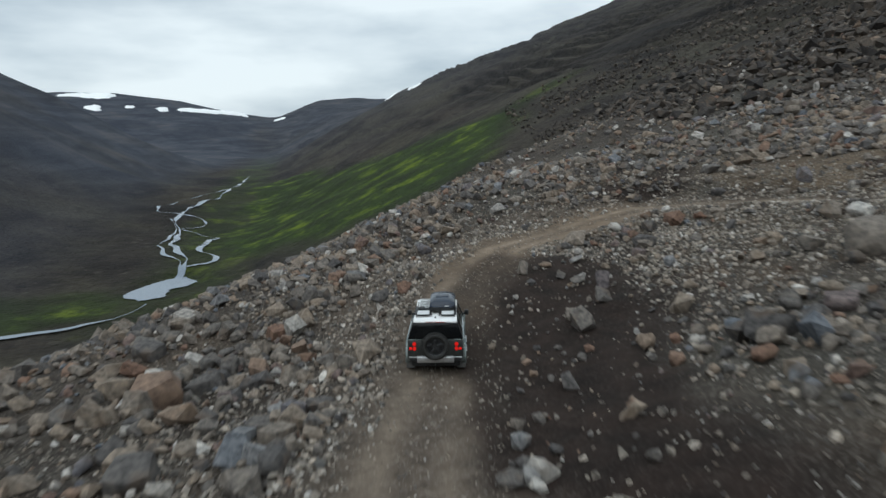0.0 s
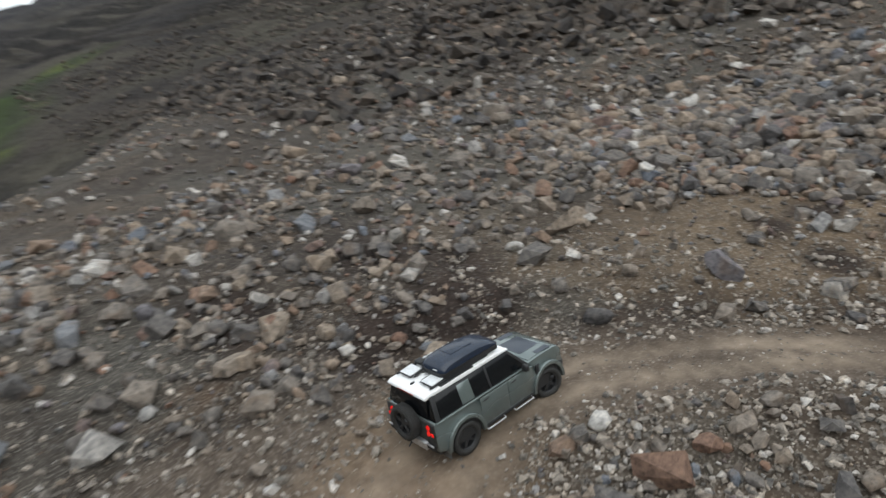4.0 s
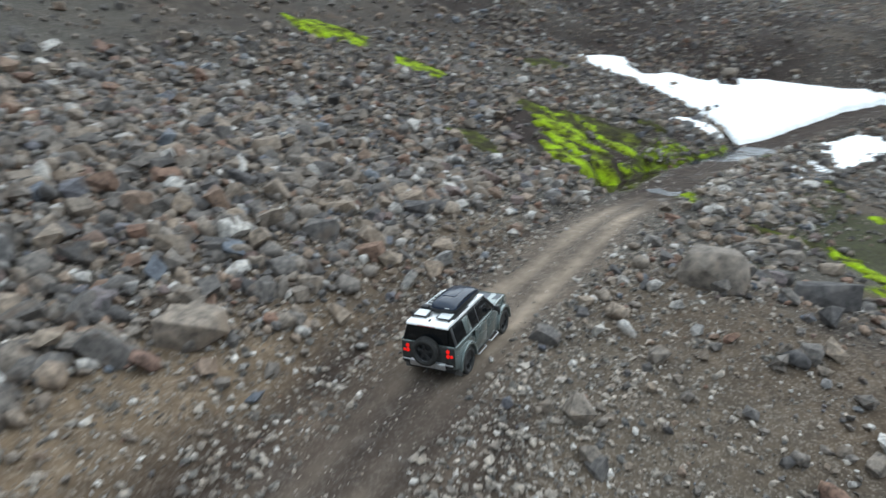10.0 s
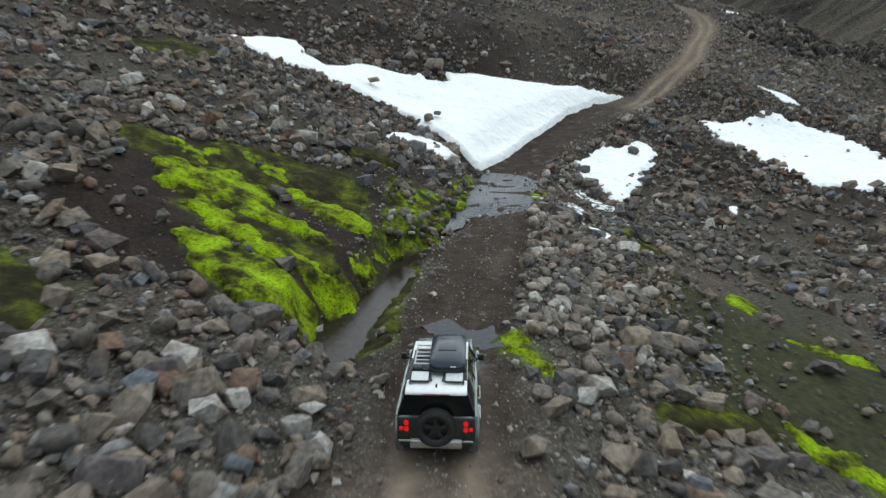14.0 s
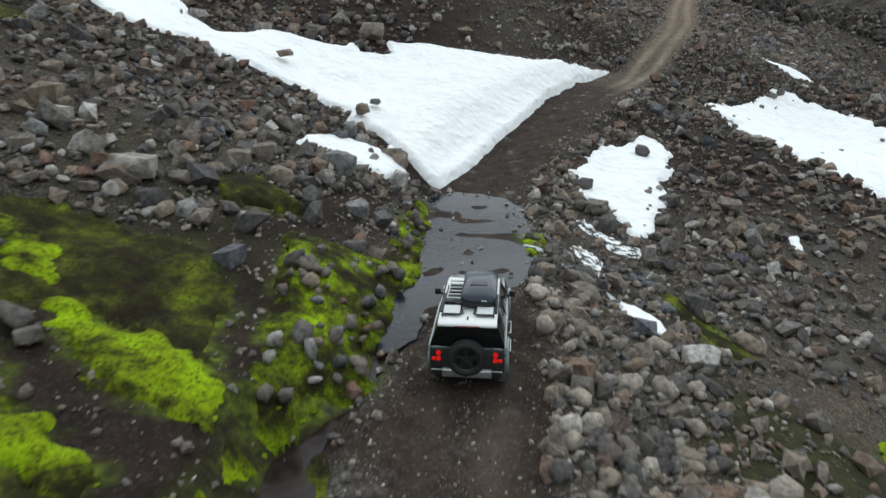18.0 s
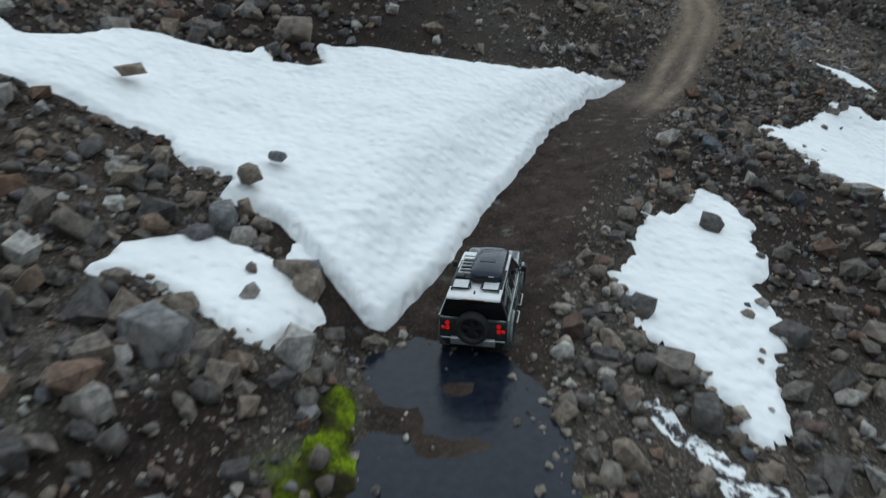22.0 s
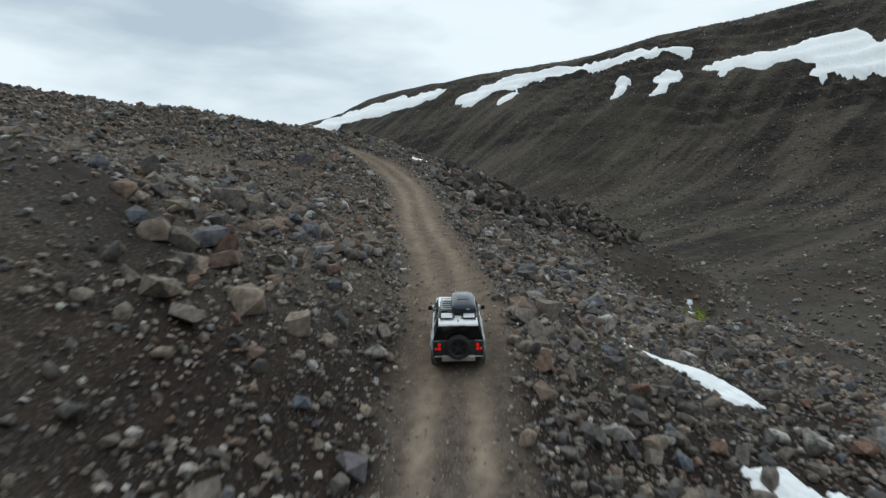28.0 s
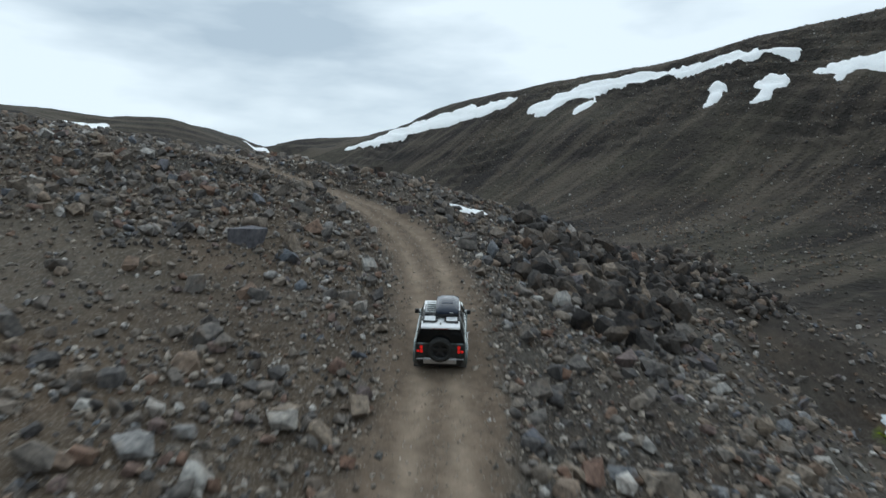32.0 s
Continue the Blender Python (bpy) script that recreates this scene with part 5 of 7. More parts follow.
# the lower body with its wheel arches, rear to front along the top, then back along the sill
side = [(-0.86, 0.52), (-0.87, 1.00), (-0.84, 1.20), (2.36, 1.235), (2.48, 1.24), (3.48, 1.195), (3.68, 1.15), (3.78, 1.03), (3.81, 0.60), (3.74, 0.46)]
side += arch(BASE, 0.53) + arch(0.0, 0.53) + [(-0.64, 0.44)]


def body_taper(x, y, z):
    k = 1.0 if z < 1.0 else 1.0 - 0.10 * (z - 1.0) / 0.22
    if y > 3.0:
        k *= 1 - 0.17 * ((y - 3.0) / 0.81) ** 2
    if y < -0.6:
        k *= 1 - 0.03 * ((-0.6 - y) / 0.27)
    return Vector((x * k, y, z))


body = part("body", prism(side, -0.955, 0.955, 0.035, body_taper), PAINT, car, "sage-green painted body, darker and duller low down")
# cabin: dark glass house, pillars, roof
house = [(-0.80, 1.19), (-0.74, 1.86), (1.86, 1.86), (2.40, 1.21)]


def house_taper(x, y, z):
    return Vector((x * (1 - 0.225 * (z - 1.19) / 0.67), y, z))


part("glasshouse", prism(house, -0.90, 0.90, 0.03, house_taper), GLASS, car, "dark tinted side and rear windows")
for s in (-1, 1):
    for y0, y1, lean in ((-0.79, -0.66, 0.05), (0.98, 1.05, 0.0)):
        pil = prism([(y0, 1.20), (y0 + lean, 1.85), (y1 + lean, 1.85), (y1, 1.20)], s * 0.885, s * 0.912, 0.006, house_taper)
        part("pillar", pil, BLACK, car)
    front = prism([(2.28, 1.22), (1.78, 1.85), (1.87, 1.855), (2.40, 1.22)], s * 0.86, s * 0.91, 0.008, house_taper)
    part("windscreen_pillar", front, BLACK, car)
    panel = prism([(0.06, 1.25), (0.06, 1.76), (0.46, 1.76), (0.46, 1.25)], s * 0.890, s * 0.914, 0.02, house_taper)
    part("quarter_panel", panel, PAINT, car, "square body-coloured panel over the rear side window")
    ledge = block(s * 0.88, s * 0.945, -0.82, 2.30, 1.185, 1.225, 0.012)
    part("waist_ledge", ledge, PAINT, car)
    # bulging wheel arches
    for cy in (0.0, BASE):
        pts = [(cy + 0.625 * math.cos(a), 0.40 + 0.625 * math.sin(a)) for a in np.linspace(-0.05, math.pi + 0.05, 18)]
        pts += [(cy + 0.52 * math.cos(a), 0.40 + 0.52 * math.sin(a)) for a in np.linspace(math.pi + 0.05, -0.05, 18)]
        part("wheel_arch", prism(pts, s * 0.90, s * 1.01, 0.02), PAINT, car)
        well = [(cy + 0.52 * math.cos(a), 0.40 + 0.52 * math.sin(a)) for a in np.linspace(0, math.pi, 14)]
        part("wheel_well", prism(well, s * 0.50, s * 0.93, 0.0), BLACK, car)
    for y0, y1 in ((0.55, 1.50), (1.52, 2.44)):
        part("door", prism([(y0, 0.50), (y0, 1.17), (y1, 1.17), (y1, 0.50)], s * 0.945, s * 0.966, 0.012), PAINT, car)
        part("door_handle", block(s * 0.960, s * 0.985, y0 + 0.10, y0 + 0.28, 1.06, 1.09, 0.008), BLACK, car)
    part("sill", block(s * 0.80, s * 0.96, 0.55, 2.48, 0.36, 0.46, 0.02), BLACK, car)
    for y0, y1 in ((0.62, 1.25), (1.62, 2.30)):
        part("side_step", tube((s * 1.03, y0, 0.36), (s * 1.03, y1, 0.36), 0.022), STEEL, car, "silver tubular side step")
        for y in (y0, y1):
            part("step_bracket", tube((s * 0.90, y, 0.40), (s * 1.03, y, 0.36), 0.018), STEEL, car)
    part("mirror_arm", block(s * 0.90, s * 1.00, 2.10, 2.18, 1.22, 1.27, 0.01), BLACK, car)
    part("door_mirror", block(s * 0.97, s * 1.13, 2.06, 2.18, 1.20, 1.40, 0.035), BLACK, car)
    part("side_vent", block(s * 0.945, s * 0.972, 2.56, 2.70, 0.86, 1.12, 0.01), BLACK, car)
    part("mud_flap", block(s * 0.70, s * 0.98, -0.60, -0.575, 0.20, 0.56, 0.006), FLAP, car)
    part("front_mud_flap", block(s * 0.72, s * 0.97, 2.46, 2.485, 0.22, 0.46, 0.006), BLACK, car)
    # rear lamps: two round-cornered squares and an outer lens
    part("lamp_housing", block(s * 0.61, s * 0.86, -0.895, -0.85, 0.86, 1.16, 0.015), BLACK, car)
    for z in (0.935, 1.075):
        part("tail_lamp", tube((s * 0.685, -0.885, z), (s * 0.685, -0.918, z), 0.062, 16), RED, car, "lit red square tail lamp")
    part("side_lamp", block(s * 0.76, s * 0.852, -0.912, -0.885, 0.885, 0.975, 0.015), RED, car)
    # front corner
    part("head_lamp", block(s * 0.50, s * 0.72, 3.77, 3.82, 0.86, 1.04, 0.03), STEEL, car)
    part("wing_plate", prism([(2.90, 1.23), (2.90, 1.251), (3.42, 1.229), (3.42, 1.21)], s * 0.58, s * 0.75, 0.003), DECAL, car, "black chequer plate on the wing")
part("windscreen", prism([(2.372, 1.245), (1.882, 1.835), (1.897, 1.845), (2.387, 1.250)], -0.80, 0.80, 0.003, house_taper), GLASS, car)
for s in (-0.45, 0.15):
    part("wiper", tube((s, 2.40, 1.262), (s + 0.42, 2.30, 1.38), 0.010, 6), BLACK, car)
part("bonnet", prism([(2.48, 1.225), (2.48, 1.262), (3.42, 1.222), (3.58, 1.19), (3.66, 1.14), (3.66, 1.11)], -0.80, 0.80, 0.03, lambda x, y, z: Vector((x * (1 - 0.14 * ((y - 2.48) / 1.18) ** 2), y, z))), PAINT, car)
part("bonnet_film", prism([(2.60, 1.252), (2.60, 1.264), (3.36, 1.232), (3.36, 1.22)], -0.42, 0.42, 0.002, lambda x, y, z: Vector((x * (1.0 - 0.12 * (y - 2.6)), y, z))), DECAL, car, "matt black film on the bonnet")
part("grille", block(-0.48, 0.48, 3.785, 3.825, 0.86, 1.03, 0.02), BLACK, car)
part("front_bumper", prism([(3.50, 0.44), (3.50, 0.74), (3.87, 0.70), (3.87, 0.48)], -0.92, 0.92, 0.04, lambda x, y, z: Vector((x * (1 - 0.16 * max(0.0, (y - 3.5) / 0.37)), y, z))), BLACK, car)
part("underbody", block(-0.80, 0.80, -0.75, 3.64, 0.30, 0.60, 0.05), BLACK, car)
# roof with its furniture
part("roof", prism([(-0.85, 1.80), (-0.89, 1.83), (-0.87, 1.885), (-0.78, 1.925), (0.4, 1.96), (1.5, 1.945), (1.90, 1.89), (1.94, 1.85)], -0.705, 0.705, 0.022), WHITE, car, "white painted roof")
part("tailgate", block(-0.64, 0.64, -0.90, -0.84, 0.66, 1.20, 0.02), DARK_REAR, car, "dark tailgate behind the spare wheel")
part("rear_panel", block(-0.90, 0.90, -0.886, -0.85, 0.62, 1.195, 0.015), DARK_REAR, car, "dark rear panel")
part("rear_window", prism([(-0.845, 1.24), (-0.80, 1.78), (-0.79, 1.78), (-0.835, 1.24)], -0.66, 0.66, 0.003), GLASS, car)
part("high_brake_lamp", block(-0.30, 0.30, -0.897, -0.875, 1.835, 1.855, 0.004), DARKRED, car)
part("rear_bumper", prism([(-0.98, 0.50), (-0.98, 0.68), (-0.84, 0.72), (-0.80, 0.50)], -0.60, 0.60, 0.02), STEEL, car, "scuffed silver rear bumper")
for s in (-1, 1):
    part("bumper_corner", block(s * 0.58, s * 0.84, -0.95, -0.66, 0.54, 0.66, 0.03), BLACK, car)
    part("bumper_trim", block(s * 0.60, s * 0.86, -0.972, -0.935, 0.655, 0.695, 0.012), STEEL, car)
    part("roof_rail", prism([(-0.62, 1.96), (-0.60, 2.015), (0.95, 2.035), (1.0, 1.97)], s * 0.60, s * 0.635, 0.01), BLACK, car)
    part("rail_strip", block(s * 0.615, s * 0.698, -0.35, 0.72, 1.925, 1.972, 0.006), BLACK, car)
    rack_board = prism([(-0.52, 2.00), (-0.54, 2.03), (-0.16, 2.06), (-0.14, 2.03)], s * 0.20, s * 0.60, 0.012)
    part("traction_board", rack_board, PALE, car, "pale board strapped to the rear of the roof rack")
    part("board_tray", prism([(-0.55, 1.985), (-0.56, 2.00), (-0.12, 2.03), (-0.10, 2.01)], s * 0.17, s * 0.62, 0.008), BLACK, car)
    part("board_bracket", tube((s * 0.17, -0.20, 2.02), (s * 0.13, -0.46, 1.98), 0.018), BLACK, car)
for y in (0.02, 0.66, 1.02):
    part("cross_bar", block(-0.64, 0.64, y - 0.03, y + 0.03, 2.00, 2.035, 0.01), BLACK, car)
part("roof_plate", block(-0.62, 0.62, 0.05, 1.30, 1.962, 1.985, 0.006), BLACK, car, "black roof panel under the rack")
part("aerial", block(-0.02, 0.02, -0.70, -0.58, 1.925, 1.975, 0.01), BLACK, car)
# ladder of pale rungs on the left of the rack
for k in range(6):
    y = 0.25 + 0.21 * k
    part("rung", tube((-0.60, y, 2.055), (-0.22, y, 2.055), 0.024, 8), PALE, car)
part("ladder_rail", tube((-0.58, 0.15, 2.045), (-0.58, 1.40, 2.045), 0.018, 8), PALE, car)
part("jerrycan", block(-0.60, -0.36, -0.08, 0.14, 2.03, 2.12, 0.04), BLACK, car)


def shell(outline, x0, x1, slices, crown):
    """An outline in y and z carried across from x0 to x1, arched and round-cornered."""
    bm = bmesh.new()
    rings = []
    mid_y, low = (outline[0][0] + outline[-1][0]) / 2, outline[0][1]
    half = (outline[-1][0] - outline[0][0]) / 2
    for k in range(slices + 1):
        u = -1 + 2 * k / slices
        inset = 1 - 0.09 * abs(u) ** 6
        rings.append([bm.verts.new(((x0 + x1) / 2 + u * (x1 - x0) / 2, mid_y + (y - mid_y) * inset, low + (z - low) * (1 - crown * abs(u) ** 3.5))) for y, z in outline])
    for a, b in zip(rings, rings[1:]):
        for j in range(len(outline) - 1):
            bm.faces.new((a[j], a[j + 1], b[j + 1], b[j]))
        bm.faces.new((a[-1], a[0], b[0], b[-1]))
    bm.faces.new(rings[0]), bm.faces.new(rings[-1][::-1])
    return soften(bm, 0.0)


box = part("roof_box", shell([(-0.20, 2.16), (-0.19, 2.22), (-0.13, 2.31), (0.0, 2.37), (0.3, 2.41), (0.7, 2.42), (1.1, 2.395), (1.40, 2.33), (1.60, 2.25), (1.68, 2.16)], -0.20, 0.64, 16, 0.36), BOXSKIN, car, "dark blue-grey plastic roof box")
part("box_base", shell([(-0.21, 2.04), (-0.22, 2.155), (1.70, 2.155), (1.69, 2.04)], -0.215, 0.655, 16, 0.0), BLACK, box)
part("box_badge", block(0.30, 0.44, -0.205, -0.185, 2.20, 2.222, 0.003), PALE, box)
part("box_rib", block(0.0, 0.42, 0.30, 1.0, 2.408, 2.424, 0.006), BOXSKIN, box)


def rim_mesh():
    bm = spun([(-0.06, 0.0), (-0.06, 0.10), (-0.02, 0.12), (-0.02, 0.13)], 30)
    extra = spun([(0.08, 0.245), (-0.09, 0.245), (-0.10, 0.262), (-0.075, 0.272), (0.10, 0.272)], 40)
    tmp = bpy.data.meshes.new("rim_piece")
    extra.to_mesh(tmp)
    bm.from_mesh(tmp)
    extra.free()
    disc = spun([(0.03, 0.0), (0.03, 0.245)], 30)
    disc.to_mesh(tmp)
    bm.from_mesh(tmp)
    disc.free()
    for k in range(5):
        for off in (-0.12, 0.12):
            a = 2 * math.pi * k / 5 + off
            spoke = block(-0.075, -0.025, -0.020, 0.020, 0.07, 0.255, 0.006)
            bmesh.ops.rotate(spoke, verts=spoke.verts, cent=(0, 0, 0), matrix=Matrix.Rotation(a, 3, "X"))
            spoke.to_mesh(tmp)
            bm.from_mesh(tmp)
            spoke.free()
    bpy.data.meshes.remove(tmp)
    return bm


def tyre_mesh():
    bm = spun([(-0.10, 0.268), (-0.130, 0.30), (-0.135, 0.345), (-0.120, 0.385), (-0.09, 0.396), (0.09, 0.396), (0.120, 0.385), (0.135, 0.345), (0.130, 0.30), (0.10, 0.268)], 48)
    tmp = bpy.data.meshes.new("tread")
    for k in range(36):
        for x in (-0.088, -0.03, 0.03, 0.088):
            lug = bmesh.new()
            bmesh.ops.create_cube(lug, size=1.0, matrix=Matrix.Rotation(2 * math.pi * (k + (0.5 if x in (-0.03, 0.088) else 0)) / 36, 4, "X") @ Matrix.Translation((x, 0, 0.398)) @ Matrix.Diagonal((0.046, 0.042, 0.018, 1)))
            lug.to_mesh(tmp)
            bm.from_mesh(tmp)
            lug.free()
    bpy.data.meshes.remove(tmp)
    return bm


rim_bm, tyre_bm = rim_mesh(), tyre_mesh()
rim_data, tyre_data = bpy.data.meshes.new("wheel"), bpy.data.meshes.new("tyre")
rim_bm.to_mesh(rim_data), tyre_bm.to_mesh(tyre_data)
rim_bm.free(), tyre_bm.free()
rim_data.transform(Matrix.Diagonal((1.04, 1.062, 1.062, 1))), tyre_data.transform(Matrix.Diagonal((1.04, 1.062, 1.062, 1)))
rim_data.materials.append(RIM), tyre_data.materials.append(RUBBER)
WHEELS = []


def wheel(name, m, label=""):
    rim = new(name, rim_data)
    rim.parent = car
    rim.matrix_basis = m
    tyre = new("tyre", tyre_data)
    tyre.parent = rim
    return tagged(rim, label)


for s in (-1, 1):
    for y in (0.0, BASE):
        WHEELS.append((wheel("wheel", pose(s * 0.85, y, WHEEL_R, 0, 0, 0 if s < 0 else 180)), s, y))
wheel("spare_wheel", pose(0, -1.02, 1.08, 0, 0, 90) @ Matrix.Diagonal((1.0, 1.03, 1.03, 1)), "black spare wheel on the tailgate")
part("spare_carrier", block(-0.12, 0.12, -0.96, -0.86, 0.85, 1.15, 0.02), BLACK, car)
part("tow_hook", tube((0, -0.95, 0.50), (0, -1.06, 0.40), 0.02), BLACK, car)


# ---- stones ----
rng = np.random.default_rng(7)


def hull(count, squash, seed):
    """Corners and triangles of an angular stone about 1 m across."""
    r = random.Random(seed)
    bm = bmesh.new()
    for k in range(count):
        h = 1 - 2 * (k + 0.5) / count
        a, w = k * 2.39996 + r.uniform(-0.45, 0.45), math.sqrt(1 - h * h)
        v = Vector((w * math.cos(a), w * math.sin(a), h + r.uniform(-0.18, 0.18))).normalized() * r.uniform(0.36, 0.57)
        bm.verts.new((v.x, v.y * 0.88, v.z * squash))
    out = bmesh.ops.convex_hull(bm, input=bm.verts)
    loose = [v for v in bm.verts if not v.link_faces]
    bmesh.ops.delete(bm, geom=loose, context="VERTS")
    bmesh.ops.triangulate(bm, faces=bm.faces)
    bm.verts.index_update()
    v = np.array([v.co for v in bm.verts], np.float32)
    f = np.array([[q.index for q in face.verts] for face in bm.faces], np.int32)
    bm.free()
    return v, f


BIG_FORMS = [hull(16, s, k) for k, s in enumerate((0.75, 0.6, 0.85, 0.7, 0.55, 0.8, 0.65, 0.9, 0.7, 0.75))]
SMALL_FORMS = [hull(12, s, 50 + k) for k, s in enumerate((0.7, 0.6, 0.8, 0.7, 0.9, 0.65))]

TINY_FORMS = [hull(8, s, 80 + k) for k, s in enumerate((0.7, 0.6, 0.8, 0.75))]


def weathered(form, seed):
    """A stone form cut finer and roughened."""
    bm = bmesh.new()
    vs = [bm.verts.new(v) for v in form[0].tolist()]
    for f in form[1].tolist():
        bm.faces.new([vs[k] for k in f])
    bmesh.ops.subdivide_edges(bm, edges=bm.edges, cuts=1, smooth=0.08, use_grid_fill=True)
    bmesh.ops.triangulate(bm, faces=bm.faces)
    for v in bm.verts:
        v.co += 0.035 * noise.noise_vector(v.co * 3.1 + Vector((seed, 0, 0))) + 0.02 * noise.noise_vector(v.co * 7.0 + Vector((0, seed, 0)))
    bm.verts.index_update()
    v = np.array([v.co for v in bm.verts], np.float32)
    f = np.array([[q.index for q in face.verts] for face in bm.faces], np.int32)
    bm.free()
    return v, f


def split_block(seed):
    """Corners and triangles of a split block: a shaken box with broken corners."""
    r = random.Random(seed)
    bm = bmesh.new()
    for a, b, c in [(i, j, k) for i in (-1, 1) for j in (-1, 1) for k in (-1, 1)]:
        if r.random() < 0.42:
            for axis in range(3):
                k = [0.46 * a, 0.38 * b, 0.30 * c]
                k[axis] *= r.uniform(0.2, 0.6)
                bm.verts.new([v + r.uniform(-0.05, 0.05) for v in k])
        else:
            bm.verts.new((0.46 * a * r.uniform(0.6, 1.15) + r.uniform(-0.08, 0.08), 0.38 * b * r.uniform(0.55, 1.15) + r.uniform(-0.08, 0.08), 0.30 * c * r.uniform(0.5, 1.2)))
    bmesh.ops.convex_hull(bm, input=bm.verts)
    bmesh.ops.delete(bm, geom=[v for v in bm.verts if not v.link_faces], context="VERTS")
    bmesh.ops.bevel(bm, geom=list(bm.edges), offset=0.018, segments=1, profile=0.5, affect="EDGES", clamp_overlap=True)
    bmesh.ops.triangulate(bm, faces=bm.faces)
    bm.verts.index_update()
    v = np.array([v.co for v in bm.verts], np.float32)
    f = np.array([[q.index for q in face.verts] for face in bm.faces], np.int32)
    bm.free()
    return v, f


SPLIT_FORMS = [split_block(200 + k) for k in range(12)]
ROUGH_FORMS = [weathered(form, 3 * k) for k, form in enumerate(BIG_FORMS)]


def turn_matrices(count, tilt):
    a, b, c = rng.uniform(0, 2 * np.pi, count), rng.normal(0, tilt, count), rng.normal(0, tilt, count)
    m = np.zeros((count, 3, 3))
    ca, sa, cb, sb, cc, sc = np.cos(a), np.sin(a), np.cos(b), np.sin(b), np.cos(c), np.sin(c)
    m[:, 0, 0], m[:, 0, 1], m[:, 0, 2] = ca * cb, ca * sb * sc - sa * cc, ca * sb * cc + sa * sc
    m[:, 1, 0], m[:, 1, 1], m[:, 1, 2] = sa * cb, sa * sb * sc + ca * cc, sa * sb * cc - ca * sc
    m[:, 2, 0], m[:, 2, 1], m[:, 2, 2] = -sb, cb * sc, cb * cc
    return m


def strewn(name, forms, x, y, size, material, label, category, sink=0.18, tilt=0.5, flat=1.0, worn=False, lift=0.0):
    """Many stones as one mesh, each bedded in the ground."""
    z = ground_z(x, y) + lift
    verts, faces, start = [], [], 0
    kind = rng.integers(0, len(forms), len(x))
    for k, (v, f) in enumerate(forms):
        i = np.where(kind == k)[0]
        if not len(i):
            continue
        m = turn_matrices(len(i), tilt)
        stretch = np.stack([rng.uniform(0.8, 1.3, len(i)), rng.uniform(0.75, 1.1, len(i)), rng.uniform(0.7, 1.1, len(i)) * flat], 1) * size[i, None]
        p = np.einsum("nij,nvj->nvi", m, v[None] * stretch[:, None, :])
        p[..., 0] += x[i, None]
        p[..., 1] += y[i, None]
        p[..., 2] += (z[i] + size[i] * sink * flat)[:, None]
        verts.append(p.reshape(-1, 3))
        faces.append((f[None] + (start + np.arange(len(i)) * len(v))[:, None, None]).reshape(-1, 3))
        start += len(i) * len(v)
    return tagged(new(name, mesh_from(name, np.concatenate(verts), np.concatenate(faces), material, worn)), label, category, kind="stuff")


def clear_of(x, y, snow_margin=0.05, water_margin=0.1):
    ok = np.ones(len(x), bool)
    for outline, thick, edge, label in SNOW_PATCHES:
        ok &= inside(x, y, outline) < -snow_margin
    for outline, label, level in WATERS:
        ok &= inside(x, y, outline) < water_margin
    ok &= (inside(x, y, SNOW_SIDE) < 0.1) & (inside(x, y, SHADED_GAP) < 0)
    return ok


def pareto(count, small, large, power):
    u = rng.uniform(0, 1, count)
    a, b = small ** (1 - power), large ** (1 - power)
    return (a + u * (b - a)) ** (1 / (1 - power))


def talus_foot(y):
    """The x at which the talus of packed blocks begins above the bend."""
    return np.interp(y, (2, 12, 20, 27, 35, 43, 55), (27.0, 28.3, 29.3, 31.2, 32.4, 33.8, 34.5))


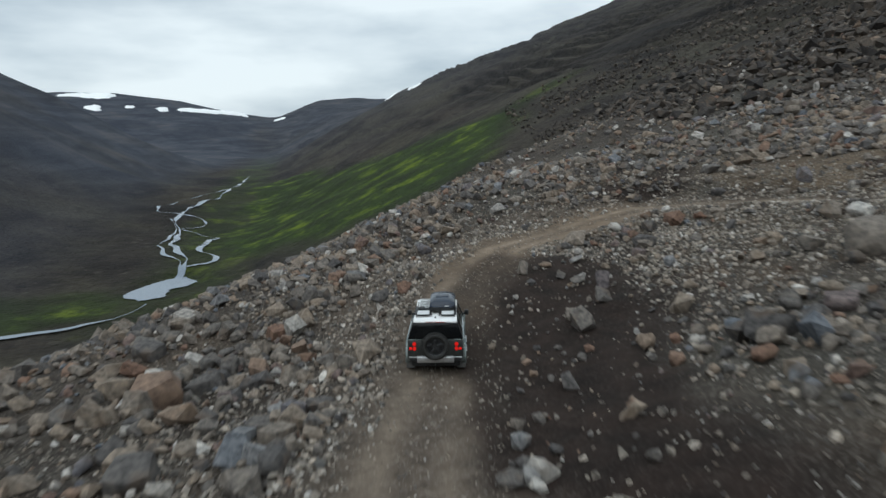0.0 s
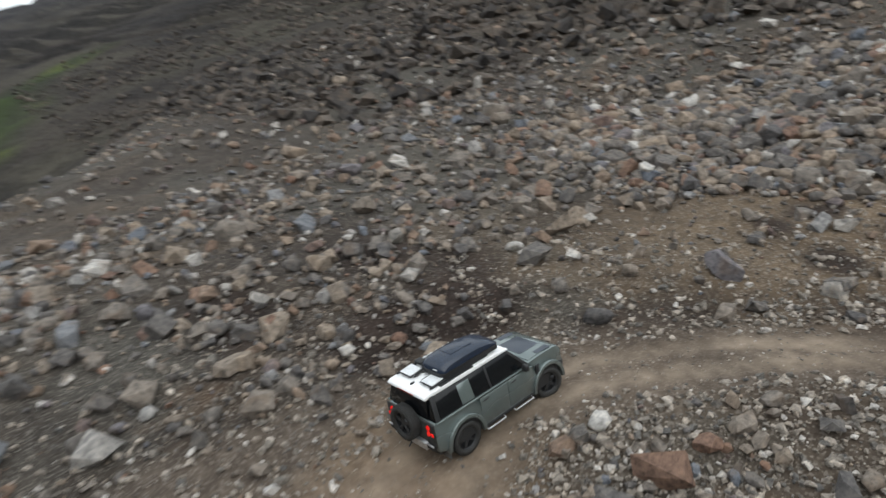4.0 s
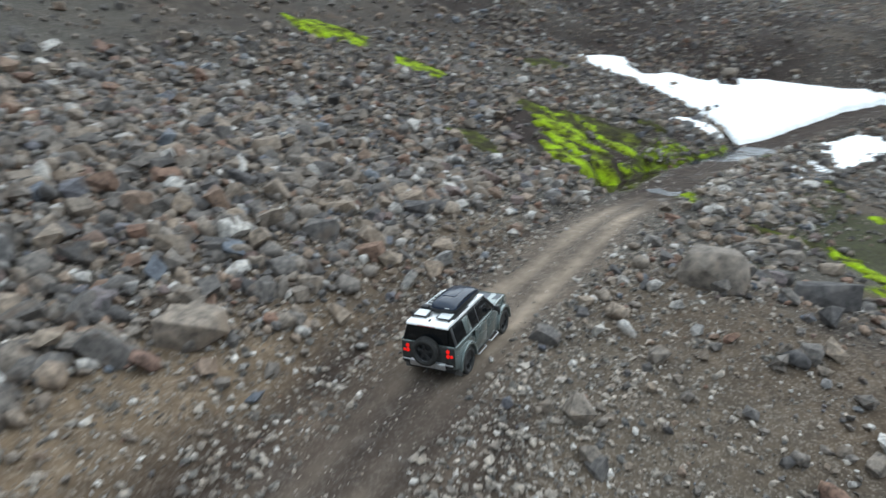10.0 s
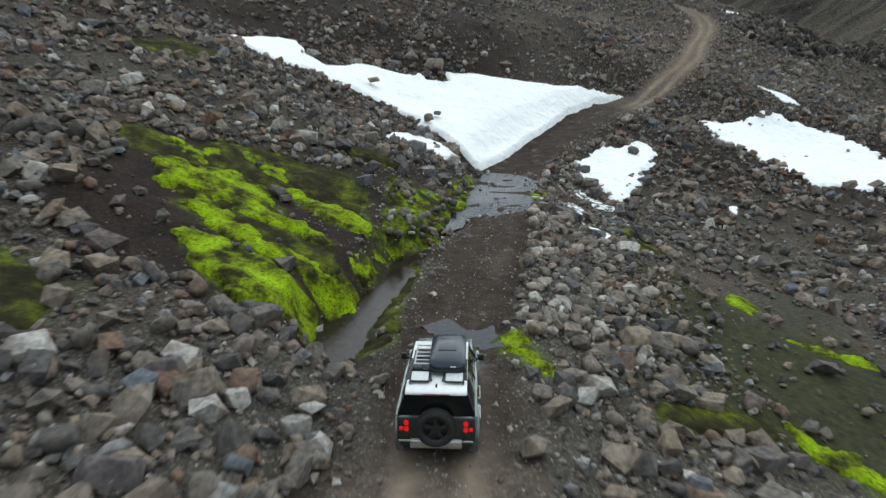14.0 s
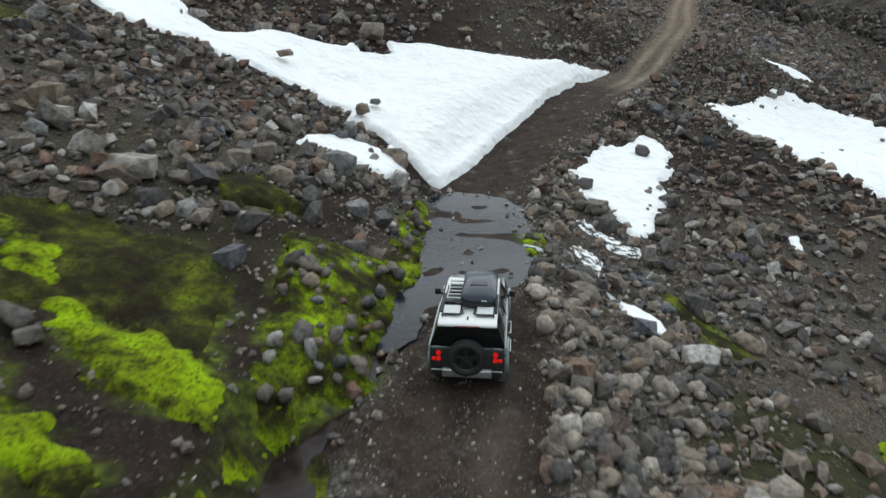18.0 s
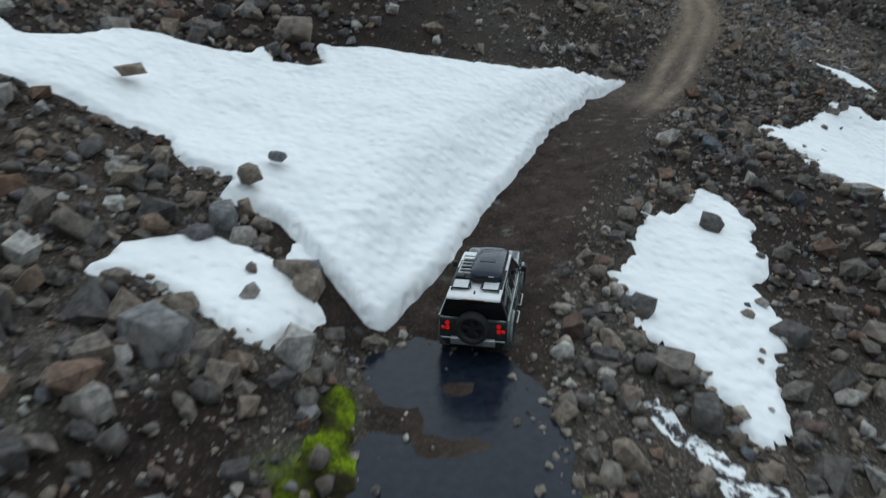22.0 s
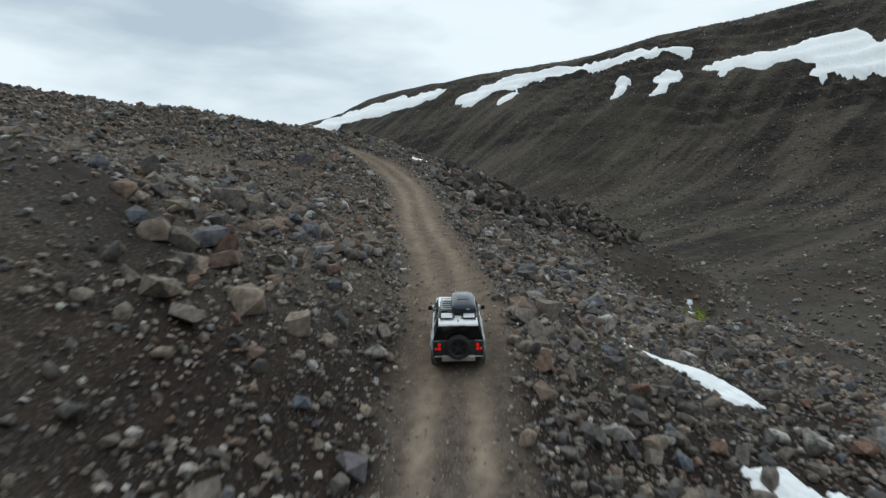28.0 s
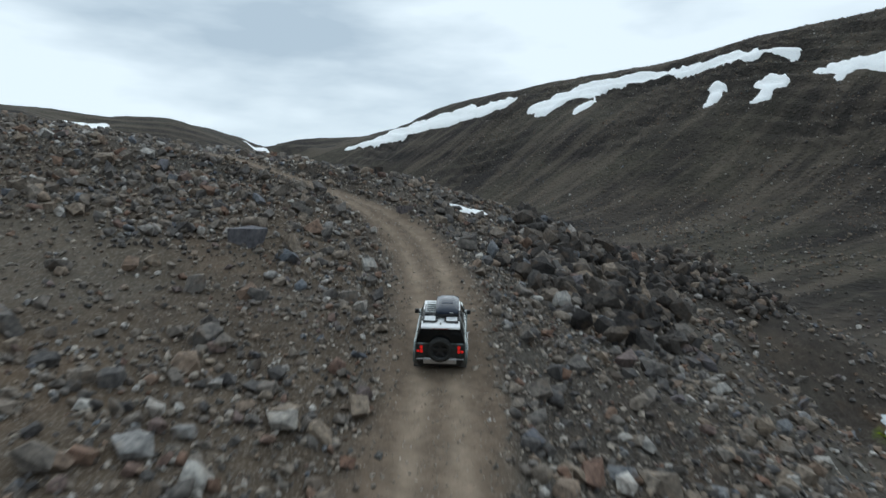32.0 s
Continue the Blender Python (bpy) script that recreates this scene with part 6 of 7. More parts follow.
def stoniness(x, y):
    """How thickly the ground is strewn, 0 to 1."""
    d, _ = track_at(x, y, 60.0)
    s = 0.55 + 0.35 * ripple(x, y, 9, 21) + 0.25 * ripple(x, y, 3.5, 22)
    talus = smooth(x, 27, 33) * smooth(y, -45, -25) + smooth(x, 22, 30) * (1 - smooth(y, -48, -38)) * 0.6
    s = s + 0.55 * talus
    s = s - 0.8 * smooth(x, 0.5, 3) * (1 - smooth(x, 5.5, 9 + 9 * smooth(y, 18, 26))) * smooth(y, 2, 8) * (1 - smooth(y, 33, 38))
    above = x - talus_foot(y) + 0.9 * ripple(x, y, 3.0, 43)
    s = s - 0.75 * smooth(x, 12, 17) * (1 - smooth(above, -1.0, 0.8)) * smooth(y, 8, 16) * (1 - smooth(np.maximum(d - 9, y - 44), 0, 6))
    s = s + 0.6 * smooth(above, -0.5, 1.0) * smooth(y, 13, 20) * (1 - smooth(y, 60, 80))
    s = s - 0.42 * smooth(x, 22, 25) * (1 - smooth(d, 4, 9)) * smooth(y, -4, 4) * (1 - smooth(y, 22, 30))
    s = s - 0.30 * smooth(22 - x, 0, 2) * smooth(x, 9, 12) * smooth(y, 3, 6) * (1 - smooth(y, 14, 18))
    s = s - 0.30 * smooth(inside(x, y, [(-8, -96), (-16, -112), (-14, -124), (6, -126), (8, -100), (0, -96)]), -2, 2)
    s = s - 0.45 * smooth(x, 2, 8) * (1 - smooth(y, -66, -58)) * smooth(y, -110, -90)
    s = s - 0.7 * smooth(x, 3, 6) * (1 - smooth(x, 14, 17)) * smooth(y, -32, -26) * (1 - smooth(y, -9, -5))
    moss = np.full(len(x), -9.0)
    for bed in MOSS_BEDS:
        moss = np.maximum(moss, inside(x, y, bed))
    s = s * (1 - 0.97 * smooth(moss, -0.4, 0.1)) * (1 - 0.8 * smooth(inside(x, y, MOSS_GROUND), -0.5, 0.5))
    s = s - 0.25 * smooth(inside(x, y, PEAT), -0.6, 0.4)
    s = s + 0.5 * smooth(x, 12, 15) * (1 - smooth(x, 21, 23)) * smooth(y, -38, -33) * (1 - smooth(y, -12, -6))
    s = np.clip(s, 0.06, 1) * (1 - smooth(moss, -0.3, 0.0)) * (1 - 0.85 * smooth(inside(x, y, MOSS_GROUND), -0.3, 0.5))
    s = s * (1 - 0.85 * smooth(inside(x, y, APRON), -0.6, 0.4))
    return s * smooth(d, 1.9, 3.0)


def scatter(count, x0, x1, y0, y1, reach, power=1.0):
    x, y = rng.uniform(x0, x1, count), rng.uniform(y0, y1, count)
    d, _ = track_at(x, y, 60.0)
    near = 1 - smooth(d, reach[0], reach[1])
    ok = (rng.uniform(0, 1, count) < stoniness(x, y) ** power * near) & clear_of(x, y)
    return x[ok], y[ok]


x, y = scatter(140000, -40, 62, -150, 84, (18, 40))
tx, ty = scatter(15000, 27, 56, -2, 60, (26, 40))
x, y = np.concatenate([x, tx]), np.concatenate([y, ty])
worn_down = (rng.uniform(0, 1, len(x)) < 0.06 + 0.14 * smooth(x, 24, 30) * smooth(y, -50, -30))
size = pareto(len(x), 0.18, 1.1, 2.8) * (1 + 0.06 * smooth(x, 26, 32) * smooth(y, -30, -20) + 0.22 * smooth(x, 28, 32) * smooth(y, 12, 20) * (1 - smooth(y, 50, 70)))
big = size > 0.52
sharp = big & (rng.uniform(0, 1, len(x)) < 0.4)
strewn("scree", SPLIT_FORMS, x[sharp], y[sharp], size[sharp], SCREE, "large split grey and brown blocks", "scree", 0.24, 0.6)
worn_big = big & ~sharp
strewn("scree", ROUGH_FORMS, x[worn_big], y[worn_big], size[worn_big], SCREE, "large weathered grey and brown blocks", "scree", 0.22, worn=True)
keep = ~worn_down & ~big
strewn("scree", BIG_FORMS, x[keep], y[keep], size[keep], SCREE, "loose angular grey and brown scree", "scree", 0.25)
keep = worn_down & ~big
strewn("scree", BIG_FORMS, x[keep], y[keep], size[keep], SCREE, "rounded grey and brown stones of the talus", "scree", 0.25, worn=True)
x, y = scatter(95000, -60, 95, -185, 130, (30, 75), 0.7)
strewn("scree", TINY_FORMS, x, y, pareto(len(x), 0.38, 1.7, 2.8), SCREE, "coarse grey blocks on the open slope", "scree")
x, y = scatter(210000, -30, 50, -135, 60, (5, 15), 0.35)
ok = rng.uniform(0, 1, len(x)) > 0.75 * smooth(inside(x, y, DARK_SOIL), -0.3, 0.5)
strewn("gravel", TINY_FORMS, x[ok], y[ok], pareto(int(ok.sum()), 0.06, 0.24, 2.2), SCREE, "loose grey gravel beside the track", "gravel")
def beside_track(count, spread, lo, hi):
    k = rng.integers(0, len(TRACK), count)
    off = rng.normal(0, spread, count)
    way = np.gradient(TRACK, axis=0)[k]
    way /= np.hypot(way[:, 0], way[:, 1])[:, None]
    x, y = TRACK[k, 0] - way[:, 1] * off + rng.uniform(-0.4, 0.4, count), TRACK[k, 1] + way[:, 0] * off + rng.uniform(-0.4, 0.4, count)
    d, _ = track_at(x, y)
    ok = (d > lo) & (d < hi) & (y > -150) & clear_of(x, y, 0.1, 0.25)
    return x[ok], y[ok], d[ok]


x, y, d = beside_track(150000, 5.5, 1.3, 12)
moss_here = np.max([inside(x, y, bed) for bed in MOSS_BEDS], axis=0)
ok = (rng.uniform(0, 1, len(x)) < 0.25 + 0.75 * smooth(y, -8, 4)) & (moss_here < -0.1) & (rng.uniform(0, 1, len(x)) > 0.95 * np.maximum(smooth(inside(x, y, DARK_SOIL), -0.6, 0.2), 0.85 * smooth(x, 1, 4) * (1 - smooth(x, 6, 10)) * (1 - smooth(y, 30, 36)) * smooth(y, -4, 2))) & ((d > 1.9) | (rng.uniform(0, 1, len(x)) < 0.35))
strewn("gravel", TINY_FORMS, x[ok], y[ok], (pareto(int(ok.sum()), 0.07, 0.42, 2.0)), PEBBLE, "pale stones strewn over dark soil", "gravel", 0.1)
x, y, d = beside_track(42000, 1.3, 0.0, 2.3)
ok = rng.uniform(0, 1, len(x)) < 0.25 + 0.75 * np.maximum(np.exp(-(d / 0.3) ** 2), smooth(d, 1.2, 1.8))
ok &= (rng.uniform(0, 1, len(x)) < 0.3) | (inside(x, y, SNOW_SIDE) < -1.0)
strewn("gravel", TINY_FORMS, x[ok], y[ok], pareto(int(ok.sum()), 0.035, 0.14, 2.0), PEBBLE, "small stones pressed into the dirt track", "gravel", 0.05)

n = 16000
x, y = rng.uniform(4, 22.5, n), rng.uniform(12, 38, n)
d, _ = track_at(x, y)
ok = (d > 2.0) & (rng.uniform(0, 1, n) < 0.6 * np.exp(-((d - 3.6) / 2.6) ** 2) * smooth(x, 9, 14)) & (inside(x, y, DARK_SOIL) < -0.5)
strewn("gravel", TINY_FORMS, x[ok], y[ok], pareto(int(ok.sum()), 0.08, 0.36, 2.5), PEBBLE, "pale grey gravel heaped inside the bend", "gravel", 0.15)

n = 13000
x, y = rng.uniform(12, 25, n), rng.uniform(-48, -6, n)
d, _ = track_at(x, y)
ok = (d > 1.9) & (d < 9) & (x < np.interp(y, TRACK[::-1, 1], TRACK[::-1, 0])) & (rng.uniform(0, 1, n) < (0.25 + 0.3 * ripple(x, y, 3, 66)) * (1 - smooth(d, 2.5, 9)) * (0.35 + 0.65 * smooth(y, -40, -32))) & clear_of(x, y, 0.1, 0.2)
x, y = x[ok], y[ok]
pale = rng.uniform(0, 1, len(x)) < 0.85
strewn("scree", BIG_FORMS, x[pale], y[pale], pareto(int(pale.sum()), 0.2, 0.95, 1.9), PEBBLE, "light grey cobbles banked along the track", "scree", worn=True)
strewn("scree", BIG_FORMS, x[~pale], y[~pale], pareto(int((~pale).sum()), 0.2, 0.9, 2.2), SCREE, "grey cobbles banked along the track", "scree")
x, y = rng.uniform(18.5, 25, 900), rng.uniform(-47, -27, 900)
ok = (inside(x, y, FORD_OUTLINE) > -0.2) & (rng.uniform(0, 1, 900) < 0.04 + 0.4 * (1 - smooth(inside(x, y, FORD_OUTLINE), 0.1, 0.9)))
strewn("gravel", BIG_FORMS, x[ok], y[ok], pareto(int(ok.sum()), 0.10, 0.34, 2.0), PEBBLE, "wet stones standing in the ford", "gravel")
x, y = rng.uniform(23, 38, 1500), rng.uniform(-40, -14, 1500)
ok = (np.max([inside(x, y, bed) for bed in MOSS_BEDS[:11]], axis=0) > 0) & (rng.uniform(0, 1, 1500) < 0.02 + 0.75 * (x < 28.3) * (y < -23))
strewn("scree", BIG_FORMS, x[ok], y[ok], pareto(int(ok.sum()), 0.25, 0.8, 2.0), SCREE, "stones lying on the moss", "scree", 0.3, 0.5, 1.0, True, 0.2)

# finer rubble on the upper slope
x, y = scatter(60000, -45, 34, -150, -70, (14, 30), 0.5)
pale = rng.uniform(0, 1, len(x)) < 0.4
strewn("scree", TINY_FORMS, x[pale], y[pale], pareto(int(pale.sum()), 0.13, 0.5, 2.2), PEBBLE, "pale grey rubble on the upper slope", "scree")
strewn("scree", TINY_FORMS, x[~pale], y[~pale], pareto(int((~pale).sum()), 0.13, 0.5, 2.2), SCREE, "grey-brown rubble on the upper slope", "scree")

# stones melting out of the snow
for (outline, thick, edge, label), many in zip(SNOW_PATCHES[:4], (3, 2, 7, 12)):
    b = np.array(outline)
    (x0, y0), (x1, y1) = b.min(0), b.max(0)
    x, y = rng.uniform(x0, x1, 20 * many), rng.uniform(y0, y1, 20 * many)
    deep = inside(x, y, outline)
    ok = (deep > 0.15) & (rng.uniform(0, 1, len(x)) < 0.15 + 0.6 * np.exp(-deep / 0.8)) & ((x > 27) | (thick < 0.5))
    x, y, deep = x[ok][:many], y[ok][:many], deep[ok][:many]
    if not len(x):
        continue
    strewn("stones", BIG_FORMS, x, y, pareto(len(x), 0.3, 0.85, 1.8), SCREE, "dark stones melting out of old snow", "stones", 0.12, 0.4, 0.8, False, thick * (0.60 + 0.40 * smooth(deep, 0, 6.0)) - 0.03)


def far_blocks(count, x0, x1, y0, y1, small, large, patch, material, label):
    x, y = rng.uniform(x0, x1, count), rng.uniform(y0, y1, count)
    away = track_at(x, y, 60.0)[0]
    ok = (rng.uniform(0, 1, count) < np.clip(0.45 + 0.5 * ripple(x, y, patch, 61) + 0.4 * ripple(x, y, patch / 3, 62), 0.03, 1) * (1 - smooth(np.hypot(x - 20, y - 40), 130, 340) * (y > 0))) & (away > 45)
    for outline, thick, step in FAR_SNOW:
        ok &= inside(x, y, outline) < -1.0
    strewn("scree", TINY_FORMS, x[ok], y[ok], pareto(int(ok.sum()), small, large, 2.4), material, label, "scree")


CRAG = [(-31, -128), (-41, -139), (-58, -160), (-74, -166), (-88, -158), (-90, -148), (-78, -146), (-66, -146), (-50, -132), (-38, -118), (-29, -114)]
x, y = rng.uniform(-95, -25, 26000), rng.uniform(-172, -108, 26000)
deep = inside(x, y, CRAG) + 2.5 * ripple(x, y, 6, 63)
ok = (deep > 0) & (track_at(x, y, 60.0)[0] > 4) & (rng.uniform(0, 1, len(x)) < 0.35 + 0.5 * ripple(x, y, 9, 64))
x, y, deep = x[ok], y[ok], deep[ok]
size = pareto(len(x), 0.5, 2.4, 2.0)
dark = rng.uniform(0, 1, len(x)) < 0.55
strewn("crag", BIG_FORMS, x[dark], y[dark], size[dark], CRAGSTONE, "dark jagged lava crag below the track", "crag", 0.34, 0.9, 1.15)
strewn("crag", BIG_FORMS, x[~dark], y[~dark], 0.8 * size[~dark], SCREE, "brown broken blocks of the lava crag", "crag", 0.34, 0.9, 1.1)
far_blocks(60000, 30, 240, 50, 420, 0.7, 3.6, 40, CRAGSTONE, "dark blocks strewn over the upper hillside")
far_blocks(60000, -420, -80, -560, -60, 0.5, 1.9, 34, SCREE, "dark blocks strewn over the facing mountainside")
far_blocks(9000, -95, -30, -190, -80, 0.4, 1.8, 16, SCREE, "blocks on the flank of the gorge")

# moss cushions
mx, my = [], []
for bed, thick, bright in MOSS_BANKS:
    if not bright or bed[0][0] < -50:
        continue
    b = np.array(bed)
    (x0, y0), (x1, y1) = b.min(0) - 0.4, b.max(0) + 0.4
    n = int((x1 - x0) * (y1 - y0) * 3.5)
    x, y = rng.uniform(x0, x1, n), rng.uniform(y0, y1, n)
    deep = inside(x, y, bed)
    ok = (deep > -0.05) & (deep < 0.5)
    mx.append(x[ok]), my.append(y[ok])
x, y = np.concatenate(mx), np.concatenate(my)
strewn("moss", SMALL_FORMS, x, y, pareto(len(x), 0.10, 0.30, 2.2), MOSS, "bright lime-green moss cushions on wet ground", "moss", 0.10, 0.2, 0.45, True)


# boulders that stand out, each a thing
def boulder_mesh(seed, squash):
    r = random.Random(seed)
    bm = bmesh.new()
    # a split block: shaken box corners with a few broken faces between them
    for a in (-1, 1):
        for b in (-1, 1):
            for c in (-1, 1):
                cut = r.uniform(0.55, 0.95)
                bm.verts.new((0.44 * a * cut + r.uniform(-0.09, 0.09), 0.36 * b * cut + r.uniform(-0.09, 0.09), (0.42 * c * r.uniform(0.7, 1.0) + r.uniform(-0.06, 0.06)) * squash))
    for k in range(8):
        v = Vector((r.uniform(-1, 1), r.uniform(-1, 1), r.uniform(-0.4, 0.9))).normalized()
        bm.verts.new((0.52 * v.x, 0.45 * v.y, 0.48 * v.z * squash))
    bmesh.ops.convex_hull(bm, input=bm.verts)
    bmesh.ops.delete(bm, geom=[v for v in bm.verts if not v.link_faces], context="VERTS")
    bmesh.ops.bevel(bm, geom=list(bm.edges), offset=0.012, segments=1, profile=0.5, affect="EDGES", clamp_overlap=True)
    bmesh.ops.triangulate(bm, faces=bm.faces)
    bmesh.ops.subdivide_edges(bm, edges=bm.edges, cuts=1, use_grid_fill=True)
    for v in bm.verts:
        v.co += 0.012 * noise.noise_vector(v.co * 6 + Vector((seed, 0, 0))) + 0.02 * noise.noise_vector(v.co * 2.2 + Vector((0, seed, 0)))
    soften(bm, 0.0)
    for e in bm.edges:
        if len(e.link_faces) == 2 and e.calc_face_angle(0) > radians(20):
            e.smooth = False
    me = bpy.data.meshes.new("boulder")
    bm.to_mesh(me)
    bm.free()
    me.materials.append(BOULDER)
    return me


BOULDERS = [boulder_mesh(k, s) for k, s in enumerate((0.8, 0.66, 0.56, 0.78, 0.7, 0.5, 0.74, 0.62))]


def boulder(x, y, width, form, round_turn, label):
    ob = new("boulder", BOULDERS[form % len(BOULDERS)])
    bed = float(ground_z(x, y)) + 0.17 * width
    for outline, thick, edge, words in SNOW_PATCHES:
        if float(inside(x, y, outline)) > 0.3:
            bed += 0.75 * thick
    ob.matrix_basis = pose(x, y, bed, 8 * math.sin(form * 2.1), 7 * math.cos(form * 1.7), round_turn) @ Matrix.Diagonal((width, width, width, 1))
    return tagged(ob, label, "boulder", "boulders on the hillside")


STANDING = [
    (18.4, 3.7, 3.0), (14.3, 1.0, 2.7), (26.0, -50.4, 0.75), (27.5, -40.5, 1.8), (26.5, -64.2, 2.3), (14.5, -43.0, 1.5), (30.8, -13.8, 0.9),
    (18.1, -22.4, 1.0), (18.0, -17.8, 1.4), (15.6, -20.3, 1.1), (33.4, 35.1, 2.3), (39.8, 36.6, 3.2), (37.4, 56.7, 1.8), (10.7, 33.6, 1.2), (10.0, 32.4, 0.8),
    (-12.2, 25.0, 1.5), (-9.4, 19.4, 1.9), (30.8, 19.8, 1.7), (31.4, 6.4, 1.5), (33.8, 4.0, 1.3), (41.8, 24.0, 1.6), (30.1, -48.0, 1.2), (25.0, -45.0, 1.2),
    (22.3, -66.8, 1.0), (16.2, 23.9, 2.2), (15.4, 26.3, 1.3), (12.2, 19.0, 1.2), (-9.9, 20.4, 1.5), (-11.5, 20.8, 1.3), (-12.8, 25.7, 1.3), (-13.0, 30.6, 1.4), (-7.3, 13.5, 1.5), (-4.0, 13.5, 0.9), (-4.9, 17.4, 0.9), (-5.7, 16.5, 0.7), (-8.1, 21.2, 0.9),
    (9.0, -51.7, 1.2), (8.9, -54.3, 0.7), (-1.1, -56.4, 1.3), (-0.7, -58.1, 1.0), (17.5, -70.2, 0.8), (-3.6, -89.6, 1.0), (-1.4, -88.6, 1.3), (-0.7, -89.7, 1.0), (-14.3, -89.6, 1.1), (-17.9, -92.8, 1.6), (0.7, -92.6, 1.2), (-15.4, -92.1, 1.0),
    (14.6, 7.7, 1.0), (40.5, 6.7, 2.2), (33.0, 9.9, 1.4), (31.9, 12.5, 1.6), (30.9, 15.6, 1.2),
]
STANDING_MORE = [
    (9.3, -54.6, 0.9), (16.0, -11.7, 1.2), (15.8, -8.8, 1.5), (16.3, -4.0, 1.3), (31.4, -0.9, 1.1), (43.5, -19.6, 1.8), (-2.3, -93.6, 0.9),
    (-18.1, -93.2, 1.3), (-26.5, -124.5, 1.6), (-12.7, -123.3, 2.0), (-6.7, -108.4, 1.0), (12.4, 58.9, 1.6), (24.4, 76.5, 2.0), (22.0, 63.8, 1.6), (34.0, 63.8, 2.0),
    (18.3, -31.9, 1.3), (26.3, -32.6, 0.9), (29.4, -28.7, 0.9), (30.8, -36.4, 1.2), (27.8, -38.2, 0.9), (24.0, 36.7, 0.9), 
]
STANDING_SEEN = [
    (3.9, -84.6, 1.5), (3.8, -81.8, 1.6), (5.5, -83.7, 1.1), (4.3, -86.0, 1.6), (2.4, -81.0, 1.2), (2.2, -84.3, 0.9), (6.2, -85.4, 1.3), (5.0, -88.2, 1.1), (3.2, -87.6, 0.9), (6.8, -88.4, 1.2), (5.8, -90.6, 0.9), (-15.7, -91.2, 1.6), (-12.0, -85.0, 1.6), (-18.6, -93.4, 1.2), (-23.7, -96.6, 1.0),
    (-12.6, 25.4, 1.1), (-13.0, 30.1, 1.2), (-15.0, 38.3, 1.2), (-12.2, 26.9, 1.0), (-8.1, 35.6, 0.9), (-5.4, 36.1, 1.1), (-3.4, 39.6, 1.2), (-5.3, 29.6, 0.7),
    (-7.3, 28.4, 0.6), (-4.6, 37.8, 0.9), (10.6, 33.5, 1.3), (5.1, 24.4, 0.8), (-6.4, 30.9, 0.7), (-7.6, 23.8, 0.9), (46.9, 92.5, 2.2), (39.6, 95.0, 2.0),
    (33.4, 62.5, 1.8), (-24.3, -97.6, 1.3), (-19.8, -99.3, 1.0), (-22.8, -109.1, 1.0), (-11.1, -105.8, 1.2), (-10.7, -101.3, 0.9), (-3.4, -97.8, 1.4), (-1.3, -101.4, 1.4),
    (-34.2, -124.2, 1.2), (-13.5, -125.8, 1.5), (-48.9, -128.9, 1.9), (-58.2, -135.7, 1.6), (-7.3, -104.7, 1.2), (-2.0, -99.5, 1.0), (37.3, 22.0, 2.0), (30.9, 30.9, 1.2),
    (30.3, 20.0, 2.2), (23.9, 36.7, 0.9), (20.6, 38.7, 0.9), (36.7, 22.5, 2.0), (45.1, 35.9, 2.2), (32.6, 36.0, 1.1), (25.3, 35.9, 0.7), (23.6, 36.8, 0.8), (22.3, 35.7, 0.6), (25.7, 40.4, 0.7), (24.2, 33.4, 0.7), (19.2, 21.2, 0.7), (18.3, 24.4, 0.9), (23.8, 36.9, 0.8), (26.2, 35.2, 0.6), (34.8, 29.4, 1.0), (34.3, 25.0, 0.9), (33.1, -32.3, 1.7),
    (32.3, -31.1, 0.9), (37.4, -36.3, 1.4), (37.6, -39.1, 1.0), (36.2, -31.9, 0.9), (30.4, -40.6, 1.0), (31.4, -39.2, 0.8), (19.4, -33.0, 0.9), (14.6, -42.8, 1.4),
    (14.5, -41.3, 1.3), (24.6, -45.2, 1.0), (27.4, -40.3, 1.2), (28.3, -39.7, 0.9), (28.9, -42.9, 0.8), (26.7, -48.8, 0.9), (18.6, -9.5, 1.1), (16.6, -9.8, 1.2),
    (24.7, -44.6, 1.25), (14.5, -45.6, 1.2), (31.7, -54.2, 1.0), (34.1, -60.2, 1.2), (32.2, -63.4, 1.2), (30.3, -64.8, 1.1), (28.9, -46.6, 1.1), (27.8, -46.0, 1.0), (27.4, -47.3, 1.3), (8.7, -54.8, 0.7), (-1.2, -56.0, 1.2), (7.2, -46.2, 0.9),
    (30.2, -38.2, 1.5), (29.2, -35.9, 1.1), (28.4, -36.6, 0.9), (6.5, -44.6, 1.6), (25.0, -36.2, 0.6), (24.3, -41.4, 0.6), (13.5, -37.6, 0.9),
    (0.6, -93.3, 1.6), (1.9, -93.2, 1.8), (-1.6, -90.9, 1.2), (-1.6, -88.9, 1.4), (-3.7, -89.8, 0.85), (1.8, -89.3, 1.0), (0.6, -90.6, 0.9), (-19.9, -94.7, 1.7), (-14.3, -89.5, 1.2), (-16.2, -92.6, 1.0), (-19.2, -95.7, 1.2), (-21.3, -101.0, 1.5), (-19.4, -93.0, 1.0), (-19.1, -91.7, 0.9), (-12.5, -86.6, 1.0), (-17.4, -91.4, 1.3), (-16.0, -90.0, 0.9), (-29.4, -102.3, 1.7),
    (20.3, -7.2, 0.8), (13.8, -9.4, 1.5), (16.1, -4.6, 1.5), (21.1, -8.2, 0.8), (28.8, -5.2, 1.3),
]
for k, (x, y, w) in enumerate(STANDING + STANDING_MORE + STANDING_SEEN):
    boulder(x, y, w, k, 47 * k, "large grey-brown boulder half bedded in scree" if w > 1.6 else "weathered grey boulder among smaller stones")


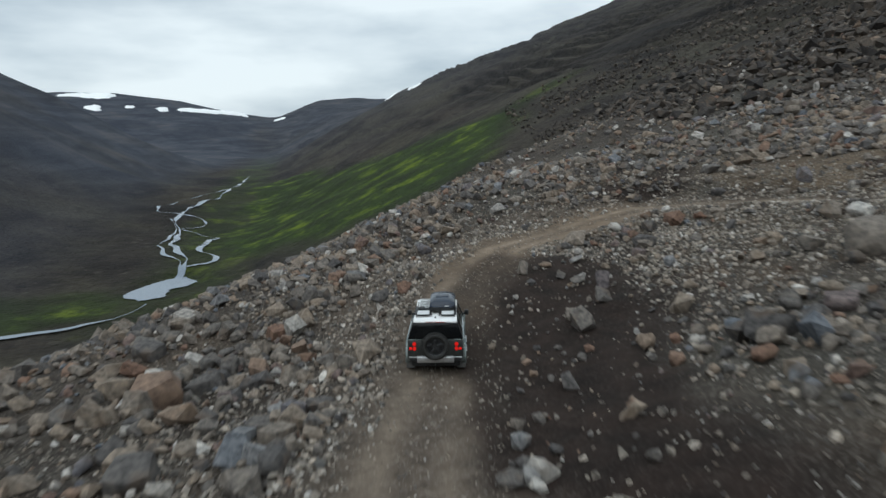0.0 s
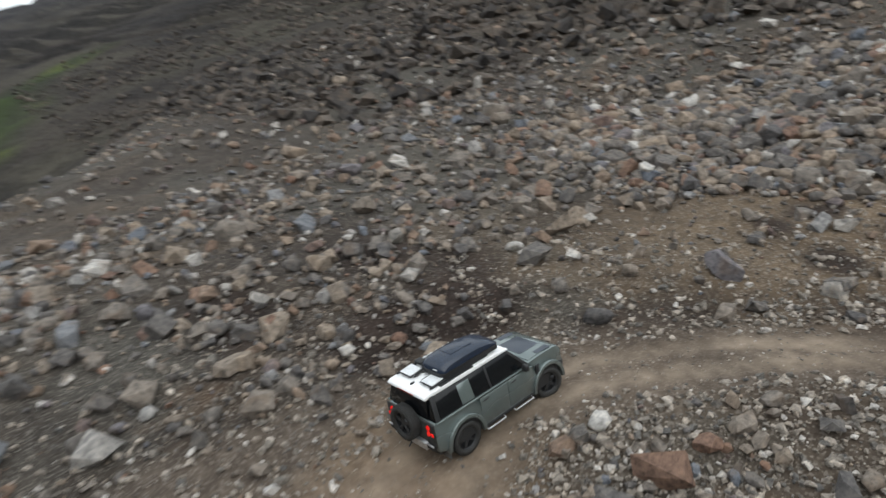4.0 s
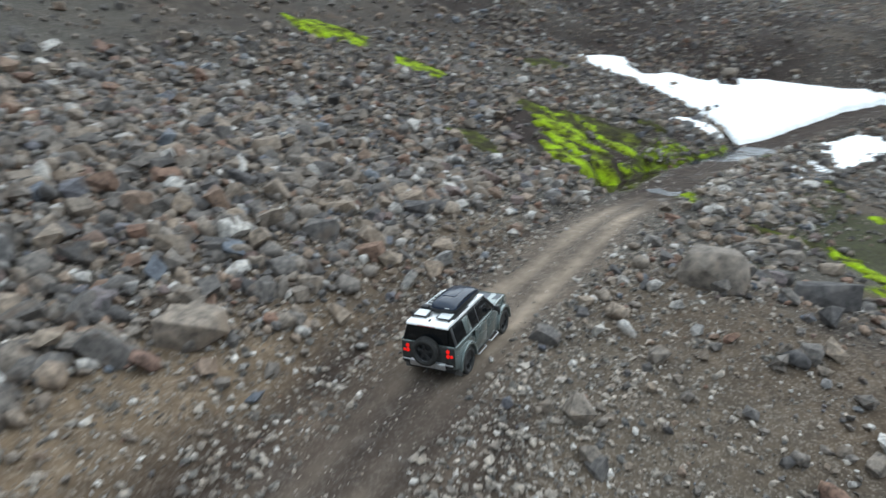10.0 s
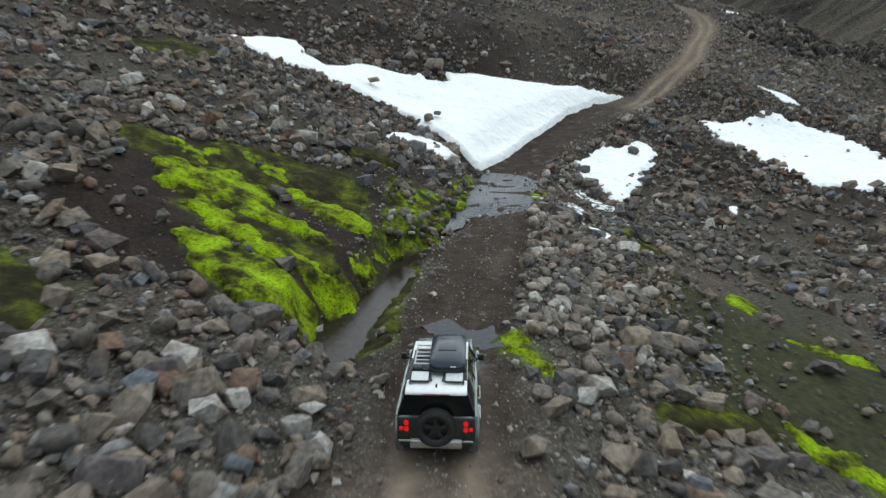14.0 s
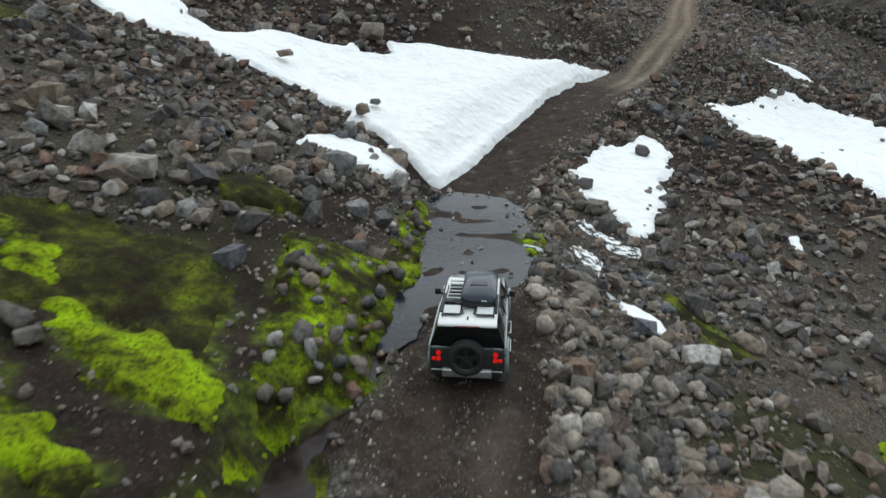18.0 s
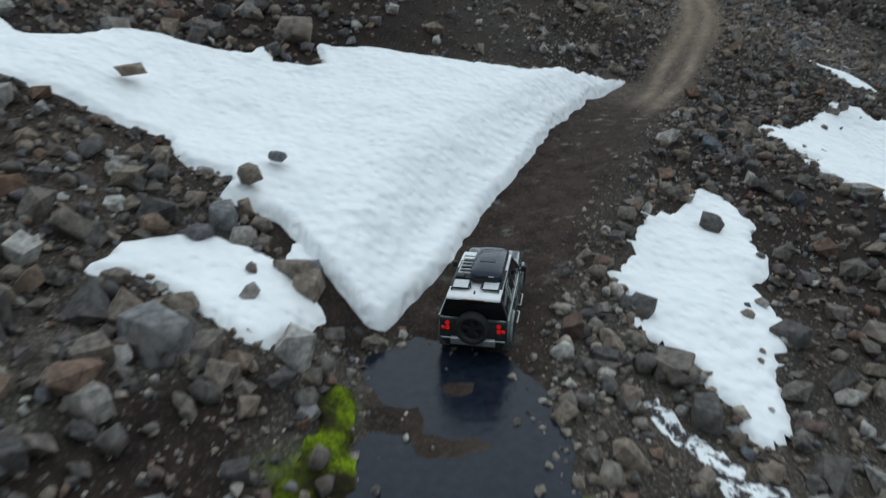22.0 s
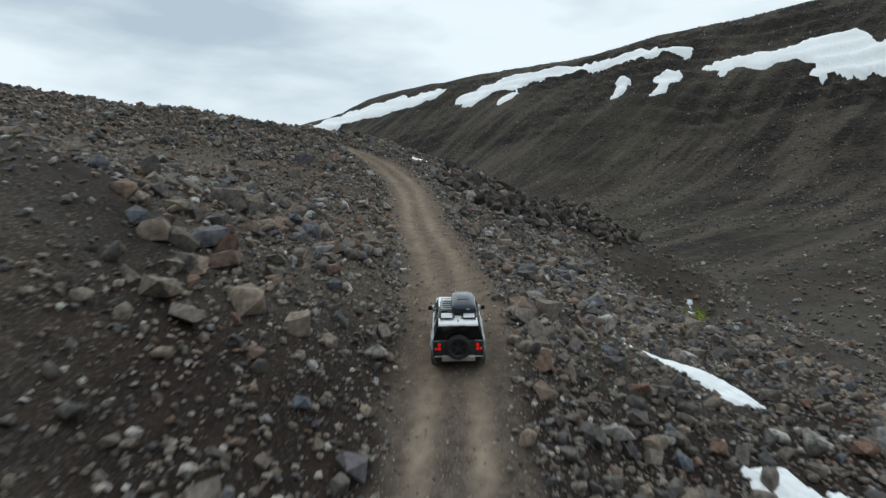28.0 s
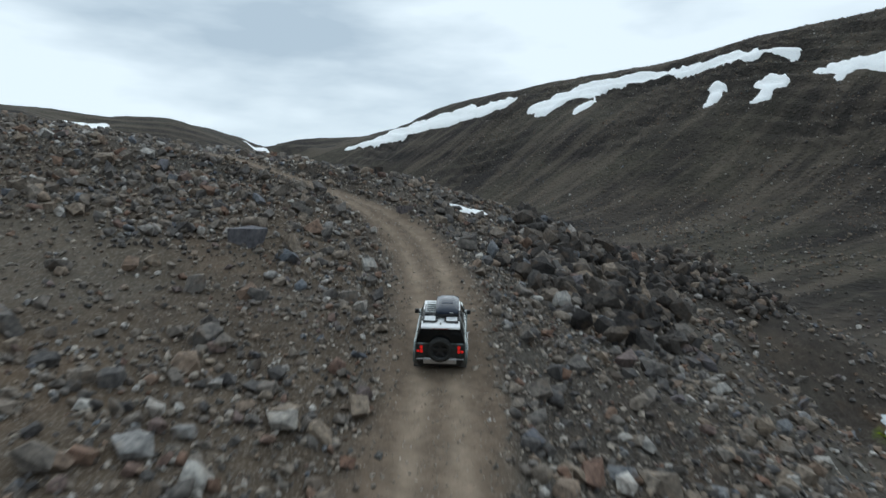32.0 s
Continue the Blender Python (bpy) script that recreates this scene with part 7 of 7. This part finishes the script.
# more single stones close to the track
near_x, near_y, near_d = beside_track(900, 6.0, 2.6, 11)
chosen = np.where((stoniness(near_x, near_y) > 0.35) & (inside(near_x, near_y, DARK_SOIL) < -1.0))[0][:150]
for k in chosen:
    size = float(rng.uniform(0.5, 1.05))
    boulder(float(near_x[k]), float(near_y[k]), size, int(k) % 8, 31.0 * int(k), "weathered grey boulder among smaller stones")

# ---- what moves ----
CLOCK = np.arange(0, 32.01, 0.1)


def way_of(times, spots, t):
    """A smooth place on the way at t seconds."""
    pace = np.gradient(spots, times, axis=0)
    k = np.clip(np.searchsorted(times, t, "right") - 1, 0, len(times) - 2)
    h = times[k + 1] - times[k]
    u = ((t - times[k]) / h)[:, None]
    a, b, m, n = spots[k], spots[k + 1], pace[k] * h[:, None], pace[k + 1] * h[:, None]
    return (2 * u ** 3 - 3 * u * u + 1) * a + (u ** 3 - 2 * u * u + u) * m + (3 * u * u - 2 * u ** 3) * b + (u ** 3 - u * u) * n


def evened(v, width):
    k = np.exp(-np.linspace(-2.5, 2.5, 2 * width + 1) ** 2)
    return np.convolve(np.pad(v, width, mode="reflect", reflect_type="odd"), k / k.sum(), "valid")


HUB = way_of(np.array([r[0] for r in DRIVE], float), np.array([r[1:] for r in DRIVE], float), CLOCK)
GO = np.gradient(HUB, CLOCK, axis=0)
COURSE = evened(np.unwrap(np.arctan2(GO[:, 1], GO[:, 0])), 9)
SPEED = np.maximum(np.hypot(GO[:, 0], GO[:, 1]), 1.0)
HEADING = COURSE.copy()
for again in range(6):
    HEADING = evened(COURSE + np.arctan(0.95 * np.gradient(HEADING, CLOCK) / SPEED), 5)


def drive(t):
    """The rear axle's place and the heading at t seconds."""
    a = np.interp(t, CLOCK, HEADING)
    go = np.array([math.cos(a), math.sin(a)])
    at = np.array([np.interp(t, CLOCK, HUB[:, 0]), np.interp(t, CLOCK, HUB[:, 1])])
    return at + float(np.interp(t, (0, 2, 5, 9, 11, 13, 18, 21, 25, 28, 30, 31, 32), (0.84, 0.84, 1.05, 1.05, 1.0, 0.9, 0.88, 1.05, 1.08, 0.9, 0.6, 1.25, 2.15))) * go, go


def motions():
    rows = []
    for t in np.arange(0, 32.01, 0.25):
        at, go = drive(t)
        side = np.array([go[1], -go[0]])
        spots = {(i, j): at + i * BASE * go + j * 0.84 * side for i in (0, 1) for j in (-1, 1)}
        z = {k: float(ground_z(*p)) for k, p in spots.items()}
        rear, front = (z[0, -1] + z[0, 1]) / 2, (z[1, -1] + z[1, 1]) / 2
        lean = (z[0, -1] - z[0, 1] + z[1, -1] - z[1, 1]) / 2
        rows.append((float(t), pose(at[0], at[1], rear, 0, 0, math.degrees(math.atan2(-go[0], go[1]))) @ pose(0, 0, 0, math.degrees(math.atan2(front - rear, BASE)), math.degrees(math.atan2(lean, 1.68)), 0)))
    walk(car, rows)
    steps = np.arange(0, 32.01, 1 / 15)
    places = np.array([drive(t)[0] for t in steps])
    rolled = np.concatenate([[0], np.cumsum(np.hypot(*np.diff(places, axis=0).T))]) / WHEEL_R
    bend = np.interp(steps, CLOCK, np.gradient(HEADING, CLOCK) / SPEED)
    steer = np.clip(np.degrees(np.arctan(BASE * bend)), -28, 28)
    for ob, s, y in WHEELS:
        flip = pose(0, 0, 0, 0, 0, 0 if s < 0 else 180)
        walk(ob, [(float(t), pose(s * 0.85, y, WHEEL_R) @ pose(0, 0, 0, 0, 0, float(k) if y > 1 else 0.0) @ pose(0, 0, 0, -math.degrees(a)) @ flip) for t, a, k in zip(steps, rolled, steer)])


motions()
